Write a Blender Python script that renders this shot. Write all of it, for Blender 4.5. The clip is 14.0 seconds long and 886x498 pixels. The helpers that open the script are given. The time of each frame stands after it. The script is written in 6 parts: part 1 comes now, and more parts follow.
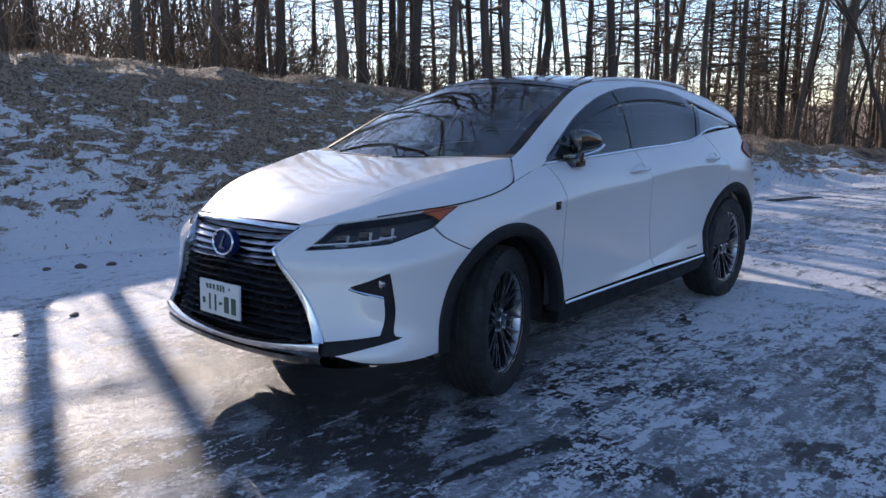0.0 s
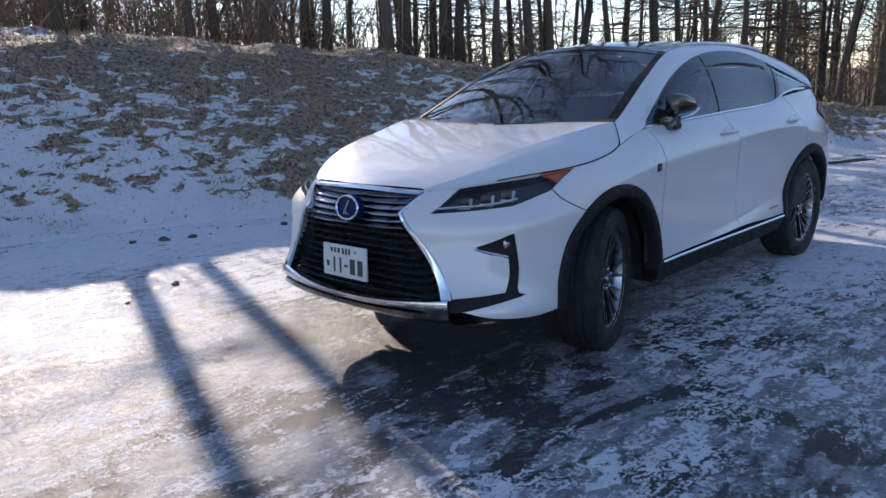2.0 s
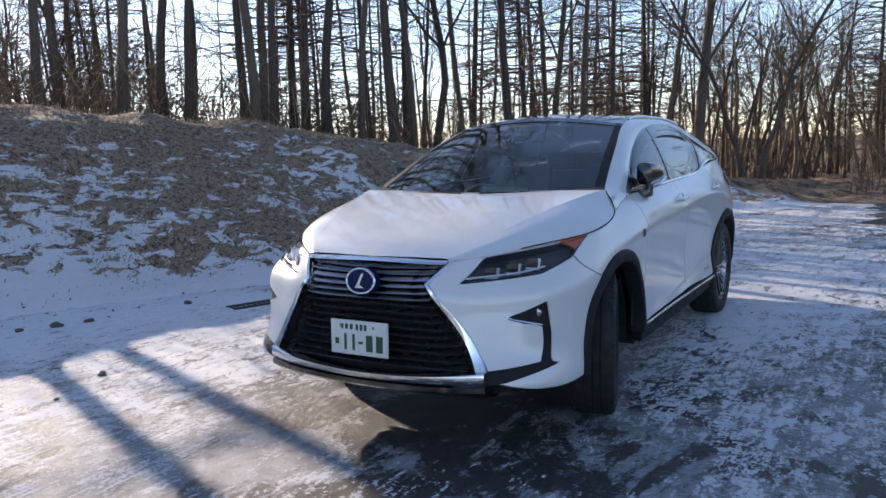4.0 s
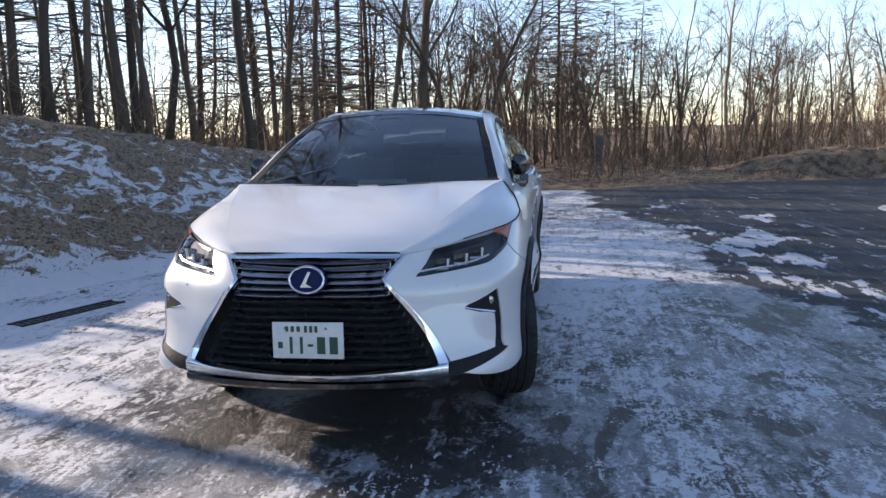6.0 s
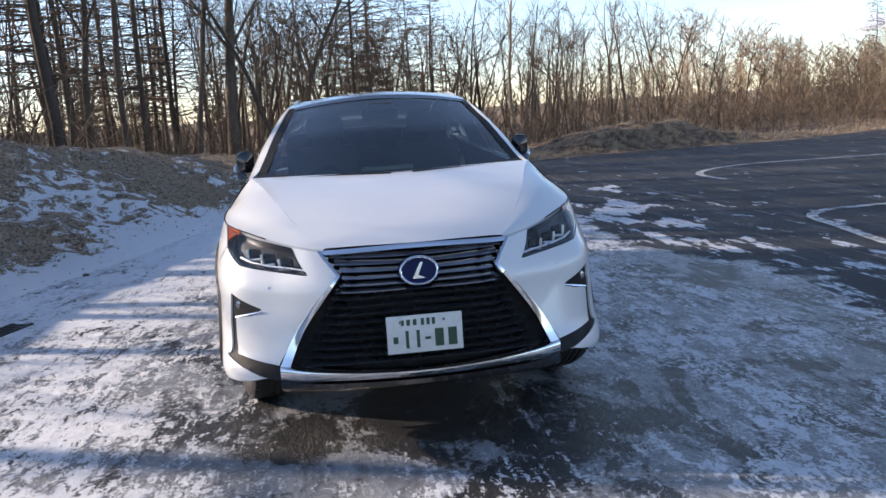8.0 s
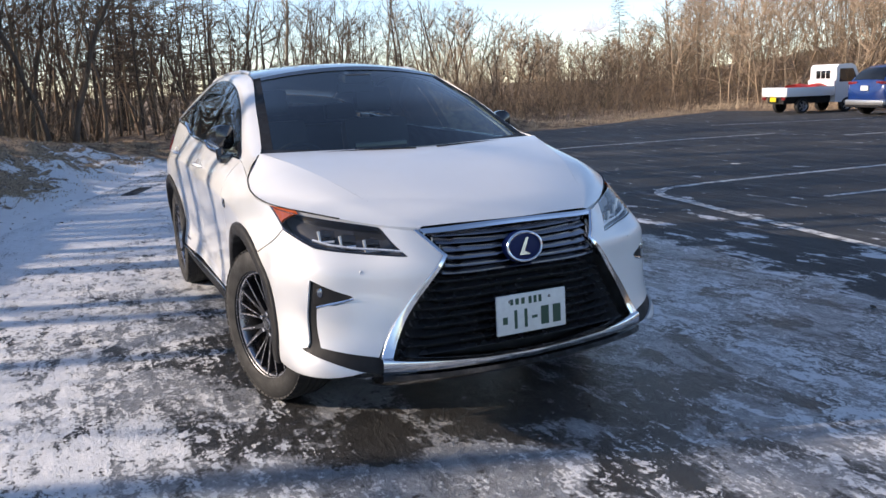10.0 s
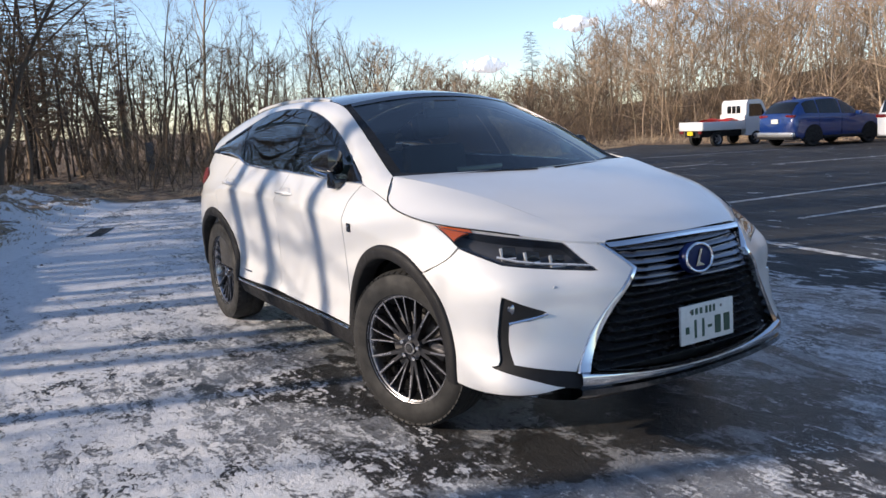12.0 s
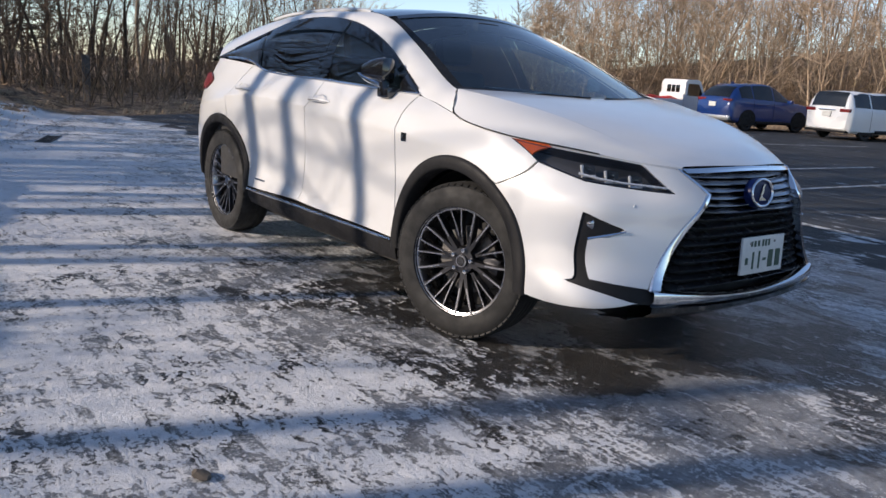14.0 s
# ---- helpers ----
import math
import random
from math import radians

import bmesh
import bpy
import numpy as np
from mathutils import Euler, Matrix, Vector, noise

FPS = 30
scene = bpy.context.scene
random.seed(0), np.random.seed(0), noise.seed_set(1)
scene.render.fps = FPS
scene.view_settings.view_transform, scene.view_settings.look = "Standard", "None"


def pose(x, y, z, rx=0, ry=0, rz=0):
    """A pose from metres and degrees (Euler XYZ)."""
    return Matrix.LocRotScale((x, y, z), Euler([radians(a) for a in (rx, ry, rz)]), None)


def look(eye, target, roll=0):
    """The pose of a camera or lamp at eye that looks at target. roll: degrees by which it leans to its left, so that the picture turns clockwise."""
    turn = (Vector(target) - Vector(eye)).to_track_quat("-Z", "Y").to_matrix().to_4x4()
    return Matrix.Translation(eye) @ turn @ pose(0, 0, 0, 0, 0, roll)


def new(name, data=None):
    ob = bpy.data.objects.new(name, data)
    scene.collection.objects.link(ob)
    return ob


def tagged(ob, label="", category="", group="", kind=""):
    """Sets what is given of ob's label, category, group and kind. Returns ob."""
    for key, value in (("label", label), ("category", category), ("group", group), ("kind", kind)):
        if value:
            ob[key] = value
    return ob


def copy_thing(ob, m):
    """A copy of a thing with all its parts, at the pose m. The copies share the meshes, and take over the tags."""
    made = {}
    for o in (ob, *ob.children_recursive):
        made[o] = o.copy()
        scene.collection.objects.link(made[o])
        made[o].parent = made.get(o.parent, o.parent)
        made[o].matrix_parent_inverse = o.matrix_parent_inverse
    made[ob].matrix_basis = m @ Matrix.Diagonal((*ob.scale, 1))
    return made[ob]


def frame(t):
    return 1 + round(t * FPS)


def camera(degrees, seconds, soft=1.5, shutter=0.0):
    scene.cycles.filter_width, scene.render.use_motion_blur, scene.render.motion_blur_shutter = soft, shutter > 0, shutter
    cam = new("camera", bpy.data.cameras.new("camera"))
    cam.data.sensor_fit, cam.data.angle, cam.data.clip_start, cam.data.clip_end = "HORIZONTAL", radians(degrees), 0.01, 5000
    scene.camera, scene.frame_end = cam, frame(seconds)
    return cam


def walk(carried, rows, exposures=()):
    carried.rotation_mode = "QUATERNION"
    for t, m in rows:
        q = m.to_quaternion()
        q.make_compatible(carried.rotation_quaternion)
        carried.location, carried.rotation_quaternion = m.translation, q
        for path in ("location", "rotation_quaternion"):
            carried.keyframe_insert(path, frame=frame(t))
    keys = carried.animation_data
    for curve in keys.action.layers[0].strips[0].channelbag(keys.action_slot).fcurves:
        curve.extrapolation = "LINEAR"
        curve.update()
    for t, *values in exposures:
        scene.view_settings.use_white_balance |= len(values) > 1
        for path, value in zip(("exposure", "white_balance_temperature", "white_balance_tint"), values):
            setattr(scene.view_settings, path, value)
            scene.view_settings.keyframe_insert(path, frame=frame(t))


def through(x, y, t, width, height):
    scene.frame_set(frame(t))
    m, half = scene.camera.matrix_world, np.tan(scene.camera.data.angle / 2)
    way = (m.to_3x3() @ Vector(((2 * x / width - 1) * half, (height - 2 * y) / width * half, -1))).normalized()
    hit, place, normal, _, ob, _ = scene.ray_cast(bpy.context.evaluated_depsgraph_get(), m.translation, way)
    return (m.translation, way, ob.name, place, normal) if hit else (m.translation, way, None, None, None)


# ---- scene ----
cam = camera(58.75, 14.0)
# seconds, eye (x, y, z), turn (rx, ry, rz); x points along the parked car, y to its left
PATH = [
    (0, 3.069, 3.220, 1.444, 79.85, 0.62, 131.48),
    (0.5, 3.101, 3.157, 1.428, 75.78, -0.08, 124.15),
    (1, 3.138, 3.161, 1.453, 74.84, -0.01, 124.49),
    (1.5, 3.256, 3.144, 1.443, 77.32, 1.90, 132.39),
    (2, 3.512, 3.025, 1.437, 77.91, 1.97, 133.08),
    (2.5, 3.648, 2.883, 1.425, 80.59, 1.60, 129.31),
    (2.7, 3.715, 2.788, 1.432, 81.64, 1.57, 126.95),
    (4.8, 4.247, 1.887, 1.477, 81.96, 1.97, 108.24),
    (5, 4.326, 1.794, 1.507, 81.53, 1.34, 103.31),
    (5.5, 4.356, 1.507, 1.480, 81.47, 1.01, 101.39),
    (6, 4.355, 1.131, 1.481, 81.43, 1.46, 98.42),
    (6.5, 4.440, 0.765, 1.510, 82.09, 1.59, 91.30),
    (7, 4.423, 0.456, 1.506, 81.65, 1.46, 87.56),
    (7.5, 4.324, 0.095, 1.514, 80.36, 3.48, 84.75),
    (8, 4.325, -0.319, 1.516, 79.83, 3.31, 82.03),
    (8.2, 4.286, -0.479, 1.510, 79.01, 2.78, 78.54),
    (10.3, 3.670, -1.791, 1.490, 78.33, 2.01, 64.41),
    (10.5, 3.633, -1.890, 1.487, 78.62, 2.18, 64.58),
    (11, 3.587, -2.227, 1.501, 78.51, 2.63, 62.07),
    (11.5, 3.399, -2.463, 1.445, 79.21, 1.92, 58.13),
    (12, 3.213, -2.653, 1.450, 80.73, 2.47, 57.59),
    (12.5, 3.155, -2.895, 1.411, 81.97, 2.47, 56.00),
    (13, 3.060, -3.056, 1.316, 85.09, 1.86, 53.80),
    (13.5, 2.915, -3.122, 1.241, 84.91, -0.87, 51.96),
    (14, 2.870, -3.232, 1.244, 77.62, -3.64, 52.57),
]
# stops and white balance drift a little as the phone turns
LOOKS = [(0, 0.82, 6450, 18), (0.5, 1.28, 6450, 18), (1.0, 1.28, 6450, 18), (1.5, 0.9, 6550, 18), (2.0, 0.86, 6600, 18), (2.7, 0.86, 6650, 18), (5, 1.08, 7000, 17), (8, 1.04, 6900, 17), (10.5, 0.86, 6850, 16), (12.5, 0.55, 6750, 15), (14, 0.4, 6700, 15)]
walk(cam, [(t, pose(x, y, z, rx, ry, rz)) for t, x, y, z, rx, ry, rz in PATH], LOOKS)


# ---- world and sun ----
SUN_AZ, SUN_EL = radians(-109.5), radians(21.0)
world = bpy.data.worlds.new("sky")
scene.world = world
world.use_nodes = True
wn = world.node_tree.nodes
sky = wn.new("ShaderNodeTexSky")
sky.sky_type, sky.sun_disc = "NISHITA", False
sky.sun_elevation, sky.sun_rotation = SUN_EL, radians(90) - SUN_AZ
sky.air_density, sky.dust_density, sky.ozone_density, sky.altitude = 1.0, 0.6, 2.1, 1700
wn["Background"].inputs[1].default_value = 0.15
world.node_tree.links.new(sky.outputs[0], wn["Background"].inputs[0])
sun_dir = Vector((math.cos(SUN_AZ) * math.cos(SUN_EL), math.sin(SUN_AZ) * math.cos(SUN_EL), math.sin(SUN_EL)))
sun = new("sun", bpy.data.lights.new("sun", "SUN"))
sun.data.energy, sun.data.angle, sun.data.color = 4.0, radians(0.55), (1.0, 0.895, 0.755)
sun.matrix_world = look(sun_dir * 50, (0, 0, 0))


# ---- material helpers ----
class Nodes:
    """A short way to write node trees."""

    def __init__(self, name):
        self.mat = bpy.data.materials.new(name)
        self.mat.use_nodes = True
        self.tree = self.mat.node_tree
        self.bsdf = self.tree.nodes["Principled BSDF"]

    def add(self, kind, **values):
        node = self.tree.nodes.new("ShaderNode" + kind)
        for key, value in values.items():
            setattr(node, key, value)
        return node

    def link(self, a, b):
        self.tree.links.new(a, b)

    def put(self, socket, value):
        if hasattr(value, "is_linked"):
            self.link(value, socket)
        else:
            socket.default_value = value

    def coords(self, scale=(1, 1, 1), turn=0.0, world_space=True):
        if world_space:
            src = self.add("NewGeometry").outputs["Position"]
        else:
            src = self.add("TexCoord").outputs["Object"]
        m = self.add("Mapping")
        m.inputs["Scale"].default_value = scale
        m.inputs["Rotation"].default_value = (0, 0, turn)
        self.link(src, m.inputs["Vector"])
        return m.outputs[0]

    def noise(self, vec, scale, detail=4.0, rough=0.55, distortion=0.0):
        n = self.add("TexNoise")
        self.link(vec, n.inputs["Vector"])
        n.inputs["Scale"].default_value, n.inputs["Detail"].default_value = scale, detail
        n.inputs["Roughness"].default_value, n.inputs["Distortion"].default_value = rough, distortion
        return n.outputs["Fac"]

    def voronoi(self, vec, scale, feature="F1"):
        n = self.add("TexVoronoi", feature=feature)
        self.link(vec, n.inputs["Vector"])
        n.inputs["Scale"].default_value = scale
        return n.outputs["Distance"]

    def ramp(self, fac, a, b, lo=0.0, hi=1.0):
        n = self.add("MapRange", interpolation_type="SMOOTHSTEP")
        self.link(fac, n.inputs["Value"])
        for i, v in enumerate((a, b, lo, hi)):
            n.inputs[1 + i].default_value = v
        return n.outputs[0]

    def math(self, op, a, b=0.0, clamp=False):
        n = self.add("Math", operation=op, use_clamp=clamp)
        self.put(n.inputs[0], a)
        self.put(n.inputs[1], b)
        return n.outputs[0]

    def mix(self, fac, a, b):
        n = self.add("Mix", data_type="RGBA")
        self.put(n.inputs["Factor"], fac)
        self.put(n.inputs[6], a if hasattr(a, "is_linked") else (*a, 1))
        self.put(n.inputs[7], b if hasattr(b, "is_linked") else (*b, 1))
        return n.outputs[2]

    def attr(self, name):
        return self.add("Attribute", attribute_name=name).outputs["Fac"]

    def bump(self, height, strength, distance):
        n = self.add("Bump")
        self.link(height, n.inputs["Height"])
        n.inputs["Strength"].default_value, n.inputs["Distance"].default_value = strength, distance
        self.link(n.outputs[0], self.bsdf.inputs["Normal"])

    def set(self, **values):
        for key, value in values.items():
            socket = self.bsdf.inputs[key.replace("_", " ")]
            if isinstance(value, tuple) and len(value) == 3:
                value = (*value, 1)
            self.put(socket, value)
        return self.mat


def simple(name, color, rough=0.5, metal=0.0, coat=0.0, grain=0.0, scale=40.0, spread=0.15, shine=0.5):
    """A plain surface with slight variation of tone and roughness."""
    n = Nodes(name)
    v = n.coords(world_space=False)
    f = n.noise(v, scale, 3)
    dark = tuple(c * (1 - spread) for c in color)
    lite = tuple(min(1, c * (1 + spread)) for c in color)
    n.set(Base_Color=n.mix(f, dark, lite), Roughness=n.ramp(n.noise(v, scale * 0.3, 2), 0.3, 0.7, rough * 0.85, min(1, rough * 1.15)), Metallic=metal)
    n.bsdf.inputs["Specular IOR Level"].default_value = shine
    if coat:
        n.set(Coat_Weight=coat, Coat_Roughness=0.03)
    if grain:
        n.bump(n.noise(v, scale * 6, 2), grain, 0.002)
    return n.mat


# ---- lie of the land ----
BANK_A, BANK_U, BANK_N = (0.3, -4.9), (-0.937, 0.349), (-0.349, -0.937)
BANK_W = [-40, 0, 6.65, 9.2, 13.3, 15, 18, 21, 40]
BANK_H = [2.6, 2.3, 1.72, 1.3, 0.85, 0.65, 0.33, 0.1, 0.0]


def smooth(a, b, x):
    k = np.clip((x - a) / (b - a), 0, 1)
    return k * k * (3 - 2 * k)


def bank_coords(x, y):
    px, py = x - BANK_A[0], y - BANK_A[1]
    return px * BANK_U[0] + py * BANK_U[1], px * BANK_N[0] + py * BANK_N[1]


def lot_edge(y):
    """How far back (in -x) the paved lot reaches, by y."""
    return np.interp(y, [-2, 1.5, 3.4, 5.7, 8, 13, 17, 24, 30, 60], [-15.5, -14.4, -15.6, -16.4, -16.8, -17.3, -19.2, -22, -26, -40])


def hill(x, y):
    """Height of the rising wood behind the far side of the lot."""
    d = (y - 29.0) * 0.88 - (x + 14) * 0.30
    return d


def wob(x, y, s, a):
    return a * (np.sin(x * 1.7 * s + 1.3) * np.cos(y * 1.3 * s) + np.sin(x * 0.73 * s - y * 1.9 * s + 0.5) * 0.7 + 0.5 * np.sin(x * 3.1 * s + y * 2.7 * s))


def vec_noise(x, y, s, seed):
    """Cheap layered value noise for masks."""
    out = np.zeros_like(x)
    for i in range(4):
        r = np.random.RandomState(seed + i)
        grid = r.rand(64, 64)
        fx, fy = x * s * 2 ** i + r.rand() * 50, y * s * 2 ** i + r.rand() * 50
        ix, iy = np.floor(fx).astype(int), np.floor(fy).astype(int)
        a, b = fx - ix, fy - iy
        a, b = a * a * (3 - 2 * a), b * b * (3 - 2 * b)
        g = lambda i0, j0: grid[(ix + i0) % 64, (iy + j0) % 64]
        out += ((g(0, 0) * (1 - a) + g(1, 0) * a) * (1 - b) + (g(0, 1) * (1 - a) + g(1, 1) * a) * b) * 0.5 ** (i + 1)
    return out


def land(x, y):
    """Ground height at x, y (arrays)."""
    x, y = np.asarray(x, float), np.asarray(y, float)
    w, d = bank_coords(x, y)
    d = d + wob(x, y, 0.5, 0.12)
    top = np.interp(w, BANK_W, BANK_H)
    width = np.interp(w, [0, 10, 20], [4.4, 3.9, 2.6])
    k = np.clip(d / width, 0, 1)
    rise = 0.35 * k + 0.65 * smooth(0, 1, k)
    z = top * rise
    z += np.where(d > 0, wob(x, y, 2.2, 0.035) * np.clip(d, 0, 1), 0)
    lump = vec_noise(x, y, 1.1, 61) - 0.45
    z += np.where(d > 0, 0.30 * lump * smooth(0, 0.9, d) * smooth(7, 4.5, d), 0)
    tuft = vec_noise(x, y, 2.3, 67) - 0.47
    z += np.where(d > 0, 0.20 * tuft * smooth(0, 0.7, d) * smooth(7, 4.5, d), 0)
    beyond = np.clip(d - width, 0, None)
    z += np.where(w < 8, 0.03, -0.05) * np.clip(beyond, 0, 60)
    out = np.clip(lot_edge(y) - x, 0, None) * (d < 0)
    z += wob(x, y, 0.9, 0.04) * np.clip(out, 0, 1)
    m = ((x + 18.6) / 1.9) ** 2 + ((y - 8.8) / 3.3) ** 2
    z += 0.62 * np.exp(-m * 0.9) * (1 + 1.6 * (vec_noise(x, y, 0.9, 71) - 0.45)) * smooth(0, 1.2, out)
    h = hill(x, y)
    z += np.where(h > 0, 0.13 * np.minimum(h, 70) * smooth(0, 9, h) * smooth(-62, -34, x), 0)
    return z


# ---- ground ----
def axis_steps(lo, hi, fine, far):
    """Fine steps between lo and hi, growing outwards to far."""
    mid = list(np.arange(lo, hi + 1e-6, fine))
    step, a, b = fine, lo, hi
    left, right = [], []
    while a > -far:
        step *= 1.25
        a -= step
        left.append(a)
    step = fine
    while b < far:
        step *= 1.25
        b += step
        right.append(b)
    return np.array(left[::-1] + mid + right)


def grid_mesh(name, X, Y, Z):
    ny, nx = X.shape
    co = np.stack([X, Y, Z], -1).reshape(-1, 3)
    i = np.arange(ny * nx).reshape(ny, nx)
    quads = np.stack([i[:-1, :-1], i[:-1, 1:], i[1:, 1:], i[1:, :-1]], -1).reshape(-1, 4)
    me = bpy.data.meshes.new(name)
    me.from_pydata(co.tolist(), [], quads.tolist())
    me.polygons.foreach_set("use_smooth", np.ones(len(me.polygons), bool))
    return me


def ground_material():
    n = Nodes("icy_ground")
    bank, tar, wood = n.attr("bank"), n.attr("asphalt"), n.attr("wood")
    turn = radians(20.4)
    flat = n.coords()
    lane = n.coords((0.22, 1.0, 1.0), turn)          # stretched along the wheel tracks
    lane2 = n.coords((0.10, 1.0, 1.0), radians(8))
    # packed snow over clear ice
    blot = n.noise(flat, 1.3, 6, 0.66, 0.6)
    swirl = n.noise(n.coords((0.8, 1.0, 1.0), radians(40)), 3.6, 8, 0.70, 1.6)
    fleck = n.noise(n.coords((0.7, 1.0, 1.0), turn), 7.5, 9, 0.72, 0.8)
    streak = n.noise(lane, 13.0, 7, 0.7, 0.3)
    lines = n.noise(n.coords((0.05, 1.0, 1.0), radians(9)), 24, 4, 0.7)
    grit = n.noise(flat, 38, 6, 0.8)
    level = n.math("ADD", n.math("MULTIPLY", n.math("ADD", n.math("MULTIPLY", fleck, 0.5), n.math("MULTIPLY", swirl, 0.5)), 0.62), n.math("MULTIPLY", blot, 0.40))
    level = n.math("ADD", level, n.math("MULTIPLY", n.math("SUBTRACT", streak, 0.5), 0.32))
    level = n.math("ADD", level, n.math("MULTIPLY", n.math("SUBTRACT", lines, 0.5), 0.26))
    level = n.math("ADD", level, n.math("MULTIPLY", n.math("SUBTRACT", grit, 0.5), 0.58))
    level = n.math("ADD", level, n.math("MULTIPLY", n.math("SUBTRACT", n.attr("cover"), 0.5), 0.55))
    # tread prints of tyres in the thin snow
    axes = n.add("SeparateXYZ")
    n.link(n.coords((1, 1, 1), radians(-4)), axes.inputs[0])
    bars = n.ramp(n.math("SINE", n.math("MULTIPLY", axes.outputs[0], 230.0)), -0.1, 0.6)
    ribs = n.ramp(n.math("SINE", n.math("MULTIPLY", axes.outputs[1], 150.0)), 0.1, 0.8)
    tread = n.math("SUBTRACT", n.math("MAXIMUM", n.math("MULTIPLY", bars, 0.7), ribs), 0.45)
    level = n.math("ADD", level, n.math("MULTIPLY", n.math("MULTIPLY", tread, n.attr("track")), 0.12))
    # crust broken into sharp-edged flakes
    drift = n.add("VectorMath", operation="MULTIPLY_ADD")
    warp = n.add("TexNoise")
    n.link(flat, warp.inputs["Vector"])
    warp.inputs["Scale"].default_value, warp.inputs["Detail"].default_value = 9.0, 5.0
    n.link(warp.outputs["Color"], drift.inputs[0])
    drift.inputs[1].default_value = (0.16, 0.16, 0.0)
    n.link(n.coords((0.55, 1.0, 1.0), turn), drift.inputs[2])
    for size, weight in ((9.0, 0.07), (24.0, 0.12), (60.0, 0.10)):
        cell = n.add("TexVoronoi", feature="F1")
        n.link(drift.outputs[0], cell.inputs["Vector"])
        cell.inputs["Scale"].default_value = size
        tone = n.add("SeparateColor")
        n.link(cell.outputs["Color"], tone.inputs[0])
        level = n.math("ADD", level, n.math("MULTIPLY", n.math("SUBTRACT", tone.outputs[0], 0.5), weight))
    white = n.ramp(level, 0.518, 0.545)
    plate = n.math("ADD", n.math("MULTIPLY", n.noise(n.coords((0.75, 1, 1), radians(15)), 1.7, 8, 0.62, 1.0), 0.8), n.math("MULTIPLY", level, 0.35))
    film = n.ramp(plate, 0.510, 0.562)
    ice = n.mix(n.noise(flat, 3.1, 5), (0.012, 0.012, 0.012), (0.054, 0.052, 0.050))
    ice = n.mix(film, ice, n.mix(n.ramp(n.math("ADD", n.math("MULTIPLY", fleck, 0.6), n.math("MULTIPLY", grit, 0.4)), 0.36, 0.62), (0.115, 0.119, 0.127), (0.36, 0.37, 0.388)))
    snow = n.mix(n.noise(flat, 13, 6, 0.7), (0.50, 0.51, 0.525), (0.86, 0.865, 0.88))
    lot = n.mix(white, ice, snow)
    # bare wet asphalt with thin ice patches
    a1 = n.noise(flat, 160, 3, 0.7)
    tarcol = n.mix(a1, (0.014, 0.0145, 0.0155), (0.046, 0.046, 0.046))
    tarcol = n.mix(n.ramp(n.noise(lane, 1.3, 5), 0.45, 0.7), tarcol, (0.050, 0.049, 0.048))
    frost = n.noise(n.coords((0.10, 1, 1), radians(-14)), 5.5, 8, 0.72, 0.6)
    tarcol = n.mix(n.math("MULTIPLY", n.ramp(frost, 0.54, 0.66), n.ramp(a1, 0.30, 0.62)), tarcol, (0.21, 0.21, 0.215))
    patch = n.math("ADD", n.math("SUBTRACT", n.math("MULTIPLY", n.noise(n.coords((0.40, 1, 1), radians(-12)), 3.4, 8, 0.70), 1.6), 0.30), n.math("MULTIPLY", n.attr("patchy"), 0.30))
    tarcol = n.mix(n.ramp(patch, 0.70, 0.76), tarcol, n.mix(grit, (0.42, 0.43, 0.45), (0.84, 0.85, 0.87)))
    edge = n.ramp(n.math("ADD", tar, n.math("MULTIPLY", n.math("SUBTRACT", n.noise(flat, 2.6, 6, 0.65), 0.5), 1.1)), 0.44, 0.54)
    lot = n.mix(edge, lot, tarcol)
    # bank: dead grass, soil and lying snow
    g1 = n.noise(n.coords((1, 1, 0.5)), 7.0, 6, 0.7)
    g2 = n.noise(flat, 55, 4, 0.75)
    grass = n.mix(g1, (0.27, 0.185, 0.120), (0.54, 0.395, 0.265))
    tuft = n.noise(n.coords((1, 1, 0.6)), 16, 7, 0.78, 0.8)
    grass = n.mix(n.ramp(tuft, 0.43, 0.53), (0.070, 0.047, 0.033), grass)
    grass = n.mix(n.ramp(n.noise(flat, 70, 5, 0.8), 0.30, 0.44), (0.085, 0.058, 0.038), grass)
    grass = n.mix(n.ramp(g2, 0.52, 0.68), grass, (0.52, 0.40, 0.265))
    s1 = n.noise(n.coords((0.8, 0.9, 1.6), turn), 4.0, 7, 0.68, 0.5)
    lie = n.attr("lie")
    sn = n.ramp(n.math("ADD", n.math("ADD", s1, n.math("MULTIPLY", n.math("SUBTRACT", g2, 0.5), 0.20)), n.math("MULTIPLY", n.math("SUBTRACT", lie, 0.5), 0.60)), 0.485, 0.515)
    slope = n.mix(sn, grass, n.mix(g1, (0.78, 0.79, 0.82), (0.94, 0.945, 0.955)))
    # leaf litter under the trees
    l1 = n.noise(flat, 3.0, 7, 0.72)
    litter = n.mix(n.ramp(l1, 0.34, 0.66), (0.070, 0.040, 0.025), (0.42, 0.29, 0.175))
    both = n.mix(wood, slope, litter)
    col = n.mix(n.ramp(n.math("ADD", bank, n.math("MULTIPLY", n.math("SUBTRACT", n.noise(flat, 5, 5), 0.5), 0.5)), 0.42, 0.58), lot, both)
    rough_lot = n.mix(white, n.mix(n.noise(flat, 14, 4), (0.20,) * 3, (0.45,) * 3), (0.78,) * 3)
    rough = n.mix(edge, rough_lot, n.mix(n.noise(lane, 2.2, 4), (0.55,) * 3, (0.90,) * 3))
    rough = n.mix(bank, rough, (0.85,) * 3)
    n.set(Base_Color=col, Roughness=rough)
    n.bsdf.inputs["Specular IOR Level"].default_value = 0.45
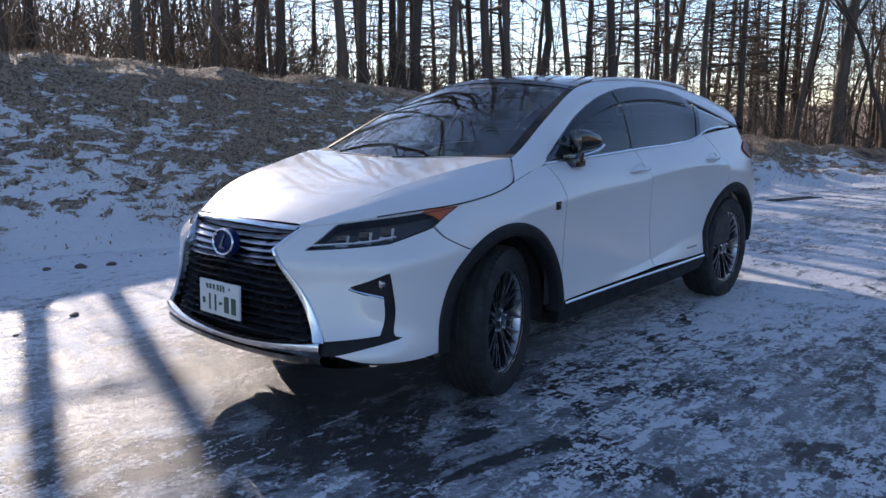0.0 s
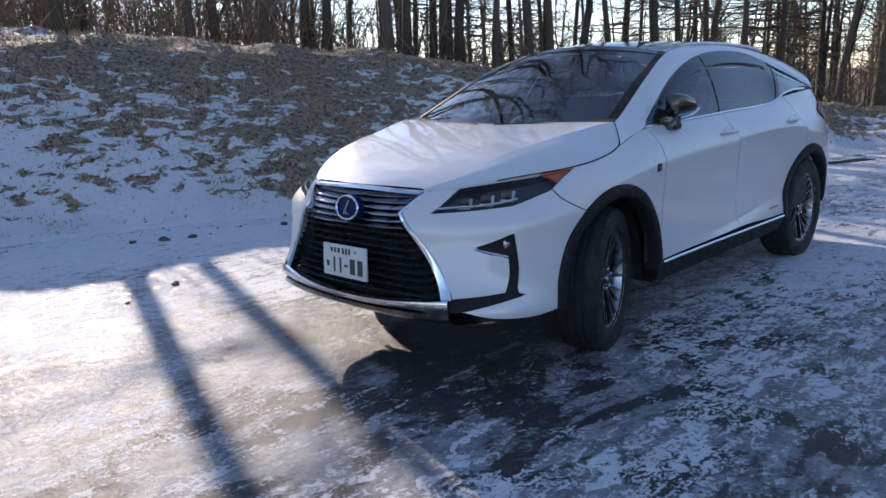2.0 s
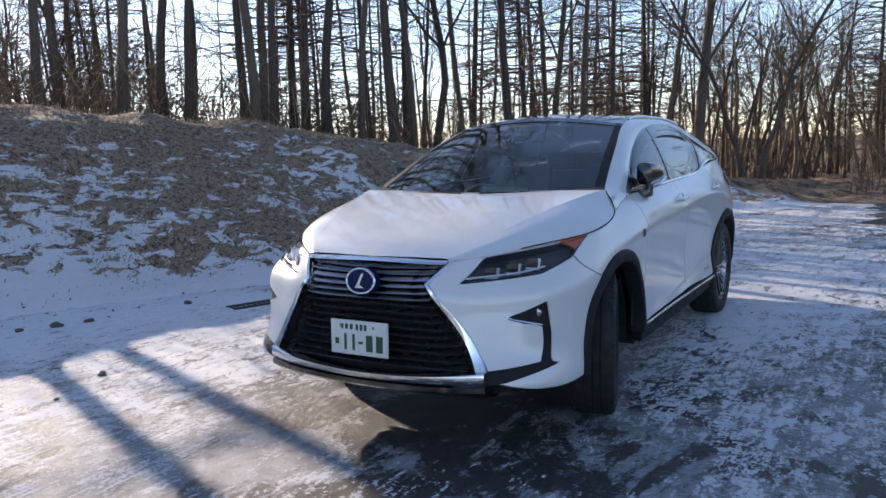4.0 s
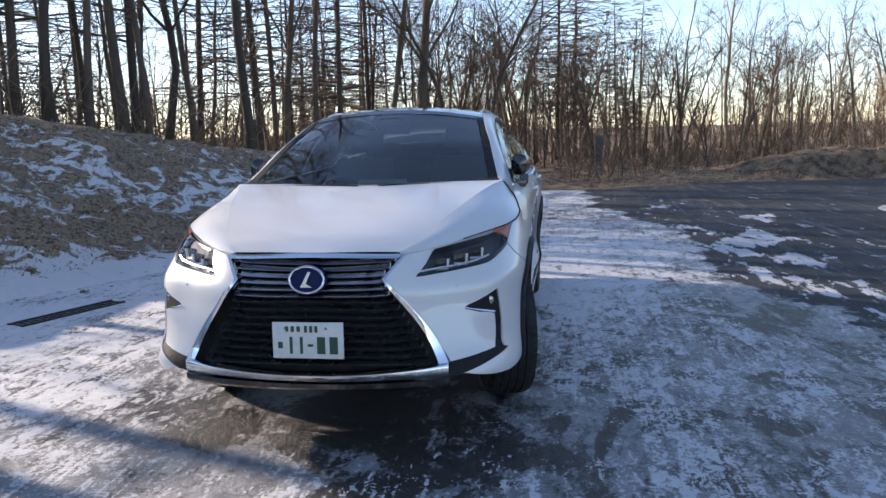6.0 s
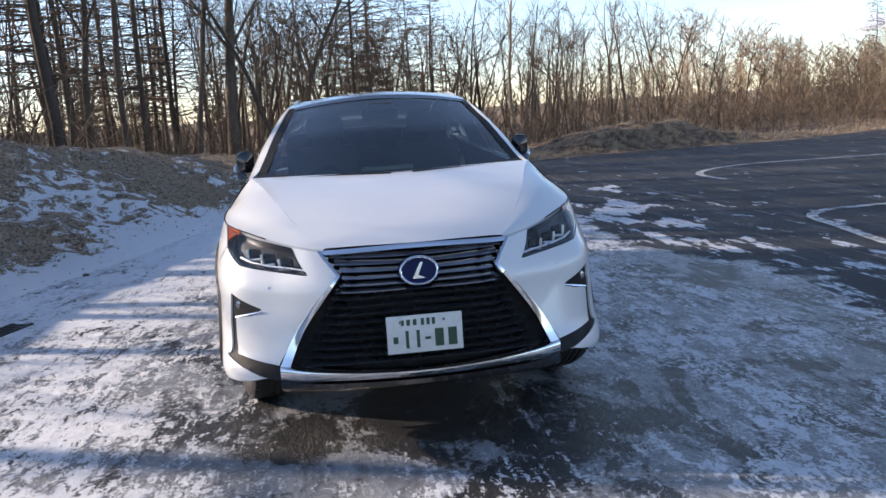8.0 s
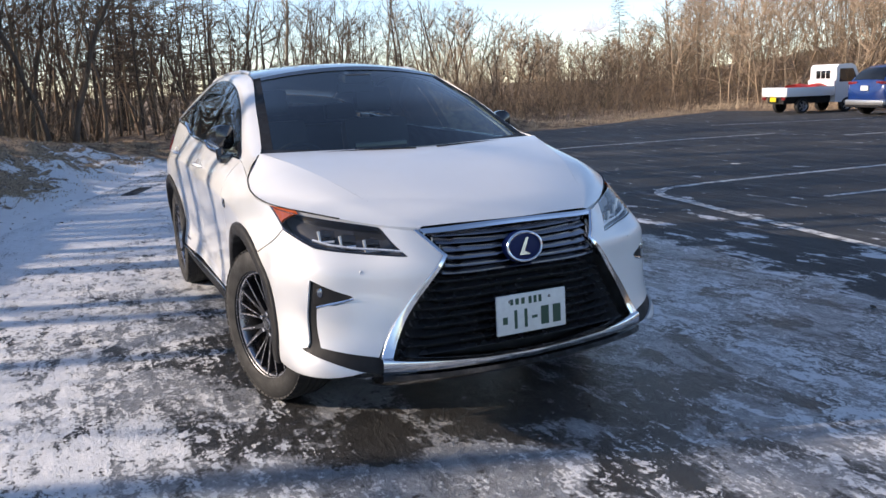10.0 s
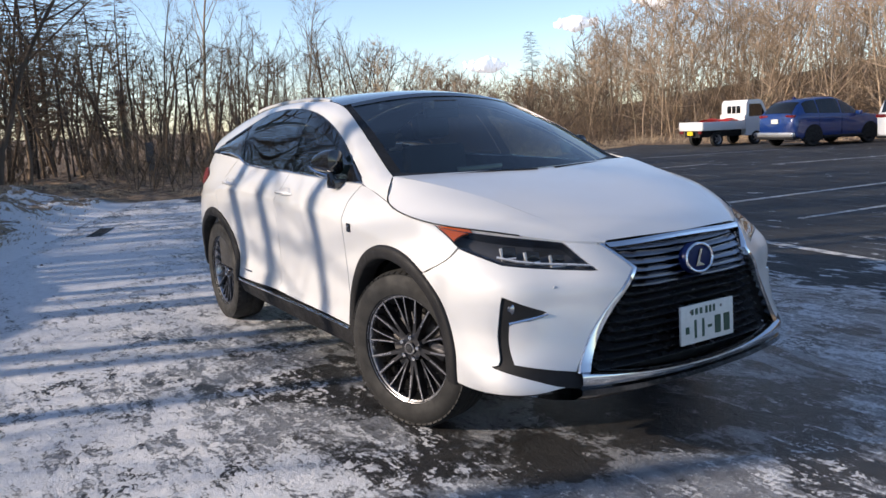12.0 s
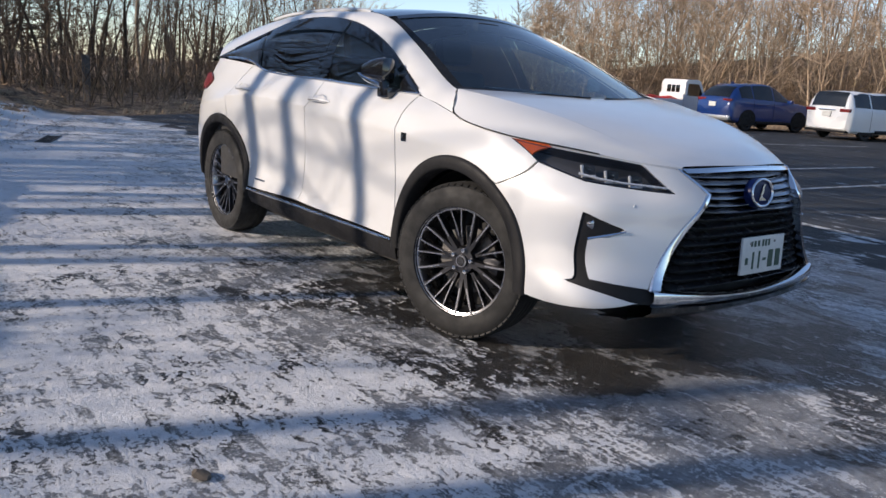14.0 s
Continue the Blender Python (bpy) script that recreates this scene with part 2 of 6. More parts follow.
    h_lot = n.math("ADD", n.math("MULTIPLY", white, 0.5), n.math("ADD", n.math("MULTIPLY", grit, 0.5), n.math("MULTIPLY", fleck, 1.2)))
    h = n.add("Mix", data_type="FLOAT")
    n.link(bank, h.inputs[0])
    n.link(h_lot, h.inputs[2])
    n.link(n.math("ADD", n.math("MULTIPLY", g2, 1.6), n.math("ADD", n.math("MULTIPLY", tuft, 4.5), n.math("MULTIPLY", sn, 1.6))), h.inputs[3])
    n.bump(h.outputs[0], 0.75, 0.028)
    return n.mat


def build_ground():
    xs, ys = axis_steps(-24, 7, 0.14, 2500), axis_steps(-12, 32, 0.14, 2500)
    X, Y = np.meshgrid(xs, ys)
    Z = land(X, Y)
    me = grid_mesh("ground", X, Y, Z)
    w, d = bank_coords(X, Y)
    d = d + wob(X, Y, 0.5, 0.12)
    out = lot_edge(Y) - X
    off = np.maximum(np.maximum(d, out), hill(X, Y) + 2.5)
    # asphalt: beyond the line where the packed ice ends
    line = np.interp(X, [-40, -13.5, -6.7, -5.1, -3.3, -2.4, -1.6, -0.4, 0.6, 1.5, 12], [1.2, 1.5, 2.45, 2.45, 2.6, 2.8, 3.2, 3.15, 3.05, 3.3, 6.5])
    tar = smooth(-0.7, 0.9, Y - line + 1.5 * (vec_noise(X, Y, 0.7, 3) - 0.47))
    cover = 0.615 - 0.09 * smooth(0.6, 2.2, Y + 0.25 * X) + 0.5 * (vec_noise(X, Y, 0.35, 11) - 0.5)
    for bx, by, rx, ry, k in ((0.72, 1.25, 0.42, 0.26, 0.15), (0.6, 2.15, 0.55, 0.22, 0.22), (0.75, 2.7, 0.6, 0.25, 0.22), (-2.1, 2.75, 0.7, 0.25, 0.25), (-0.5, 2.9, 0.8, 0.2, 0.16)):
        cover -= k * np.exp(-(((X - bx) / rx) ** 2 + ((Y - by) / ry) ** 2))      # clear dark ice
    cover -= 0.17 * np.exp(-(((X - 2.7) / 1.5) ** 2 + ((Y + 0.5) / 1.4) ** 2))
    cover += 0.05 * smooth(-1.2, -2.2, Y)
    cover += 0.11 * np.exp(-(((d + 0.9) / 1.1) ** 2))                  # whiter along the foot of the bank
    cover += 0.04 * np.exp(-(((X - 0.9) / 1.3) ** 2 + ((Y - 1.7) / 0.8) ** 2))
    # shade beneath the car is put into the ground as thinner snow
    cover -= 0.12 * np.exp(-(((X - 0.5) / 1.3) ** 2 + (Y / 0.9) ** 2))
    cover -= 0.24 * np.exp(-((np.abs(X - 0.35) / 0.85) ** 4 + (np.abs(Y + 0.05) / 0.95) ** 4))     # wet ground under the nose, darkened further for the car's shade
    cover -= 0.22 * np.exp(-(((X + 1.3) / 1.9) ** 4 + (Y / 0.85) ** 4))
    lie = 0.525 + 0.75 * (vec_noise(X, Y, 0.45, 21) - 0.5) + 0.42 * np.exp(-((d / 0.55) ** 2)) - 0.15 * smooth(3.0, 7.0, w) * smooth(0.3, 1.2, d) - 0.14 * smooth(2.2, 4.6, d) - 0.35 * (w > 26)
    wood = np.maximum(smooth(4.6, 6.0, d), smooth(-0.6, 0.0, np.maximum(out, hill(X, Y) + 2.5)))
    blobs = sum(np.exp(-(((X - bx) / 0.75) ** 2 + ((Y - by) / 0.30) ** 2)) for bx, by in ((-6.0, 3.45), (-6.4, 3.8), (-4.4, 3.85), (-5.2, 3.15), (-8.6, 4.2), (-3.4, 3.3), (-7.4, 2.9), (-10.5, 3.0)))
    track = sum(np.exp(-(((Y - y0 - 0.06 * (X - 1)) / 0.10) ** 4)) * smooth(x0, x0 + 0.5, X) * smooth(x1, x1 - 0.6, X) for y0, x0, x1 in ((-1.12, 0.0, 3.6), (-0.83, 0.5, 3.2), (-0.04, 0.8, 3.4), (0.40, 0.7, 2.6), (1.90, 0.4, 2.4), (1.95, -2.6, -0.6)))
    track = track * smooth(0.42, 0.60, vec_noise(X, Y, 1.9, 91))
    fields = dict(track=track, bank=smooth(-0.25, 0.25, off), asphalt=tar, cover=cover, lie=lie, wood=wood, patchy=np.maximum(0.42 * smooth(4.5, 0.0, Y - line) * smooth(-14, -4, X), 0.9 * blobs))
    for key, val in fields.items():
        a = me.attributes.new(key, "FLOAT", "POINT")
        a.data.foreach_set("value", np.clip(val, 0, 1).astype(np.float32).ravel())
    me.materials.append(ground_material())
    ob = new("ground", me)
    return tagged(ob, "icy parking lot with packed snow, wet asphalt and a grassy bank", "ground", kind="structure")


ground = build_ground()


# ---- mesh helpers ----
from mathutils.geometry import delaunay_2d_cdt


class Shape:
    """Collects vertices and faces of one part."""

    def __init__(self):
        self.v, self.f, self.normals = [], [], None

    def add(self, verts, faces):
        k = len(self.v)
        self.v.extend([tuple(map(float, p)) for p in verts])
        self.f.extend([tuple(i + k for i in f) for f in faces])
        return self

    def box(self, lo, hi, bevel=0.0):
        bm = bmesh.new()
        bmesh.ops.create_cube(bm, size=1)
        c, s = [(a + b) / 2 for a, b in zip(lo, hi)], [b - a for a, b in zip(lo, hi)]
        bmesh.ops.transform(bm, matrix=Matrix.Translation(c) @ Matrix.Diagonal((*s, 1)), verts=bm.verts)
        if bevel:
            bmesh.ops.bevel(bm, geom=bm.edges[:], offset=bevel, segments=2, affect="EDGES", profile=0.6)
        self.bm(bm)
        return self

    def bm(self, bm, m=None):
        bm.verts.index_update()
        self.add([(m @ v.co if m else v.co) for v in bm.verts], [[v.index for v in f.verts] for f in bm.faces])
        bm.free()

    def grid(self, P, close_u=False, flip=False):
        """P: rows x cols x 3."""
        P = np.asarray(P, float)
        nr, nc = P.shape[:2]
        i = np.arange(nr * nc).reshape(nr, nc)
        if close_u:
            i = np.concatenate([i, i[:, :1]], 1)
        q = np.stack([i[:-1, :-1], i[:-1, 1:], i[1:, 1:], i[1:, :-1]], -1).reshape(-1, 4)
        if flip:
            q = q[:, ::-1]
        return self.add(P.reshape(-1, 3), q.tolist())

    def tube(self, pts, radii, sides=6, cap=True):
        pts = np.asarray(pts, float)
        radii = np.broadcast_to(np.asarray(radii, float), (len(pts),))
        tan = np.gradient(pts, axis=0)
        tan /= np.linalg.norm(tan, axis=1)[:, None] + 1e-9
        ref = np.array([0.0, 0.0, 1.0]) if abs(tan[0][2]) < 0.8 else np.array([1.0, 0.0, 0.0])
        a = np.cross(tan, ref)
        a /= np.linalg.norm(a, axis=1)[:, None] + 1e-9
        b = np.cross(tan, a)
        ang = np.linspace(0, 2 * np.pi, sides, endpoint=False)
        ring = pts[:, None] + radii[:, None, None] * (np.cos(ang)[None, :, None] * a[:, None] + np.sin(ang)[None, :, None] * b[:, None])
        k = len(self.v)
        self.grid(ring, close_u=True)
        if cap:
            n = len(pts)
            self.f.append(tuple(range(k + sides - 1, k - 1, -1)))
            self.f.append(tuple(range(k + (n - 1) * sides, k + n * sides)))
        return self

    def lathe(self, profile, axis="y", sides=48, centre=(0, 0, 0)):
        """profile: (radius, along) pairs round an axis."""
        ang = np.linspace(0, 2 * np.pi, sides, endpoint=False)
        rows = []
        for r, h in profile:
            c, s, o = r * np.cos(ang), r * np.sin(ang), np.full(sides, h)
            p = {"x": (o, c, s), "y": (c, o, s), "z": (c, s, o)}[axis]
            rows.append(np.stack(p, -1) + np.array(centre))
        return self.grid(np.array(rows), close_u=True)

    def prism(self, outline, depth, axis="y"):
        """A flat outline of 2D points, extruded from depth[0] to depth[1] along axis."""
        n = len(outline)
        put = {"x": lambda a, b, d: (d, a, b), "y": lambda a, b, d: (a, d, b), "z": lambda a, b, d: (a, b, d)}[axis]
        vs = [put(a, b, d) for d in depth for a, b in outline]
        fs = [tuple(range(n))[::-1], tuple(range(n, 2 * n))] + [(i, (i + 1) % n, n + (i + 1) % n, n + i) for i in range(n)]
        return self.add(vs, fs)

    def moved(self, m):
        self.v = [tuple(m @ Vector(p)) for p in self.v]
        return self

    def mirrored(self):
        s = Shape()
        s.v = [(x, -y, z) for x, y, z in self.v]
        s.f = [tuple(reversed(f)) for f in self.f]
        if self.normals is not None:
            s.normals = self.normals * np.array([1, -1, 1])
        return s

    def mesh(self, name, mat, sharp=40.0, outward=False):
        me = bpy.data.meshes.new(name)
        me.from_pydata(self.v, [], self.f)
        if outward:
            bm = bmesh.new()
            bm.from_mesh(me)
            bmesh.ops.recalc_face_normals(bm, faces=bm.faces)
            bm.to_mesh(me)
            bm.free()
        me.materials.append(mat)
        me.polygons.foreach_set("use_smooth", np.ones(len(me.polygons), bool))
        if self.normals is not None:
            nn = np.zeros((len(self.v), 3))
            nn[: len(self.normals)] = self.normals
            me.update()
            vn = np.zeros(len(me.vertices) * 3)
            me.vertices.foreach_get("normal", vn)
            rest = np.abs(nn).sum(1) < 1e-6
            nn[rest] = vn.reshape(-1, 3)[rest]
            me.normals_split_custom_set_from_vertices(nn.tolist())
        elif sharp:
            me.set_sharp_from_angle(angle=radians(sharp))
        return me


def part(name, shape, material, parent=None, label="", sharp=40.0, outward=True):
    """One mesh object under a thing or a part."""
    ob = new(name, shape.mesh(name, material, sharp, outward and shape.normals is None))
    ob.parent = parent
    return tagged(ob, label)


def thing(name, label, category, group="", kind="", at=None):
    """An empty that parents the parts of one thing."""
    ob = new(name)
    ob.empty_display_size = 0.1
    if at is not None:
        ob.matrix_basis = at
    return tagged(ob, label, category, group, kind)


def curve(pts, n=24):
    """A smooth line through a few points (chord-length cubic)."""
    P = np.asarray(pts, float)
    if len(P) == 2:
        k = np.linspace(0, 1, n)[:, None]
        return P[0] * (1 - k) + P[1] * k
    t = np.concatenate([[0], np.cumsum(np.linalg.norm(np.diff(P, axis=0), axis=1) ** 0.7 + 1e-6)])
    return cubic(t, P, np.linspace(0, t[-1], n))


def cubic(t, P, q):
    """Cubic through knots t with monotone-ish slopes, evaluated at q."""
    t, P, q = np.asarray(t, float), np.asarray(P, float), np.asarray(q, float)
    h = np.diff(t)
    d = np.diff(P, axis=0) / h.reshape((-1,) + (1,) * (P.ndim - 1))
    m = np.empty_like(P)
    w = (h[:-1] / (h[:-1] + h[1:])).reshape((-1,) + (1,) * (P.ndim - 1))
    m[1:-1] = d[:-1] * (1 - w) + d[1:] * w
    m[0], m[-1] = 1.5 * d[0] - 0.5 * m[1], 1.5 * d[-1] - 0.5 * m[-2]
    i = np.clip(np.searchsorted(t, q, side="right") - 1, 0, len(t) - 2)
    sh = (-1,) + (1,) * (P.ndim - 1)
    k, hh = ((q - t[i]) / h[i]).reshape(sh), h[i].reshape(sh)
    k2, k3 = k * k, k * k * k
    return P[i] * (2 * k3 - 3 * k2 + 1) + m[i] * hh * (k3 - 2 * k2 + k) + P[i + 1] * (3 * k2 - 2 * k3) + m[i + 1] * hh * (k3 - k2)


def natural(t, P):
    """Natural cubic spline through knots; returns a function of q."""
    t, P = np.asarray(t, float), np.asarray(P, float)
    n, h = len(t), np.diff(t)
    A, B = np.eye(n), np.zeros_like(P)
    for i in range(1, n - 1):
        A[i, i - 1], A[i, i], A[i, i + 1] = h[i - 1], 2 * (h[i - 1] + h[i]), h[i]
        B[i] = 6 * ((P[i + 1] - P[i]) / h[i] - (P[i] - P[i - 1]) / h[i - 1])
    M = np.linalg.solve(A, B)

    def at(q):
        q = np.asarray(q, float)
        i = np.clip(np.searchsorted(t, q, side="right") - 1, 0, n - 2)
        a, b, hh = (t[i + 1] - q)[:, None], (q - t[i])[:, None], h[i][:, None]
        return M[i] * a ** 3 / (6 * hh) + M[i + 1] * b ** 3 / (6 * hh) + (P[i] / hh - M[i] * hh / 6) * a + (P[i + 1] / hh - M[i + 1] * hh / 6) * b

    return at


class Skin:
    """A smooth surface through guide curves; u runs along them, v across."""

    def __init__(self, us, vs, guides, mirror=False, creases=()):
        self.creases = creases      # (level number, u where it fades in, u where it is full)
        self.vs = np.asarray(vs, float)
        us = np.asarray(us, float)
        lines = []
        for g in guides:
            g = np.asarray(g, float).reshape(-1, 3)
            if mirror:
                g = np.concatenate([(g * [1, -1, 1])[:0:-1], g])
            lines.append(g)
        if mirror:
            us = np.concatenate([-us[:0:-1], us])
        self.lines = [natural(us, g) for g in lines]
        self.seen = {}

    def at(self, u, v):
        u, v = np.atleast_1d(np.asarray(u, float)), np.atleast_1d(np.asarray(v, float))
        u, v = np.broadcast_arrays(u, v)
        L = np.stack([f(u.ravel()) for f in self.lines])       # levels x n x 3
        t, h = self.vs, np.diff(self.vs)
        d = np.diff(L, axis=0) / h[:, None, None]
        m = np.empty_like(L)
        w = (h[:-1] / (h[:-1] + h[1:]))[:, None, None]
        m[1:-1] = d[:-1] * (1 - w) + d[1:] * w
        m[0], m[-1] = 1.5 * d[0] - 0.5 * m[1], 1.5 * d[-1] - 0.5 * m[-2]
        below, above = m.copy(), m
        for lv, u0, u1 in self.creases:
            k = np.clip((np.abs(u.ravel()) - u0) / (u1 - u0), 0, 1)[:, None]
            below[lv], above[lv] = below[lv] * (1 - k) + d[lv - 1] * k, above[lv] * (1 - k) + d[lv] * k
        q = v.ravel()
        i = np.clip(np.searchsorted(t, q, side="right") - 1, 0, len(t) - 2)
        j = np.arange(len(q))
        k, hh = ((q - t[i]) / h[i])[:, None], h[i][:, None]
        k2, k3 = k * k, k ** 3
        out = L[i, j] * (2 * k3 - 3 * k2 + 1) + above[i, j] * hh * (k3 - 2 * k2 + k) + L[i + 1, j] * (3 * k2 - 2 * k3) + below[i + 1, j] * hh * (k3 - k2)
        return out.reshape(u.shape + (3,))

    def normal(self, u, v):
        e = 0.004
        a = self.at(u + e, v) - self.at(u - e, v)
        b = self.at(u, v + e) - self.at(u, v - e)
        n = np.cross(a, b)
        return n / (np.linalg.norm(n, axis=-1, keepdims=True) + 1e-12)

    def locate(self, axes, a, b, u_range, v_range=None):
        """(u, v) where the surface shows the two coordinates a, b on the given axes."""
        v_range = v_range or (self.vs[0], self.vs[-1])
        if u_range not in self.seen:
            U, V = np.meshgrid(np.linspace(*u_range, 60), np.linspace(*v_range, 40))
            self.seen[u_range] = U, V, self.at(U, V)
        U, V, S = self.seen[u_range]
        k = np.argmin((S[..., axes[0]] - a) ** 2 + (S[..., axes[1]] - b) ** 2)
        u, v = U.ravel()[k], V.ravel()[k]
        for _ in range(5):
            e = 1e-3
            p, pu, pv = self.at(np.array([u, u + e, u]), np.array([v, v, v + e]))
            J = np.array([[(pu[i] - p[i]) / e, (pv[i] - p[i]) / e] for i in axes])
            r = np.array([a - p[axes[0]], b - p[axes[1]]])
            try:
                du, dv = np.linalg.solve(J + 1e-6 * np.eye(2), r)
            except np.linalg.LinAlgError:
                break
            u, v = u + np.clip(du, -0.05, 0.05), np.clip(v + np.clip(dv, -0.05, 0.05), v_range[0] - 0.02, v_range[1] + 0.02)
        return u, v


def inset(poly, gap):
    P = np.asarray(poly, float)
    a, b = P - np.roll(P, 1, 0), np.roll(P, -1, 0) - P
    na = np.stack([-a[:, 1], a[:, 0]], 1) / (np.linalg.norm(a, axis=1)[:, None] + 1e-9)
    nb = np.stack([-b[:, 1], b[:, 0]], 1) / (np.linalg.norm(b, axis=1)[:, None] + 1e-9)
    area = np.sum(P[:, 0] * np.roll(P[:, 1], -1) - P[:, 1] * np.roll(P[:, 0], -1))
    n = (na + nb) * 0.5 * np.sign(area)
    return P + gap * n


def resample(pts, step):
    P = np.asarray(pts, float)
    d = np.concatenate([[0], np.cumsum(np.linalg.norm(np.diff(P, axis=0), axis=1))])
    n = max(2, int(round(d[-1] / step)) + 1)
    q = np.linspace(0, d[-1], n)
    return np.stack([np.interp(q, d, P[:, i]) for i in range(P.shape[1])], 1)


def outline(*segments, step=0.022):
    """A closed outline from runs of points; each run is smoothed, corners stay between runs. Runs share their ends."""
    pts = []
    for s in segments:
        s = np.asarray(s, float)
        c = curve(s, 40) if len(s) > 2 else s
        pts.append(resample(c, step)[:-1])
    return np.concatenate(pts)


def inside(P, poly):
    x, y = P[:, 0], P[:, 1]
    c = np.zeros(len(P), bool)
    for (x0, y0), (x1, y1) in zip(poly, np.roll(poly, -1, 0)):
        hit = (y0 > y) != (y1 > y)
        c ^= hit & (x < (x1 - x0) * (y - y0) / (y1 - y0 + 1e-12) + x0)
    return c


def panel(skin, poly, step=0.03, gap=0.0028, depth=0.014, lift=0.0, holes=()):
    """A sheet cut from a skin along an outline in (u, v), its rim turned inwards by depth."""
    loops = [inset(poly, gap)] + [inset(h, -gap) for h in holes]
    pts, edges = [], []
    for lp in loops:
        k = len(pts)
        pts += [tuple(p) for p in lp]
        edges += [(k + i, k + (i + 1) % len(lp)) for i in range(len(lp))]
    nb = len(pts)
    lo, hi = loops[0].min(0), loops[0].max(0)
    gx, gy = np.meshgrid(np.arange(lo[0], hi[0], step), np.arange(lo[1], hi[1], step * 0.9))
    gx = gx + (np.arange(gx.shape[0])[:, None] % 2) * step * 0.5
    G = np.stack([gx.ravel(), gy.ravel()], 1)
    G = G[inside(G, loops[0])]
    for h in loops[1:]:
        G = G[~inside(G, h)]
    B = np.array(pts)
    if len(G):
        dist = np.min(np.linalg.norm(G[:, None] - B[None], axis=2), axis=1)
        G = G[dist > step * 0.5]
    pts += [tuple(p) for p in G]
    vs, _, fs, ov, _, _ = delaunay_2d_cdt([Vector(p) for p in pts], edges, [], 1, 1e-6)
    V = np.array([(v[0], v[1]) for v in vs])
    F = [tuple(f) for f in fs]
    if holes:
        cen = np.array([V[list(f)].mean(0) for f in F])
        keep = np.ones(len(F), bool)
        for h in loops[1:]:
            keep &= ~inside(cen, h)
        F = [f for f, k in zip(F, keep) if k]
    P, N = skin.at(V[:, 0], V[:, 1]), skin.normal(V[:, 0], V[:, 1])
    P = P + N * lift
    s = Shape()
    s.v = [tuple(p) for p in P]
    s.f = []
    for f in F:
        a, b, c = (P[i] for i in f[:3])
        if np.dot(np.cross(b - a, c - a), N[f[0]]) < 0:
            f = f[::-1]
        s.f.append(f)
    s.normals = N
    if depth:
        count = {}
        for f in s.f:
            for a, b in zip(f, f[1:] + f[:1]):
                count[(a, b)] = count.get((a, b), 0) + 1
        rim = [(a, b) for (a, b) in count if (b, a) not in count]
        ids = {}
        for a, b in rim:
            for i in (a, b):
                if i not in ids:
                    ids[i] = len(s.v)
                    s.v.append(tuple(P[i] - N[i] * 0.0005))
                    s.v.append(tuple(P[i] - N[i] * depth))
        for a, b in rim:
            s.f.append((b, a, ids[a], ids[b]))
            s.f.append((ids[b], ids[a], ids[a] + 1, ids[b] + 1))
    return s


# ---- the white car ----
def paint_material(name, color, flake=0.04):
    n = Nodes(name)
    v = n.coords(world_space=False)
    dirt = n.noise(v, 3.0, 5, 0.65)
    spots = n.ramp(n.noise(v, 60, 3, 0.7), 0.66, 0.8)
    col = n.mix(n.math("MULTIPLY", spots, 0.10), color, (0.45, 0.43, 0.40))
    n.set(Base_Color=n.mix(n.math("MULTIPLY", n.ramp(dirt, 0.5, 0.8), 0.06), col, (0.5, 0.48, 0.45)))
    n.set(Roughness=n.ramp(dirt, 0.3, 0.8, 0.32, 0.48), Coat_Weight=0.9, Coat_Roughness=n.ramp(dirt, 0.35, 0.75, 0.025, 0.09), Metallic=flake)
    return n.mat


def glass_material(name, tint, through, power=4.0, least=0.045):
    """Thin window glass: tinted view through, mirror gloss by angle."""
    n = Nodes(name)
    tr, gl, mx = n.add("BsdfTransparent"), n.add("BsdfGlossy"), n.add("MixShader")
    tr.inputs[0].default_value = tuple(c * through for c in tint) + (1,)
    gl.inputs["Color"].default_value = (1, 1, 1, 1)
    v = n.coords(world_space=False)
    n.put(gl.inputs["Roughness"], n.ramp(n.noise(v, 5, 4), 0.4, 0.8, 0.012, 0.05))
    lw = n.add("LayerWeight")
    lw.inputs[0].default_value = 0.5
    edge = n.math("POWER", lw.outputs["Facing"], power)
    n.put(mx.inputs[0], n.math("ADD", n.math("MULTIPLY", edge, 0.92), least, True))
    n.link(tr.outputs[0], mx.inputs[1])
    n.link(gl.outputs[0], mx.inputs[2])
    n.link(mx.outputs[0], n.tree.nodes["Material Output"].inputs[0])
    return n.mat


WHITE = paint_material("pearl_white_paint", (0.63, 0.63, 0.625))
BLACK = simple("gloss_black", (0.008, 0.008, 0.009), 0.12, coat=1.0)
PLASTIC = simple("black_plastic", (0.013, 0.013, 0.014), 0.6, grain=0.4, scale=60, shine=0.22)
SATIN = simple("satin_black", (0.010, 0.010, 0.011), 0.5, scale=30)
LAMP_GREY = simple("lamp_housing_grey", (0.060, 0.061, 0.066), 0.36, metal=0.2, scale=30)
DARK = simple("underbody_black", (0.010, 0.010, 0.010), 0.8)
CHROME = simple("chrome", (0.72, 0.73, 0.75), 0.09, metal=1.0, spread=0.06)
SMOKE_CHROME = simple("dark_chrome", (0.36, 0.36, 0.38), 0.18, metal=1.0, spread=0.1)
RUBBER = simple("tyre_rubber", (0.012, 0.012, 0.012), 0.78, grain=0.5, scale=50, spread=0.3)
GUN = simple("gunmetal", (0.07, 0.07, 0.075), 0.32, metal=0.9)
CUT = simple("machined_alloy", (0.40, 0.40, 0.42), 0.28, metal=1.0)
BRIGHT = simple("silver_lamp_trim", (0.72, 0.73, 0.75), 0.30, metal=0.45)
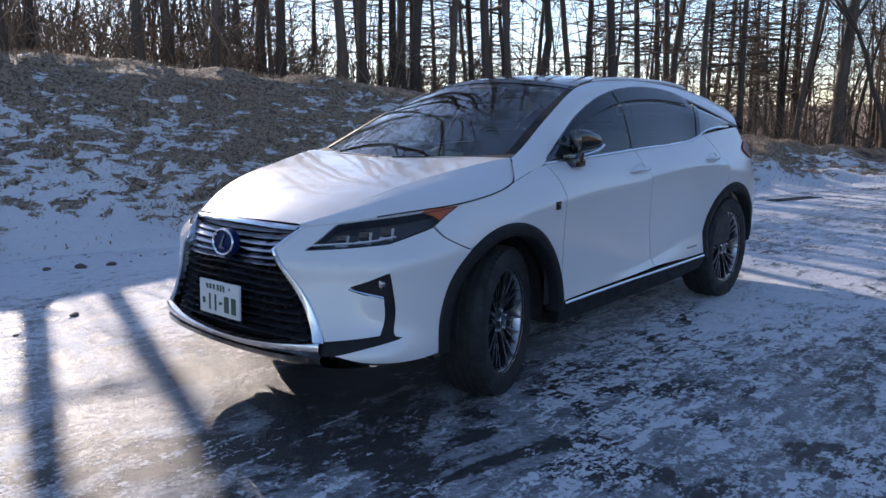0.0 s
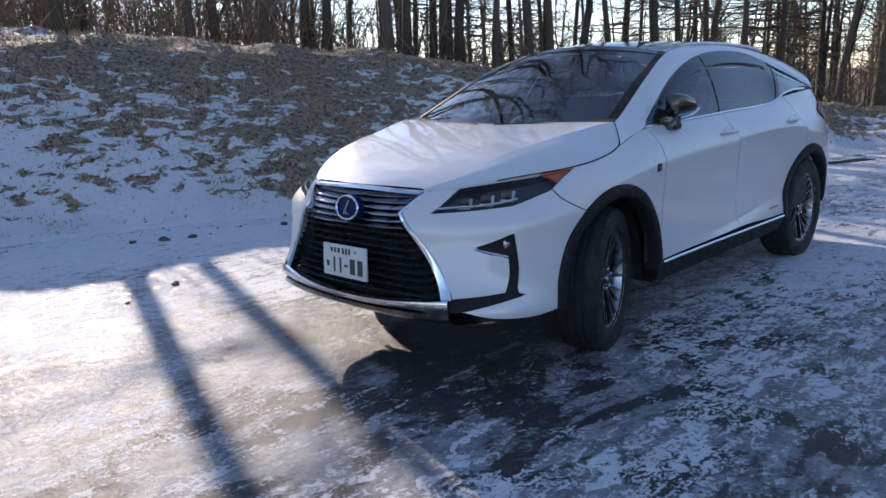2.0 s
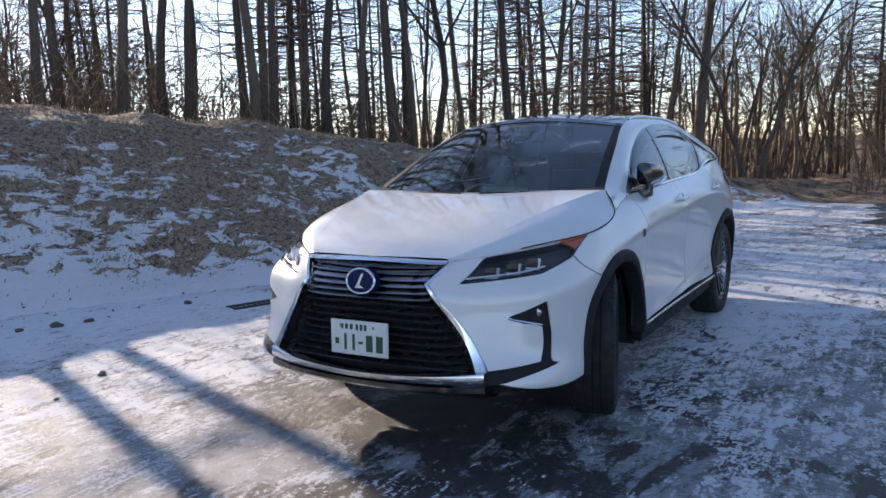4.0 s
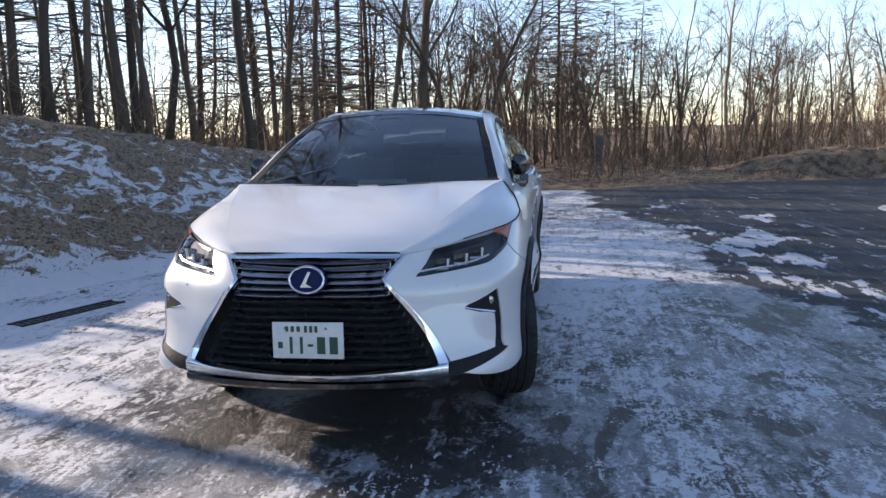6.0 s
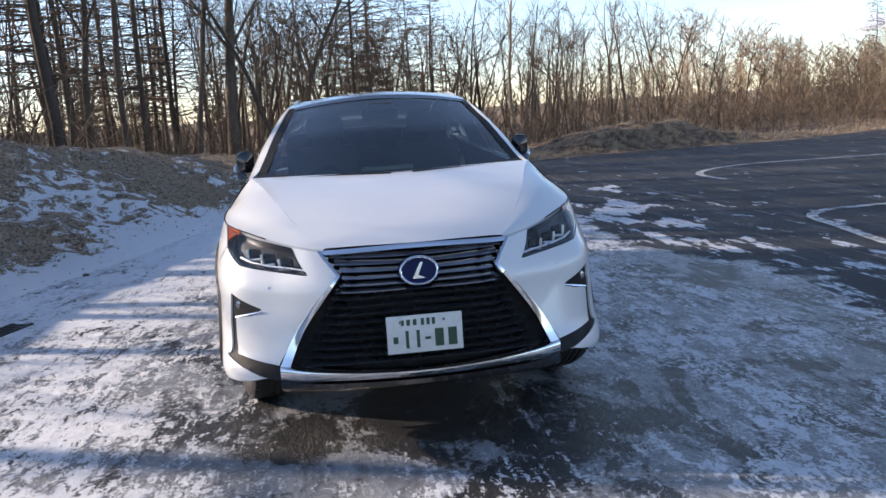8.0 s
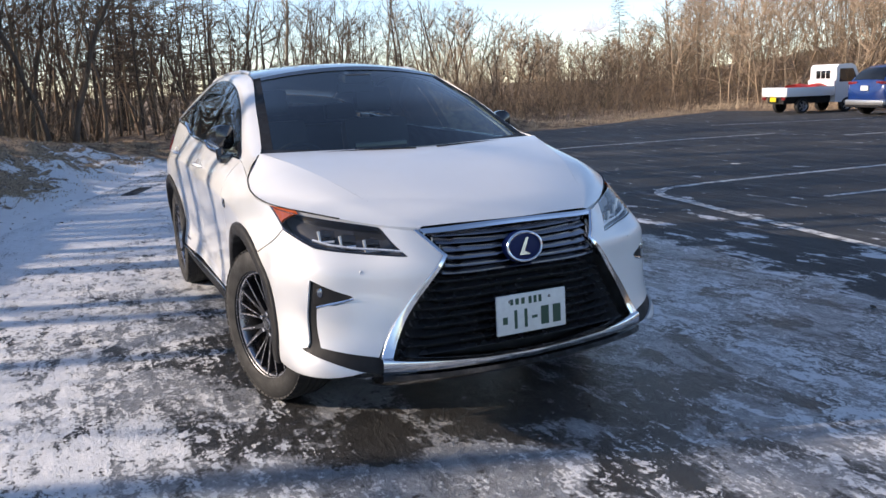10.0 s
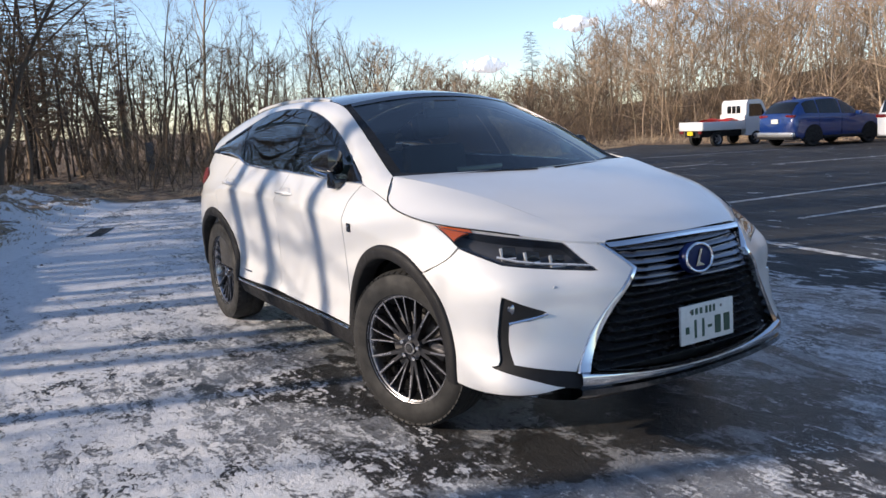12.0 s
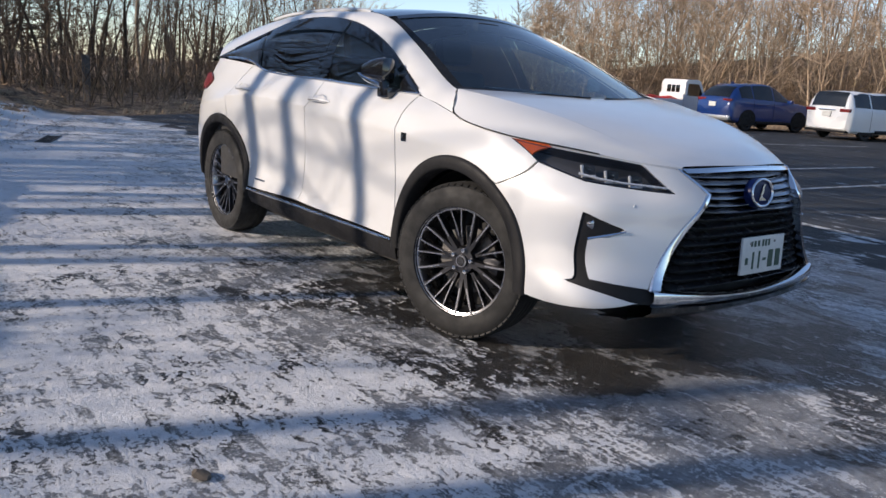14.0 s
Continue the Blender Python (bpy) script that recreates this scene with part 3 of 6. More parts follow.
SLAT = simple("grille_bar_black", (0.10, 0.10, 0.105), 0.26, metal=0.8)
STEEL = simple("brake_steel", (0.20, 0.19, 0.18), 0.45, metal=1.0, spread=0.3)
GLASS = glass_material("windscreen_glass", (0.86, 1.0, 0.95), 0.62, 3.8, 0.035)
TINT = glass_material("privacy_glass", (0.9, 1.0, 0.98), 0.16)
DARKGLASS = simple("dark_car_glass", (0.012, 0.014, 0.016), 0.22, spread=0.3)
SIDEGLASS = glass_material("side_glass", (0.88, 1.0, 0.96), 0.68)
LENS = glass_material("lamp_lens", (1, 1, 1), 0.92, 5.0, 0.03)
CABIN = simple("black_cabin_trim", (0.020, 0.020, 0.021), 0.65, grain=0.3)
LEATHER = simple("dark_leather", (0.030, 0.028, 0.027), 0.5, grain=0.3)
AMBER = simple("amber_reflector", (0.50, 0.085, 0.012), 0.2, coat=0.6)
REDLENS = simple("red_lamp", (0.17, 0.007, 0.007), 0.30, coat=0.2)
PLATE = simple("plate_white", (0.58, 0.585, 0.56), 0.35)
PLATE_INK = simple("plate_green", (0.01, 0.05, 0.03), 0.4)
BLUE_ENAMEL = simple("emblem_blue", (0.003, 0.010, 0.060), 0.35, shine=0.15)

# guide curves of the body side, from the middle of the nose round to the middle of the tail; each row: x, y, z
U = [0, 0.35, 0.63, 0.93, 1.20, 1.70, 2.19, 3.23, 4.03, 4.53, 5.04, 5.46, 6.15]
LEVELS = [0.28, 0.375, 0.50, 0.685, 0.86, 0.99, 1.13]
BOTTOM = [(1.00, 0, 0.30), (0.985, 0.35, 0.30), (0.92, 0.62, 0.30), (0.74, 0.835, 0.30), (0.52, 0.91, 0.30), (0.02, 0.925, 0.28), (-0.46, 0.91, 0.26),
          (-1.5, 0.90, 0.26), (-2.3, 0.905, 0.27), (-2.8, 0.91, 0.30), (-3.3, 0.87, 0.33), (-3.62, 0.66, 0.35), (-3.74, 0, 0.35)]
LIP = [(1.035, 0, 0.375), (1.02, 0.35, 0.375), (0.965, 0.635, 0.372), (0.785, 0.868, 0.370), (0.53, 0.934, 0.365), (0.02, 0.945, 0.37), (-0.46, 0.93, 0.365),
       (-1.5, 0.936, 0.37), (-2.3, 0.950, 0.38), (-2.8, 0.950, 0.40), (-3.32, 0.885, 0.42), (-3.68, 0.67, 0.44), (-3.80, 0, 0.44)]
LOW = [(1.03, 0, 0.50), (1.01, 0.35, 0.50), (0.915, 0.64, 0.50), (0.735, 0.852, 0.50), (0.52, 0.928, 0.50), (0.02, 0.95, 0.50), (-0.46, 0.932, 0.50),
       (-1.5, 0.908, 0.47), (-2.3, 0.922, 0.565), (-2.8, 0.945, 0.50), (-3.34, 0.89, 0.52), (-3.70, 0.68, 0.54), (-3.82, 0, 0.54)]
MID = [(1.02, 0, 0.68), (0.995, 0.36, 0.68), (0.865, 0.645, 0.68), (0.735, 0.835, 0.68), (0.52, 0.915, 0.68), (0.02, 0.952, 0.69), (-0.46, 0.938, 0.70),
       (-1.5, 0.918, 0.72), (-2.3, 0.926, 0.74), (-2.8, 0.955, 0.70), (-3.34, 0.90, 0.72), (-3.66, 0.69, 0.74), (-3.76, 0, 0.74)]
SHOULDER = [(0.99, 0, 0.83), (0.975, 0.345, 0.83), (0.835, 0.585, 0.835), (0.70, 0.79, 0.85), (0.48, 0.895, 0.86), (0.02, 0.957, 0.915), (-0.46, 0.957, 0.968),
            (-1.5, 0.952, 1.010), (-2.3, 0.952, 1.030), (-2.8, 0.955, 0.99), (-3.32, 0.89, 0.92), (-3.60, 0.69, 0.92), (-3.70, 0, 0.94)]
RIM = [(0.93, 0, 0.937), (0.872, 0.41, 0.925), (0.768, 0.54, 0.938), (0.56, 0.76, 0.968), (0.312, 0.882, 1.003), (0.0, 0.905, 1.035), (-0.44, 0.918, 1.06),
       (-1.45, 0.92, 1.08), (-2.3, 0.915, 1.09), (-2.8, 0.89, 1.09), (-3.30, 0.845, 1.09), (-3.52, 0.68, 1.08), (-3.60, 0, 1.10)]
BELT = [(0.91, 0, 0.945), (0.852, 0.40, 0.937), (0.752, 0.525, 0.945), (0.54, 0.745, 0.982), (0.275, 0.862, 1.028), (-0.06, 0.875, 1.085), (-0.42, 0.842, 1.143),
        (-1.42, 0.848, 1.178), (-2.32, 0.832, 1.212), (-2.80, 0.815, 1.262), (-3.20, 0.785, 1.275), (-3.42, 0.66, 1.25), (-3.50, 0, 1.25)]
SMOOTH = Skin(U, LEVELS, [BOTTOM, LIP, LOW, MID, SHOULDER, RIM, BELT], mirror=True, creases=((2, 2.4, 3.0), (4, 1.5, 2.1)))
# ledge under the headlamps, running out over the front wing
level = np.full(len(U), 0.80)
LEDGE = SMOOTH.at(np.array(U), level) + SMOOTH.normal(np.array(U), level) * np.array([0, 0.004, 0.012, 0.014, 0.010, 0.004, 0, 0, 0, 0, 0, 0, 0])[:, None]
BODY = Skin(U, LEVELS[:4] + [0.80] + LEVELS[4:], [BOTTOM, LIP, LOW, MID, [tuple(p) for p in LEDGE], SHOULDER, RIM, BELT], mirror=True, creases=((2, 2.4, 3.0), (5, 1.5, 2.1)))


def fr(y, z):
    """(u, v) of a place on the nose, by y and z."""
    return BODY.locate((1, 2), y, z, (0.0, 1.1))


def sd(x, z):
    """(u, v) of a place on the side, by x and z."""
    return BODY.locate((0, 2), x, z, (0.75, 5.3))


ARCH_F, ARCH_R = (0.018, 0.375, 0.512), (-2.775, 0.375, 0.498)


def arch(c, a0, a1, n=13, grow=0.0):
    x, z, r = c
    return [sd(x + (r + grow) * math.cos(radians(a)), z + (r + grow) * math.sin(radians(a))) for a in np.linspace(a0, a1, n)]


def both_sides(name, shape, material, parent, label="", **kw):
    part(name, shape, material, parent, label, **kw)
    part(name, shape.mirrored(), material, parent, label, **kw)


def build_wheel(name, parent, at, flip):
    """One wheel: tyre, rim with five forked blades and thin pairs between, brake disc and nuts. Its face looks to -y."""
    hub = thing(name, "", "", at=at)
    hub.parent = parent
    R, W = 0.383, 0.118
    tyre = Shape()
    prof = [(0.262, -0.098), (0.268, -0.108), (0.30, -W), (0.335, -0.116), (0.362, -0.104), (0.376, -0.088)]
    for k in (-0.06, -0.02, 0.02, 0.06):
        prof += [(0.383, k - 0.014), (0.383, k + 0.011), (0.376, k + 0.013), (0.376, k + 0.017)]
    prof += [(0.376, 0.088), (0.362, 0.104), (0.335, 0.116), (0.30, W), (0.268, 0.108), (0.25, 0.098), (0.245, 0.0), (0.255, -0.08)]
    tyre.lathe(prof + prof[:1], sides=72)
    tyre_ob = part("tyre", tyre, RUBBER, hub, sharp=30)
    blocks = Shape()
    for i in range(60):
        a = 2 * math.pi * i / 60
        m = Matrix.Rotation(a, 4, "Y")
        for s in (-1, 1):
            bm = bmesh.new()
            bmesh.ops.create_cube(bm, size=1)
            blocks.bm(bm, m @ pose(0.3655, 0.092 * s, 0, 0, 0, 22 * s) @ Matrix.Diagonal((0.020, 0.026, 0.030, 1)))
    tagged(part("tread_block", blocks, RUBBER, tyre_ob, "shoulder tread blocks"), kind="stuff")
    rim = Shape()
    rim.lathe([(0.262, -0.100), (0.270, -0.104), (0.268, -0.094), (0.252, -0.088), (0.243, -0.070), (0.238, 0.0), (0.245, 0.095), (0.262, 0.10), (0.258, 0.0), (0.262, -0.100)], sides=72)
    part("rim", rim, CUT, hub, "machined alloy rim edge")
    def arm(r0, r1, a0, a1, w0, w1, y0, y1, thick):
        s = Shape()
        rows = []
        for k in np.linspace(0, 1, 6):
            r, a, w, y = r0 + (r1 - r0) * k, a0 + (a1 - a0) * k, w0 + (w1 - w0) * k, y0 + (y1 - y0) * k
            c, t = np.array([math.cos(a) * r, 0, math.sin(a) * r]), np.array([-math.sin(a), 0, math.cos(a)])
            rows.append([c + t * w + np.array([0, y + 0.012, 0]), c + t * w * 0.75 + np.array([0, y, 0]), c - t * w * 0.75 + np.array([0, y, 0]), c - t * w + np.array([0, y + 0.012, 0]), c - t * w * 0.8 + np.array([0, y + thick, 0]), c + t * w * 0.8 + np.array([0, y + thick, 0])])
        s.grid(np.array(rows), close_u=True)
        return s
    for i in range(5):
        a = 2 * math.pi * i / 5 + 0.1
        for sg in (-1, 1):
            # broad dark blade that runs out into a pair of arms
            body = arm(0.045, 0.258, a + sg * 0.10, a + sg * 0.185, 0.0150, 0.0072, -0.062, -0.092, 0.040)
            spoke = part("spoke", body, GUN, hub, sharp=25)
            part("spoke_face", arm(0.135, 0.258, a + sg * 0.150, a + sg * 0.185, 0.0050, 0.0052, -0.0760, -0.0935, 0.004), CUT, spoke, sharp=25)
            # thin pair between the blades, set deeper
            b = a + math.pi / 5
            body = arm(0.075, 0.258, b + sg * 0.05, b + sg * 0.125, 0.0062, 0.0058, -0.056, -0.086, 0.030)
            spoke = part("spoke", body, GUN, hub, sharp=25)
            part("spoke_face", arm(0.120, 0.258, b + sg * 0.070, b + sg * 0.125, 0.0036, 0.0042, -0.0650, -0.0875, 0.004), CUT, spoke, sharp=25)
    cap = Shape().lathe([(0.001, -0.078), (0.022, -0.078), (0.031, -0.074), (0.033, -0.066), (0.062, -0.064), (0.070, -0.05), (0.07, 0.0)], sides=32)
    hubcap = part("hub", cap, GUN, hub)
    part("centre_cap", Shape().lathe([(0.001, -0.081), (0.019, -0.081), (0.022, -0.077), (0.022, -0.07)], sides=24), BLACK, hubcap)
    part("cap_ring", Shape().lathe([(0.024, -0.079), (0.029, -0.079), (0.031, -0.075)], sides=28), CUT, hubcap)
    for i in range(5):
        a = 2 * math.pi * i / 5 + 0.4
        part("wheel_nut", Shape().lathe([(0.001, -0.081), (0.010, -0.080), (0.0125, -0.07), (0.013, -0.05)], sides=10, centre=(0.054 * math.cos(a), 0, 0.054 * math.sin(a))), CHROME, hub)
    disc = Shape().lathe([(0.06, -0.012), (0.165, -0.012), (0.165, 0.012), (0.06, 0.012)], sides=40)
    part("brake_disc", disc, STEEL, hub)
    cal = Shape()
    cal.box((0.09, -0.035, -0.075), (0.185, 0.04, 0.075), 0.015)
    part("brake_caliper", cal, GUN, hub)
    part("wheel_back", Shape().lathe([(0.02, 0.03), (0.235, 0.05), (0.235, 0.06), (0.02, 0.06)], sides=32), DARK, hub)
    return hub


def build_car():
    car = thing("parked_car", "pearl white crossover car with dark wheels, parked on ice", "car")
    hl_top, hl_in, hl_low = fr(0.545, 0.936), fr(0.479, 0.829), fr(0.792, 0.862)
    hl_tip, seam_top, seam_bot = sd(0.312, 1.003), sd(0.475, 0.918), sd(0.312, 0.800)
    g_top, pinch, ch_bot = fr(0.428, 0.924), fr(0.352, 0.831), fr(0.634, 0.444)
    fog_in, fog_top, fog_bot = fr(0.694, 0.678), fr(0.836, 0.742), sd(0.705, 0.460)
    wing = fr(0.69, 0.392)
    # bumper side with its notch for the fog lamp
    bump = outline([g_top, fr(0.49, 0.931), hl_top], [hl_top, hl_in], [hl_in, fr(0.64, 0.842), hl_low], [hl_low, sd(0.60, 0.885), seam_top], [seam_top, seam_bot],
                   arch(ARCH_F, 56, -2, 14), [sd(0.530, 0.357), sd(0.62, 0.350), fr(0.82, 0.36), wing], [wing, fr(0.79, 0.424), fog_bot],
                   [fog_bot, fr(0.862, 0.47), fr(0.851, 0.60), fog_top], [fog_top, fog_in], [fog_in, fr(0.822, 0.633)], [fr(0.822, 0.633), fr(0.827, 0.55), fr(0.825, 0.472)],
                   [fr(0.825, 0.472), fr(0.72, 0.455), ch_bot], [ch_bot, fr(0.548, 0.58), fr(0.45, 0.71), pinch], [pinch, g_top])
    bumper = panel(BODY, bump, 0.022, depth=0.03)
    both_sides("bumper_cover", bumper, WHITE, car)
    fend = outline([hl_tip, sd(0.1, 1.032), sd(-0.03, 1.052)], [sd(-0.03, 1.052), sd(-0.108, 1.078)], [sd(-0.108, 1.078), sd(-0.26, 1.112), sd(-0.435, 1.142)],
                   [sd(-0.435, 1.142), sd(-0.462, 1.05), sd(-0.478, 0.75), sd(-0.478, 0.37)], arch(ARCH_F, 181, 56, 18), [seam_bot, seam_top], [seam_top, sd(0.40, 0.962), hl_tip])
    both_sides("front_fender", panel(BODY, fend, 0.026, depth=0.025), WHITE, car)
    b_seam = [sd(-1.405, 1.176), sd(-1.43, 1.05), sd(-1.50, 0.75), sd(-1.575, 0.42)]
    d1 = outline([sd(-0.437, 1.143), sd(-0.9, 1.160), b_seam[0]], b_seam, [b_seam[-1], sd(-1.0, 0.405), sd(-0.480, 0.395)], [sd(-0.480, 0.395), sd(-0.480, 0.75), sd(-0.464, 1.05), sd(-0.437, 1.143)])
    both_sides("front_door", panel(BODY, d1, 0.03), WHITE, car)
    d2 = outline([b_seam[0], sd(-1.9, 1.196), sd(-2.30, 1.211)], [sd(-2.30, 1.211), sd(-2.40, 1.225), sd(-2.47, 1.238)], [sd(-2.47, 1.238), sd(-2.60, 1.10), sd(-2.67, 0.98), sd(-2.64, 0.87)],
                 [sd(-2.64, 0.87), arch(ARCH_R, 70, 70, 1)[0]], arch(ARCH_R, 70, 4, 14), [arch(ARCH_R, 4, 4, 1)[0], sd(-2.0, 0.41), b_seam[-1]], b_seam[::-1])
    both_sides("rear_door", panel(BODY, d2, 0.03), WHITE, car)
    qtr = outline([sd(-2.47, 1.238), sd(-2.8, 1.262), sd(-3.16, 1.274)], [sd(-3.16, 1.274), sd(-3.20, 1.16)], [sd(-3.20, 1.16), sd(-3.10, 1.10), sd(-3.22, 1.03)], [sd(-3.22, 1.03), sd(-3.28, 0.8), sd(-3.215, 0.60)],
                  arch(ARCH_R, 152, 70, 14), [arch(ARCH_R, 70, 70, 1)[0], sd(-2.64, 0.87)], [sd(-2.64, 0.87), sd(-2.67, 0.98), sd(-2.60, 1.10), sd(-2.47, 1.238)])
    both_sides("rear_quarter", panel(BODY, qtr, 0.03), WHITE, car)
    # tail: lamp clusters, hatch and rear bumper
    lamp = outline([sd(-3.20, 1.16), sd(-3.10, 1.10), sd(-3.22, 1.03)], [sd(-3.22, 1.03), (5.60, 0.96)], [(5.60, 0.96), (5.60, 1.04)], [(5.60, 1.04), sd(-3.20, 1.16)])
    both_sides("tail_lamp", panel(BODY, lamp, 0.03, lift=0.012), REDLENS, car, "red tail lamp")
    rb = outline([sd(-3.215, 0.60), sd(-3.28, 0.8), sd(-3.22, 1.03)], [sd(-3.22, 1.03), (5.60, 0.955)], [(5.60, 0.955), (5.60, 0.80)], [(5.60, 0.80), (6.15, 0.80)], [(6.15, 0.80), (6.15, 0.40)], [(6.15, 0.40), (5.4, 0.40), sd(-3.27, 0.40)], arch(ARCH_R, 177, 152, 6))
    both_sides("rear_bumper", panel(BODY, rb, 0.05), WHITE, car)
    hatch = outline([(5.60, 0.80), (6.15, 0.80)], [(6.15, 0.80), (6.15, 1.12)], [(6.15, 1.12), (5.35, 1.12)], [(5.35, 1.12), (5.60, 1.04)], [(5.60, 1.04), (5.60, 0.80)])
    both_sides("tailgate", panel(BODY, hatch, 0.05), WHITE, car)
    val = outline([sd(-3.28, 0.395), (5.4, 0.40), (6.15, 0.40)], [(6.15, 0.40), (6.15, 0.30)], [(6.15, 0.30), (5.4, 0.30), sd(-3.28, 0.35)], [sd(-3.28, 0.35), sd(-3.28, 0.395)])
    both_sides("rear_valance", panel(BODY, val, 0.06, lift=-0.004), PLASTIC, car)
    # sills
    sill = outline([sd(-0.47, 0.392), sd(-1.4, 0.402), sd(-2.30, 0.405)], [sd(-2.30, 0.405), sd(-2.30, 0.29)], [sd(-2.30, 0.29), sd(-1.4, 0.268), sd(-0.47, 0.28)], [sd(-0.47, 0.28), sd(-0.47, 0.392)])
    both_sides("sill_cladding", panel(BODY, sill, 0.05, lift=-0.004, depth=0.06), PLASTIC, car, "black plastic sill")
    for sg in (1, -1):
        x = np.linspace(-0.50, -2.27, 40)
        uv = np.array([sd(a, 0.383 + 0.012 * (-a / 2.3)) for a in x])
        line = BODY.at(uv[:, 0], uv[:, 1]) * [1, sg, 1] + np.array([0, 0.006 * sg, 0])
        part("sill_trim", Shape().tube(line, 0.009, 6), CHROME, car, "chrome sill strip")
    # wheel arch cladding: a raised band with an inner lip
    for c, a0, a1 in ((ARCH_F, -3, 183), (ARCH_R, 0, 180)):
        rows = []
        for a in np.linspace(a0, a1, 40):
            ca, sa = math.cos(radians(a)), math.sin(radians(a))
            row = []
            for r, dy in ((0.004, -0.004), (0.0, 0.009), (-0.012, 0.014), (-0.052, 0.014), (-0.062, 0.006), (-0.064, -0.07)):
                p = BODY.at(*sd(c[0] + (c[2] + max(r, -0.06)) * ca, max(0.285, c[1] + (c[2] + max(r, -0.06)) * sa)))[0]
                row.append((c[0] + (c[2] + r) * ca, p[1] + dy, max(0.26, c[1] + (c[2] + r) * sa)))
            rows.append(row)
        both_sides("arch_cladding", Shape().grid(rows), PLASTIC, car, "matt black wheel arch trim", sharp=60)
        liner = []
        for a in np.linspace(-12, 192, 30):
            ca, sa = math.cos(radians(a)), math.sin(radians(a))
            liner.append([(c[0] + 0.447 * ca, y, c[1] + 0.447 * sa) for y in (0.84, 0.6, 0.52)] + [(c[0], 0.52, c[1])])
        both_sides("wheel_liner", Shape().grid(liner), DARK, car)
    # lower front: chrome lip, black air dam and fog surrounds
    def front_strip(prof, y_max, n=41, level=None):
        rows = []
        for y in np.linspace(-y_max, y_max, n):
            k = abs(y) / y_max
            row = []
            for dx, z0, z1 in prof:
                z = z0 + (z1 - z0) * k ** 2
                p = BODY.at(*fr(abs(y), max(0.30, z)))[0]
                row.append((p[0] + dx, y, z))
            rows.append(row)
        return Shape().grid(rows)
    part("chrome_lip", front_strip([(-0.05, 0.406, 0.448), (0.002, 0.406, 0.448), (0.019, 0.399, 0.441), (0.020, 0.392, 0.432), (0.008, 0.370, 0.400), (-0.012, 0.355, 0.378), (-0.05, 0.355, 0.378)], 0.628), CHROME, car, "chrome strip under the grille")
    part("air_dam", front_strip([(-0.03, 0.356, 0.38), (0.002, 0.352, 0.376), (0.008, 0.330, 0.350), (-0.01, 0.312, 0.322), (-0.12, 0.275, 0.285), (-0.3, 0.245, 0.25)], 0.63), BLACK, car, "gloss black lower lip")
    dark_c = outline([fog_in, fog_top], [fog_top, fr(0.851, 0.60), fr(0.862, 0.47), fog_bot], [fog_bot, fr(0.79, 0.424), wing], [wing, fr(0.60, 0.385)], [fr(0.60, 0.385), ch_bot], [ch_bot, fr(0.72, 0.455), fr(0.825, 0.472)],
                     [fr(0.825, 0.472), fr(0.827, 0.55), fr(0.822, 0.633)], [fr(0.822, 0.633), fog_in])
    both_sides("fog_surround", panel(BODY, dark_c, 0.02, gap=-0.004, lift=-0.009, depth=0.0), PLASTIC, car, "matt black fog lamp surround")
    for sg in (1, -1):
        p, q = BODY.at(*fog_in)[0], BODY.at(*fr(0.820, 0.635))[0]
        s = Shape().tube([p * [1, sg, 1] + [0.006, 0, -0.006], (p * 0.5 + q * 0.5) * [1, sg, 1] + [0.006, 0, -0.004], q * [1, sg, 1] + [-0.004, 0, 0]], [0.004, 0.008, 0.007], 6)
        part("fog_trim", s, CHROME, car, "chrome fog lamp blade")
        c = BODY.at(*fr(0.795, 0.692))[0] * [1, sg, 1]
        f = Shape().lathe([(0.001, 0.004), (0.015, 0.003), (0.022, 0.0), (0.024, -0.03)], axis="x", sides=20, centre=tuple(c + [-0.018, 0, 0]))
        part("fog_lamp", f, SMOKE_CHROME, car, "small round fog lamp")
        under = [(0.48, 0.85), (0.54, 0.83), (0.60, 0.74), (0.58, 0.60), (0.48, 0.60)]
        part("lower_valance", Shape().prism([(x, sg * y) for x, y in under], (0.32, 0.37), "z"), PLASTIC, car)
        s = BODY.at(*fr(0.655, 0.775))[0] * [1, sg, 1]
        part("parking_sensor", Shape().lathe([(0.001, 0.003), (0.007, 0.003), (0.008, 0.0)], axis="x", sides=16, centre=tuple(s + [-0.003, 0, 0])), WHITE, car)
    # grille
    def half_width(z):
        return float(np.interp(z, [0.40, 0.433, 0.831, 0.925], [0.49, 0.545, 0.326, 0.395]))
    for k, z in enumerate(np.concatenate([np.linspace(0.905, 0.765, 6), np.linspace(0.728, 0.44, 9)])):
        upper = k < 6
        w = half_width(z)
        ys = np.linspace(-w, w, 33)
        rows = []
        for y in ys:
            p = BODY.at(*fr(abs(y), z))[0]
            sag = 0.010 * (1 - (y / w) ** 2) * (-1 if upper else 1) * 0.6
            e = 0.010 if abs(y) > w * 0.86 else 0.0
            hh = 0.0100 if upper else 0.0070
            x = p[0] - 0.030 - (0.0 if upper else 0.010)
            zz = z + sag
            rows.append([(x + 0.014, y, zz - hh), (x + 0.017, y, zz - hh + 0.004), (x - 0.010, y, zz + hh), (x - 0.03, y, zz + hh + e), (x - 0.03, y, zz - hh)])
        part("grille_slat", Shape().grid(rows, close_u=True), SMOKE_CHROME if upper else SLAT, car, "dark chrome grille bar" if upper else "", sharp=30)
    back = []
    for z in np.linspace(0.36, 0.94, 12):
        back.append([(BODY.at(*fr(abs(y), z))[0][0] - 0.085, y, z) for y in np.linspace(-0.62, 0.62, 21)])
    part("grille_back", Shape().grid(back), DARK, car)
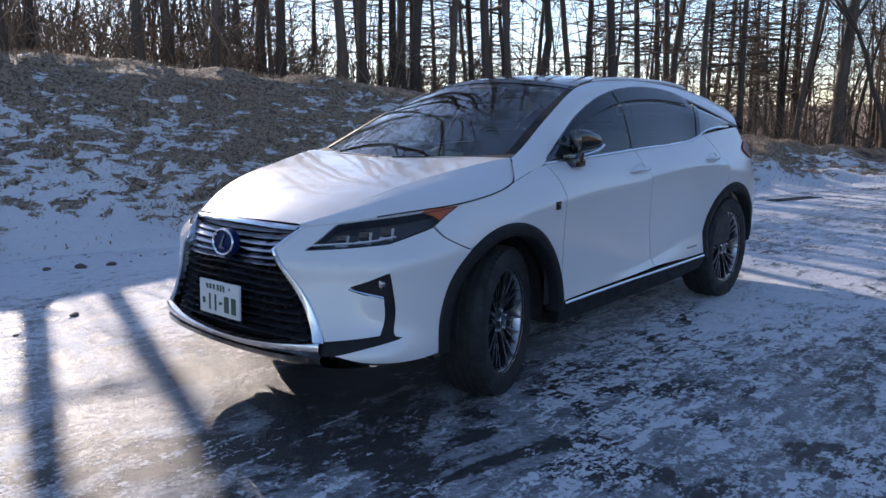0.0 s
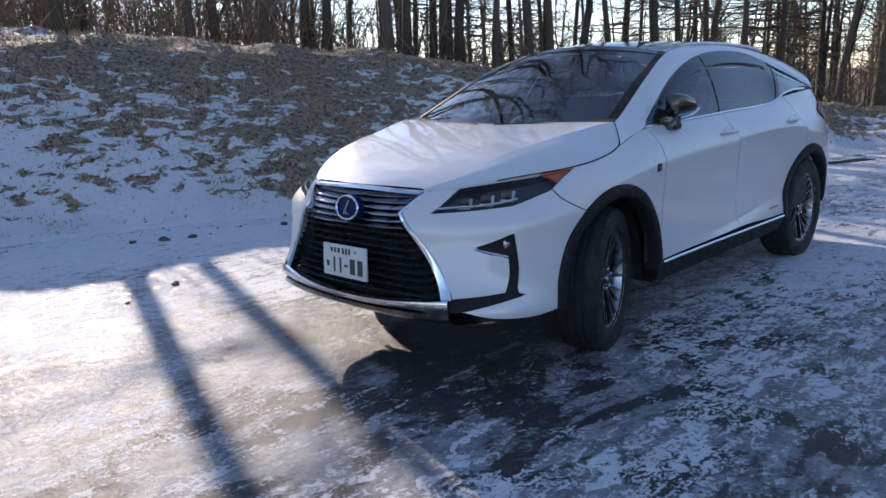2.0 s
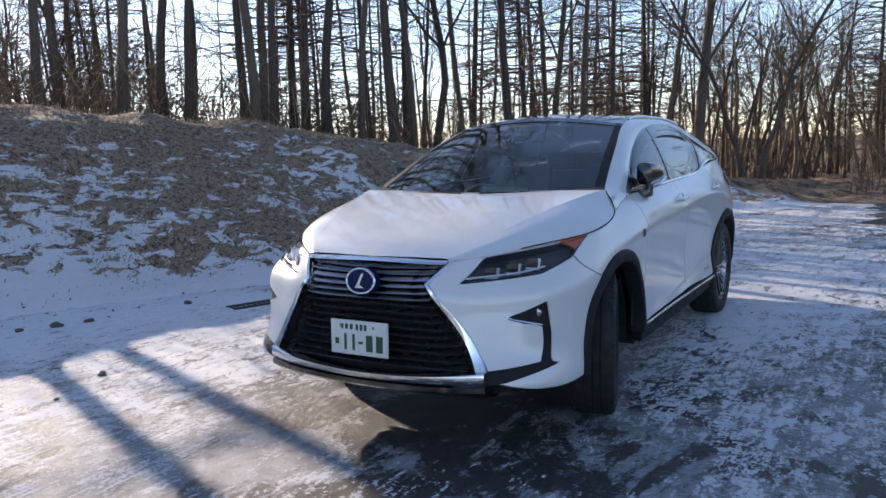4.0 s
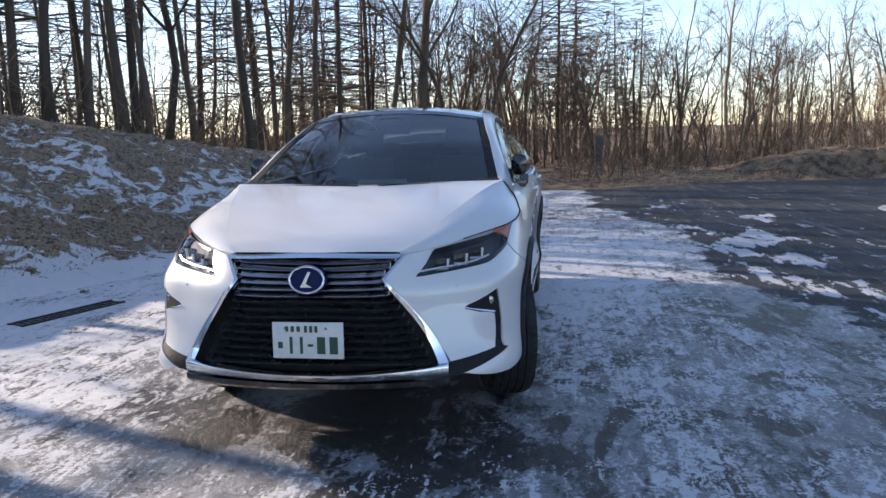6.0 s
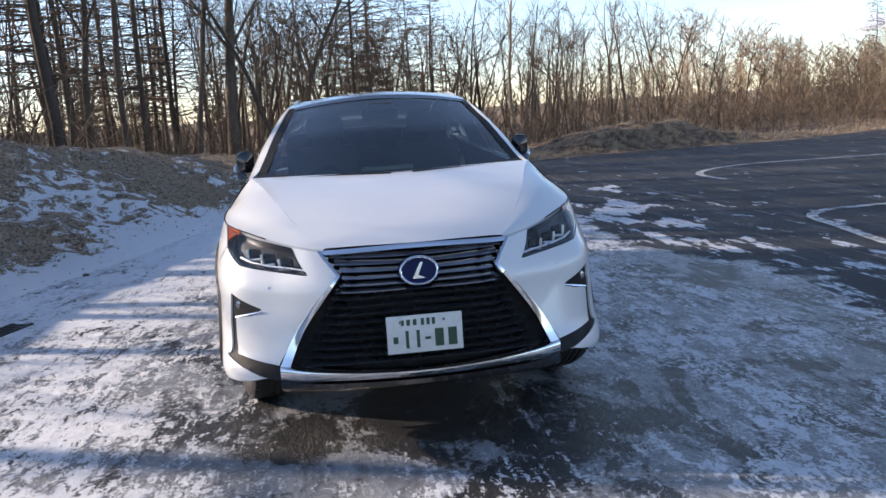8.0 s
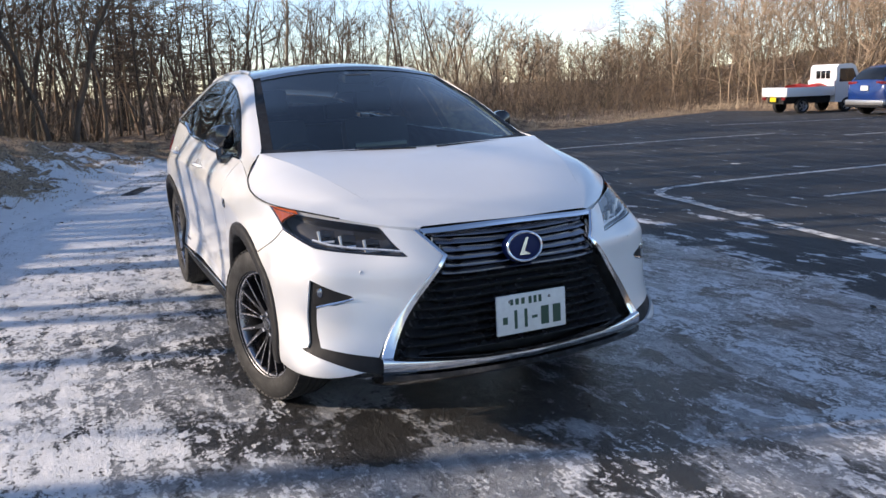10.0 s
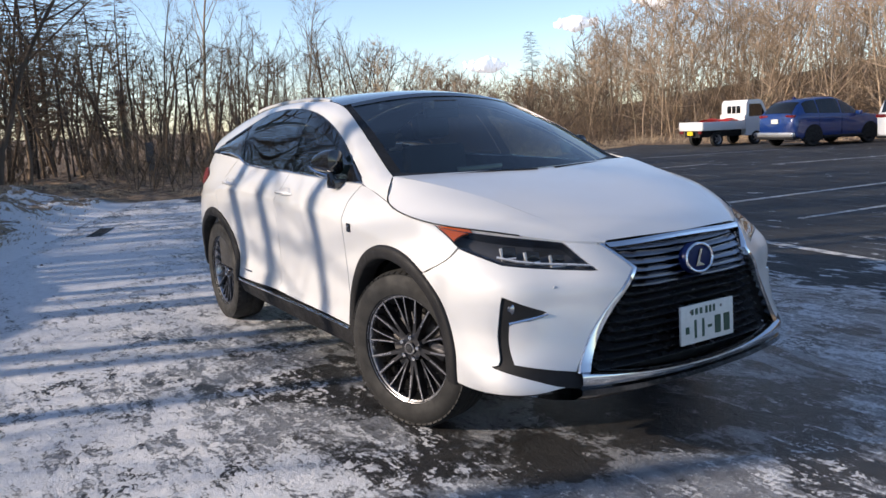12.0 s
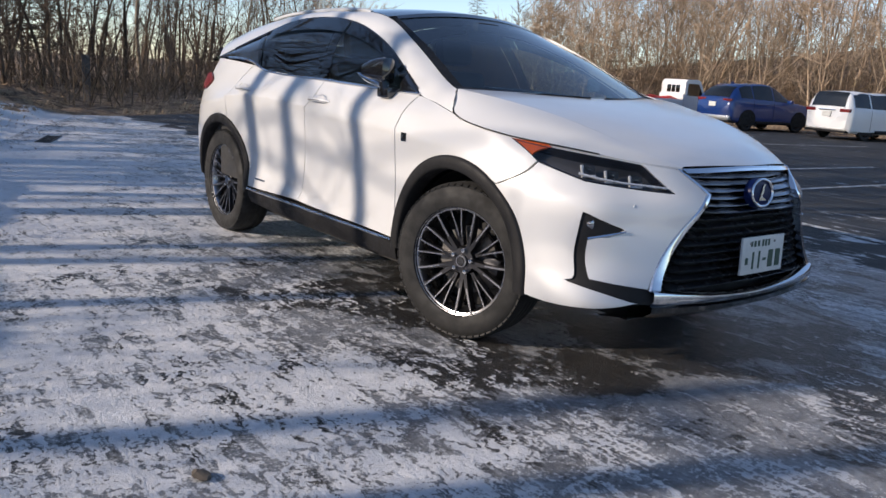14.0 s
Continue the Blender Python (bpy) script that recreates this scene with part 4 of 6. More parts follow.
    for sg in (1, -1):
        rows = []
        run = np.concatenate([curve([(0.418, 0.928), (0.338, 0.831)], 6), curve([(0.338, 0.831), (0.43, 0.71), (0.52, 0.58), (0.585, 0.440)], 16)[1:]])
        wid = np.concatenate([np.linspace(0.016, 0.018, 6), np.interp(np.linspace(0, 1, 15), [0, 0.3, 1], [0.019, 0.027, 0.044])])
        for (y, z), w in zip(run, wid):
            p, q = BODY.at(*fr(y, z))[0], BODY.at(*fr(y + w, z))[0]
            put = lambda v: v * [1, sg, 1]
            rows.append([put(p + [-0.07, -0.006, 0]), put(p + [-0.012, -0.003, 0]), put(p + [0.004, 0, 0]), put(p * 0.15 + q * 0.85 + [0.009, 0, 0]), put(q + [0.008, 0, 0]), put(q + [-0.006, 0.002, 0])])
        part("grille_frame", Shape().grid(rows), CHROME, car, "chrome grille edge", sharp=30)
    top = []
    for u in np.linspace(-0.35, 0.35, 29):
        ring = []
        for v, dx in ((0.962, -0.03), (0.966, 0.007), (0.984, 0.010), (1.000, 0.000)):
            p = BODY.at(np.array([abs(u)]), np.array([v]))[0]
            ring.append((p[0] + dx, math.copysign(p[1], u), p[2]))
        top.append(ring)
    part("grille_top_trim", Shape().grid(top), CHROME, car, "chrome strip along the bonnet edge", sharp=30)
    # emblem: an oval ring with a slanted bar
    em = thing("emblem", "", "", at=pose(1.005, 0, 0.832, 0, -8, 0))
    em.parent = car
    ell = lambda a, b, x, n=36: [(x, a * math.cos(t), b * math.sin(t)) for t in np.linspace(0, 2 * math.pi, n, endpoint=False)]
    part("emblem_disc", Shape().grid([ell(0.001, 0.001, 0.004), ell(0.058, 0.046, 0.004), ell(0.083, 0.062, 0.0), ell(0.088, 0.067, -0.03)], close_u=True), BLUE_ENAMEL, em, "dark blue oval badge")
    t = np.linspace(0, 2 * math.pi, 41)
    part("emblem_ring", Shape().tube([(0.006, 0.080 * math.cos(a), 0.059 * math.sin(a)) for a in t], 0.0062, 8, cap=False), CHROME, em)
    part("emblem_bar", Shape().prism([(0.006, 0.036), (0.020, 0.036), (-0.004, -0.018), (0.026, -0.034), (-0.030, -0.034)], (0.004, 0.010), "x"), SMOKE_CHROME, em)
    # number plate with plain bars
    plate = thing("number_plate", "", "", at=pose(1.050, 0.005, 0.564, 0, -2.5, 0))
    plate.parent = car
    bm = Shape().box((-0.008, -0.165, -0.0825), (0.004, 0.165, 0.0825), 0.003)
    part("plate_board", bm, PLATE, plate, "white plate")
    bars = [(-0.095, 0.052, 0.013, 0.024), (-0.07, 0.052, 0.016, 0.026), (-0.042, 0.052, 0.016, 0.026), (-0.008, 0.052, 0.014, 0.030), (0.016, 0.052, 0.014, 0.030), (0.040, 0.052, 0.014, 0.030),
            (-0.128, -0.022, 0.022, 0.03), (-0.078, -0.022, 0.014, 0.078), (-0.030, -0.022, 0.014, 0.078), (0.012, -0.022, 0.026, 0.012), (0.062, -0.022, 0.038, 0.078), (0.120, -0.022, 0.038, 0.078)]
    for y, z, w, h in bars:
        part("plate_bar", Shape().box((0.003, y - w / 2, z - h / 2), (0.0055, y + w / 2, z + h / 2)), PLATE_INK, plate)
    for y in (-0.105, 0.085):
        part("plate_screw", Shape().lathe([(0.001, 0.007), (0.006, 0.006), (0.007, 0.003)], axis="x", sides=12, centre=(0, y, 0.055)), STEEL, plate)
    # headlamps
    lamp_poly = outline([hl_top, hl_in], [hl_in, fr(0.64, 0.842), hl_low], [hl_low, sd(0.60, 0.885), seam_top], [seam_top, sd(0.40, 0.962), hl_tip], [hl_tip, sd(0.45, 0.985), sd(0.58, 0.968), hl_top])
    for sg in (1, -1):
        fix = (lambda s: s) if sg == 1 else (lambda s: s.mirrored())
        head = thing("headlamp", "dark triple projector headlamp", "")
        head.parent = car
        part("lamp_housing", fix(panel(BODY, lamp_poly, 0.03, gap=-0.006, lift=-0.055, depth=0.0)), LAMP_GREY, head)
        part("lamp_wall", fix(panel(BODY, lamp_poly, 0.2, gap=0.002, lift=-0.003, depth=0.06, holes=[inset(lamp_poly, 0.009)])), BLACK, head)
        part("lamp_cover", fix(panel(BODY, lamp_poly, 0.025, gap=0.003, lift=0.0, depth=0.0)), LENS, head, "clear lamp cover")
        am = outline([sd(0.442, 0.942), sd(0.385, 0.969), hl_tip], [hl_tip, sd(0.41, 0.990), sd(0.495, 0.979)], [sd(0.495, 0.979), sd(0.442, 0.942)])
        part("amber_lamp", fix(panel(BODY, inset(am, 0.004), 0.03, gap=0.0, lift=-0.005, depth=0.01)), AMBER, head, "amber side reflector")
        for y, z in ((0.585, 0.885), (0.665, 0.902), (0.735, 0.920)):
            p = BODY.at(*fr(y, z))[0]
            n = BODY.normal(*[np.array([a]) for a in fr(y, z)])[0]
            out = Shape()
            out.prism([(-0.030, -0.020), (0.026, -0.024), (0.032, 0.016), (0.022, 0.024), (-0.026, 0.018)], (-0.012, 0.0), "x")
            m = Matrix.Translation(Vector(p - n * 0.028)) @ Matrix.Rotation(math.atan2(n[1], n[0]) * 0.7, 4, "Z")
            proj = part("projector", fix(out.moved(m)), BLACK, head, "square lamp projector")
            eye = Shape().lathe([(0.001, 0.006), (0.008, 0.005), (0.012, 0.0), (0.012, -0.01)], axis="x", sides=16).moved(m)
            part("projector_eye", fix(eye), BLACK, proj)
            brow = Shape().tube([m @ Vector((0.004, -0.028, -0.026)), m @ Vector((0.006, 0.03, -0.028)), m @ Vector((0.004, 0.036, 0.020))], 0.0075, 5)
            part("projector_trim", fix(brow), BRIGHT, proj, "silver trim")
        line = np.array([fr(y, z) for y, z in ((0.47, 0.848), (0.56, 0.856), (0.66, 0.864), (0.74, 0.877), (0.79, 0.892))])
        P = BODY.at(line[:, 0], line[:, 1]) - BODY.normal(line[:, 0], line[:, 1]) * 0.006
        s = Shape().tube(P, 0.0055, 5)
        part("day_light", fix(s), BRIGHT, head, "slim running light strip")
    # bonnet: raised middle and two side facets
    c0 = [(0.925, 0, 0.943), (0.72, 0, 1.015), (0.42, 0, 1.095), (0.12, 0, 1.155), (-0.08, 0, 1.183)]
    c1 = [(0.902, 0.20, 0.942), (0.69, 0.27, 1.020), (0.39, 0.31, 1.102), (0.08, 0.35, 1.160), (-0.11, 0.38, 1.188)]
    c2 = [(0.866, 0.385, 0.937), (0.655, 0.51, 1.008), (0.37, 0.62, 1.096), (0.03, 0.72, 1.160), (-0.185, 0.79, 1.190)]
    mid = Skin([0.0, 0.3, 0.62], [0, 1.0, 2.0, 3.0, 4.0], [[a, b, c] for a, b, c in zip(c0, c1, c2)], mirror=True)
    uu, vv = np.meshgrid(np.linspace(-0.62, 0.62, 49), np.linspace(0, 4, 41))
    bonnet = thing("bonnet", "", "")
    bonnet.parent = car
    G = mid.at(uu, vv)
    sh = Shape().grid(G)
    sh.normals = mid.normal(uu.ravel(), vv.ravel())
    if sh.normals[:, 2].mean() < 0:
        sh.normals = -sh.normals
    part("bonnet_skin", sh, WHITE, bonnet)
    e_out = curve([tuple(BODY.at(*p)[0] + [0, 0, 0.001]) for p in (fr(0.405, 0.931), fr(0.54, 0.942), sd(0.56, 0.972), sd(0.312, 1.008), sd(0.1, 1.036), sd(-0.02, 1.056), sd(-0.10, 1.082))] + [(-0.150, 0.845, 1.13), (-0.185, 0.800, 1.184)], 41)
    e_in = curve(c2, 41)
    rows = []
    for a, b in zip(e_in, e_out):
        kk = np.linspace(0, 1, 10)[:, None]
        bulge = np.sin(kk * math.pi) * np.linalg.norm(b - a) * 0.07
        rows.append(a * (1 - kk) + b * kk + bulge * np.array([0.1, 0.4, 0.9]))
    rows = np.array(rows)
    rim = np.concatenate([rows, rows[:, -1:] - np.array([0, 0.004, 0.02])], 1)
    both_sides("bonnet_side", Shape().grid(rim), WHITE, bonnet, sharp=50)
    both_sides("shut_line", Shape().tube(e_out[10:] + np.array([0, 0.003, 0.0005]), 0.0032, 5), DARK, bonnet)
    # greenhouse: inner line runs up the screen edge and along the roof, outer line round the windows
    inner = curve([(-0.192, 0.794, 1.186), (-0.30, 0.762, 1.212), (-0.72, 0.682, 1.408), (-1.132, 0.602, 1.562), (-1.7, 0.565, 1.612), (-2.3, 0.555, 1.598), (-2.9, 0.58, 1.525), (-3.38, 0.61, 1.415)], 60)
    outer = curve([tuple(BODY.at(*sd(-0.110, 1.079))[0]), tuple(BODY.at(*sd(-0.26, 1.113))[0]), tuple(BODY.at(*sd(-0.425, 1.143))[0] + [0, 0.001, 0.003]), (-0.62, 0.795, 1.252), (-0.93, 0.722, 1.398), (-1.33, 0.664, 1.520), (-1.74, 0.642, 1.566), (-2.22, 0.652, 1.545), (-2.62, 0.700, 1.450), (-3.17, 0.795, 1.285)], 60)
    rows = []
    for k, (a, b) in enumerate(zip(inner, outer)):
        kk = np.linspace(0, 1, 8)[:, None]
        nrm = np.array([0.55, 0.75, 0.55]) if k < 25 else np.array([0, 0.75, 0.65])
        rows.append(a * (1 - kk) + b * kk + np.sin(kk * math.pi) * 0.016 * nrm)
    rows = np.array(rows)
    rows = np.concatenate([rows[:, :1] + np.array([0.0, -0.003, -0.03]), rows, rows[:, -1:] + np.array([0, -0.025, -0.004])], 1)
    both_sides("roof_side", Shape().grid(rows), WHITE, car, sharp=50)
    # side windows: ruled between the belt and the outer line, in three panes and a quarter light
    belt = curve([(-0.43, 0.836, 1.150), (-1.0, 0.846, 1.166), (-1.42, 0.844, 1.180), (-2.30, 0.828, 1.214), (-2.49, 0.822, 1.262), (-3.17, 0.788, 1.278)], 60)
    upper = curve([(-0.43, 0.838, 1.152), (-0.62, 0.790, 1.250), (-0.93, 0.718, 1.394), (-1.33, 0.660, 1.516), (-1.74, 0.637, 1.562), (-2.22, 0.647, 1.541), (-2.62, 0.695, 1.446), (-3.17, 0.790, 1.282)], 60)

    def pane(x0, x1, back=0.006, lean0=0.0, lean1=0.0, lo=0.0, hi=1.0):
        rows = []
        for k in np.linspace(0, 1, 16):
            row = []
            for q in np.linspace(lo, hi, 9):
                x = (x0 + lean0 * q) * (1 - k) + (x1 + lean1 * q) * k
                b = np.array([np.interp(-x, -belt[:, 0], belt[:, i]) for i in range(3)])
                t = np.array([np.interp(-x, -upper[:, 0], upper[:, i]) for i in range(3)])
                p = b * (1 - q) + t * q + np.array([0, math.sin(q * math.pi) * 0.018 - back, 0])
                row.append(p)
            rows.append(row)
        return Shape().grid(rows)
    both_sides("front_door_window", pane(-0.62, -1.385, lean1=-0.11), SIDEGLASS, car, outward=False)
    both_sides("rear_door_window", pane(-1.50, -2.36, lean0=-0.11, lean1=-0.20), TINT, car, "dark tinted rear door glass", outward=False)
    both_sides("quarter_window", pane(-2.42, -3.15, lean0=-0.20), BLACK, car, "black rear quarter light", outward=False)
    both_sides("mirror_sail", pane(-0.44, -0.625, back=0.003), BLACK, car, outward=False)
    both_sides("middle_pillar", pane(-1.385, -1.50, back=0.001, lean0=-0.11, lean1=-0.11), TINT, car, outward=False)
    both_sides("rear_pillar", pane(-2.36, -2.42, back=0.001, lean0=-0.20, lean1=-0.20), TINT, car, outward=False)
    for n0, n1, l1 in ((-0.70, -1.42, 0.0), (-1.44, -2.45, 0.0)):
        both_sides("wind_deflector", pane(n0, n1, back=-0.014, lo=0.80, hi=1.0), TINT, car, "smoked window deflector", outward=False)
    for sg in (1, -1):
        part("belt_trim", Shape().tube(belt[:56] * [1, sg, 1] + np.array([0, 0.006 * sg, -0.002]), 0.0095, 6), CHROME, car, "chrome window line")
        part("window_seal", Shape().tube(upper[1:56] * [1, sg, 1] + np.array([0, 0.002 * sg, 0]), 0.008, 6), BLACK, car)
        rail = curve([(-1.36, 0.565, 1.596), (-1.48, 0.560, 1.612), (-2.0, 0.548, 1.622), (-2.55, 0.558, 1.593), (-2.68, 0.566, 1.572)], 30) * [1, sg, 1]
        part("roof_rail", Shape().tube(rail, 0.012, 8), WHITE, car, "slim roof rail")
    # windscreen
    rows = []
    for q in np.linspace(0, 1, 20):
        e = np.array([np.interp(q, [0, 0.5, 1], [-0.245, -0.70, -1.128]), np.interp(q, [0, 0.5, 1], [0.772, 0.682, 0.596]), np.interp(q, [0, 0.5, 1], [1.176, 1.396, 1.560])])
        c = np.array([np.interp(q, [0, 0.5, 1], [0.0, -0.53, -1.055]), 0, np.interp(q, [0, 0.5, 1], [1.150, 1.408, 1.622])])
        row = []
        for k in np.linspace(-1, 1, 31):
            f = abs(k) ** 2.2
            row.append((c[0] * (1 - f) + e[0] * f, e[1] * k, c[2] * (1 - k * k) + e[2] * k * k))
        rows.append(row)
    screen = np.array(rows)
    part("windscreen", Shape().grid(screen, flip=True), GLASS, car, "clear windscreen", outward=False)
    # dark ceramic border of the screen
    for sg in (0, -1):
        strip = screen[:, :2] if sg == 0 else screen[:, -2:]
        part("screen_border", Shape().grid(strip + np.array([0.002, 0, 0.004])), PLASTIC, car)
    part("screen_border", Shape().grid(screen[-2:, :] + np.array([0.002, 0, 0.004])), BLACK, car)
    cowl = np.stack([screen[1] + [0.002, 0, 0.004], screen[0] + [0.03, 0, 0.01], screen[0] + [0.06, 0, -0.03]])
    part("cowl", Shape().grid(cowl), PLASTIC, car)
    for y0, y1 in ((-0.55, -0.02), (0.10, 0.62)):
        a, b = [np.array([-0.03 - 0.28 * abs(y) ** 2.2, y, 1.178]) for y in (y0, y1)]
        part("wiper", Shape().tube([a, (a + b) / 2 + [0.0, 0, 0.004], b], 0.007, 5), PLASTIC, car, "black wiper arm")
    # roof
    rows = []
    for x in np.concatenate([[-1.06], np.linspace(-1.13, -3.40, 30)]):
        e = np.array([np.interp(-x, -inner[:, 0], inner[:, i]) for i in range(3)])
        crown = np.interp(x, [-3.4, -2.6, -1.8, -1.13], [0.045, 0.05, 0.045, 0.058])
        row = []
        for k in np.linspace(-1, 1, 25):
            xx = x + 0.072 * (1 - abs(k) ** 2.2) * smooth(-1.6, -1.13, x)
            row.append((xx, (e[1] - 0.004) * k, e[2] + 0.003 + crown * (1 - k * k)))
        rows.append(row)
    rows = np.array(rows)
    part("roof_panel", Shape().grid(rows[1:20]), BLACK, car, "gloss black roof glass")
    part("roof_rear", Shape().grid(rows[19:]), WHITE, car)
    part("roof_spoiler", Shape().grid([[(-3.30, y, 1.455 - 0.05 * (y / 0.62) ** 2), (-3.50, y, 1.40 - 0.05 * (y / 0.62) ** 2), (-3.50, y, 1.375 - 0.05 * (y / 0.62) ** 2), (-3.30, y, 1.39 - 0.05 * (y / 0.62) ** 2)] for y in np.linspace(-0.62, 0.62, 15)], close_u=True), WHITE, car)
    part("rear_window", Shape().grid([[(-3.36, y * 0.62, 1.40), (-3.50, y * 0.72, 1.25)] for y in np.linspace(-1, 1, 9)]), TINT, car)
    both_sides("rear_corner", Shape().grid([[(-3.17, 0.795, 1.285), (-3.36, 0.615, 1.41)], [(-3.22, 0.79, 1.27), (-3.42, 0.55, 1.35)], [(-3.42, 0.655, 1.245), (-3.50, 0.45, 1.25)]]), WHITE, car)
    part("roof_fin", Shape().prism([(-2.75, 1.60), (-2.95, 1.57), (-2.94, 1.63), (-2.90, 1.645)], (-0.015, 0.015), "y"), BLACK, car, "shark fin aerial")
    # door mirrors, handles and badges
    for sg in (1, -1):
        mir = thing("door_mirror", "", "")
        mir.parent = car
        # folded back along the door
        ca, sa = math.cos(radians(74)), math.sin(radians(74))
        fold = lambda x, y, z: (-0.70 + ca * (x + 0.70) - sa * (y - 0.875), sg * (0.875 + sa * (x + 0.70) + ca * (y - 0.875)), z)
        rows = []
        for q in np.concatenate([[0.0], np.linspace(0.02, 0.98, 14), [1.0]]):
            full = 0.12 if q in (0.0, 1.0) else min(1.0, (q * (1 - q) * 12) ** 0.45)
            top, low = 1.330 - 0.060 * q ** 2.0 - 0.012 * (1 - q) ** 3, 1.186 + 0.030 * q
            front, back = -0.652 - 0.030 * q ** 1.8, -0.755
            cx, cz, hx, hz = (front + back) / 2, (top + low) / 2, (front - back) / 2 * full, (top - low) / 2 * full
            ring = []
            for t in np.linspace(0, 2 * math.pi, 26, endpoint=False):
                c, d = math.cos(t), math.sin(t)
                e = 0.62
                ring.append(fold(cx + hx * math.copysign(abs(c) ** e, c), 0.845 + 0.215 * q, cz + hz * math.copysign(abs(d) ** e, d)))
            rows.append(ring)
        part("mirror_shell", Shape().grid(rows, close_u=True), BLACK, mir, "gloss black mirror cap, folded in")
        mg = Shape().grid([[fold(-0.758, 0.87 + 0.15 * a, 1.205 + 0.085 * b) for a in np.linspace(0, 1, 5)] for b in np.linspace(0, 1, 5)])
        part("mirror_glass", mg, CHROME, mir)
        pts = [(-0.690, 0.850, 1.170), (-0.655, 0.915, 1.186), (-0.655, 0.985, 1.206), (-0.672, 1.052, 1.232)]
        part("mirror_trim", Shape().tube([fold(*q) for q in curve(pts, 14)], np.linspace(0.016, 0.007, 14), 7), CHROME, mir, "chrome mirror blade")
        part("mirror_arm", Shape().box((-0.73, min(sg * 0.83, sg * 0.915), 1.115), (-0.625, max(sg * 0.83, sg * 0.915), 1.165), 0.012), BLACK, mir)
        part("mirror_foot", Shape().tube([(-0.675, sg * 0.895, 1.135), (-0.69, sg * 0.905, 1.195)], [0.030, 0.022], 8), BLACK, mir)
        for xh in (-1.33, -2.43):
            uv = np.array([sd(xh + d, 1.058 + 0.004 * (xh < -2) * 3) for d in (0.13, 0.07, 0.0, -0.07, -0.11)])
            P = BODY.at(uv[:, 0], uv[:, 1])
            offs = np.array([0.0, 0.022, 0.030, 0.022, 0.0])[:, None] * np.array([0, 1.0, 0.2])
            cup = [P[2] + np.array([0.012 + 0.078 * math.cos(a), 0.002, 0.040 * math.sin(a)]) for a in np.linspace(0, 2 * math.pi, 25)]
            part("handle_cup", Shape().tube([c * [1, sg, 1] for c in cup], 0.003, 5, cap=False), WHITE, car)
            hnd = part("door_handle", Shape().tube(curve((P + offs) * [1, sg, 1], 14), np.interp(np.linspace(0, 1, 14), [0, 0.2, 0.8, 1], [0.006, 0.012, 0.013, 0.008]), 8), WHITE, car, "painted door handle")
            part("handle_trim", Shape().tube(curve((P[1:4] + offs[1:4] + [0, 0.011, -0.002]) * [1, sg, 1], 8), 0.0035, 5), CHROME, hnd)
        c = BODY.at(*sd(-0.396, 0.935))[0]
        s = Shape().box((c[0] - 0.022, -0.004, c[2] - 0.022), (c[0] + 0.022, 0.005, c[2] + 0.022), 0.002).moved(Matrix.Translation((0, sg * c[1], 0)))
        badge = part("side_badge", s, BLACK, car, "small square fender badge")
        part("badge_bar", Shape().prism([(c[0] + 0.012, c[2] + 0.012), (c[0] - 0.010, c[2] + 0.012), (c[0] - 0.014, c[2] - 0.014), (c[0] - 0.004, c[2] - 0.002)], sorted((sg * (c[1] + 0.005), sg * (c[1] + 0.007))), "y"), CHROME, badge)
        c = BODY.at(*sd(-2.12, 0.475))[0]
        part("door_lettering", Shape().box((c[0] - 0.075, sg * c[1] - 0.003, c[2] - 0.006), (c[0] + 0.075, sg * c[1] + 0.003, c[2] + 0.006)), SMOKE_CHROME, car)
        trim = BODY.at(*np.meshgrid(np.linspace(2.1, 4.6, 20), [0.40, 0.7, 0.95, 1.13])) * [1, sg, 1] - np.array([0, 0.05 * sg, 0])
        part("door_lining", Shape().grid(trim), CABIN, car)
    # cabin
    part("floor_pan", Shape().box((-3.55, -0.50, 0.24), (0.75, 0.50, 0.30)).box((-2.20, -0.84, 0.24), (-0.56, 0.84, 0.295)), DARK, car)
    part("engine_bay", Shape().box((-0.40, -0.50, 0.30), (0.80, 0.50, 0.85)), DARK, car)
    part("bulkhead", Shape().box((-0.45, -0.80, 0.30), (-0.38, 0.80, 1.08)), DARK, car)
    dash = Shape().grid([[(-0.25 - 0.10 * abs(y) / 0.75, y, 1.10), (-0.42, y, 1.125), (-0.62, y, 1.11), (-0.72, y, 1.05), (-0.68, y, 0.80)] for y in np.linspace(-0.76, 0.76, 17)])
    part("dashboard", dash, CABIN, car)
    part("boot_lining", Shape().grid([[(-3.05, y, 0.3), (-3.05, y, 1.2), (-3.3, y, 1.35)] for y in (-0.75, 0, 0.75)]), CABIN, car)
    for y in (-0.38, 0.38):
        seat = thing("seat", "dark leather seat with headrest", "")
        seat.parent = car
        part("seat_cushion", Shape().box((-1.55, y - 0.26, 0.52), (-1.02, y + 0.26, 0.70), 0.06), LEATHER, seat)
        part("seat_back", Shape().box((-0.07, y - 0.25, 0.0), (0.07, y + 0.25, 0.62), 0.06).moved(Matrix.Translation((-1.58, 0, 0.68)) @ Matrix.Rotation(radians(-14), 4, "Y")), LEATHER, seat)
        part("headrest", Shape().box((-0.06, y - 0.14, 0.66), (0.05, y + 0.14, 0.84), 0.05).moved(Matrix.Translation((-1.58, 0, 0.68)) @ Matrix.Rotation(radians(-12), 4, "Y")), LEATHER, seat)
    bench = thing("rear_bench", "dark leather rear bench", "")
    bench.parent = car
    part("bench_back", Shape().box((-2.62, -0.68, 0.60), (-2.48, 0.68, 1.22), 0.05), LEATHER, bench)
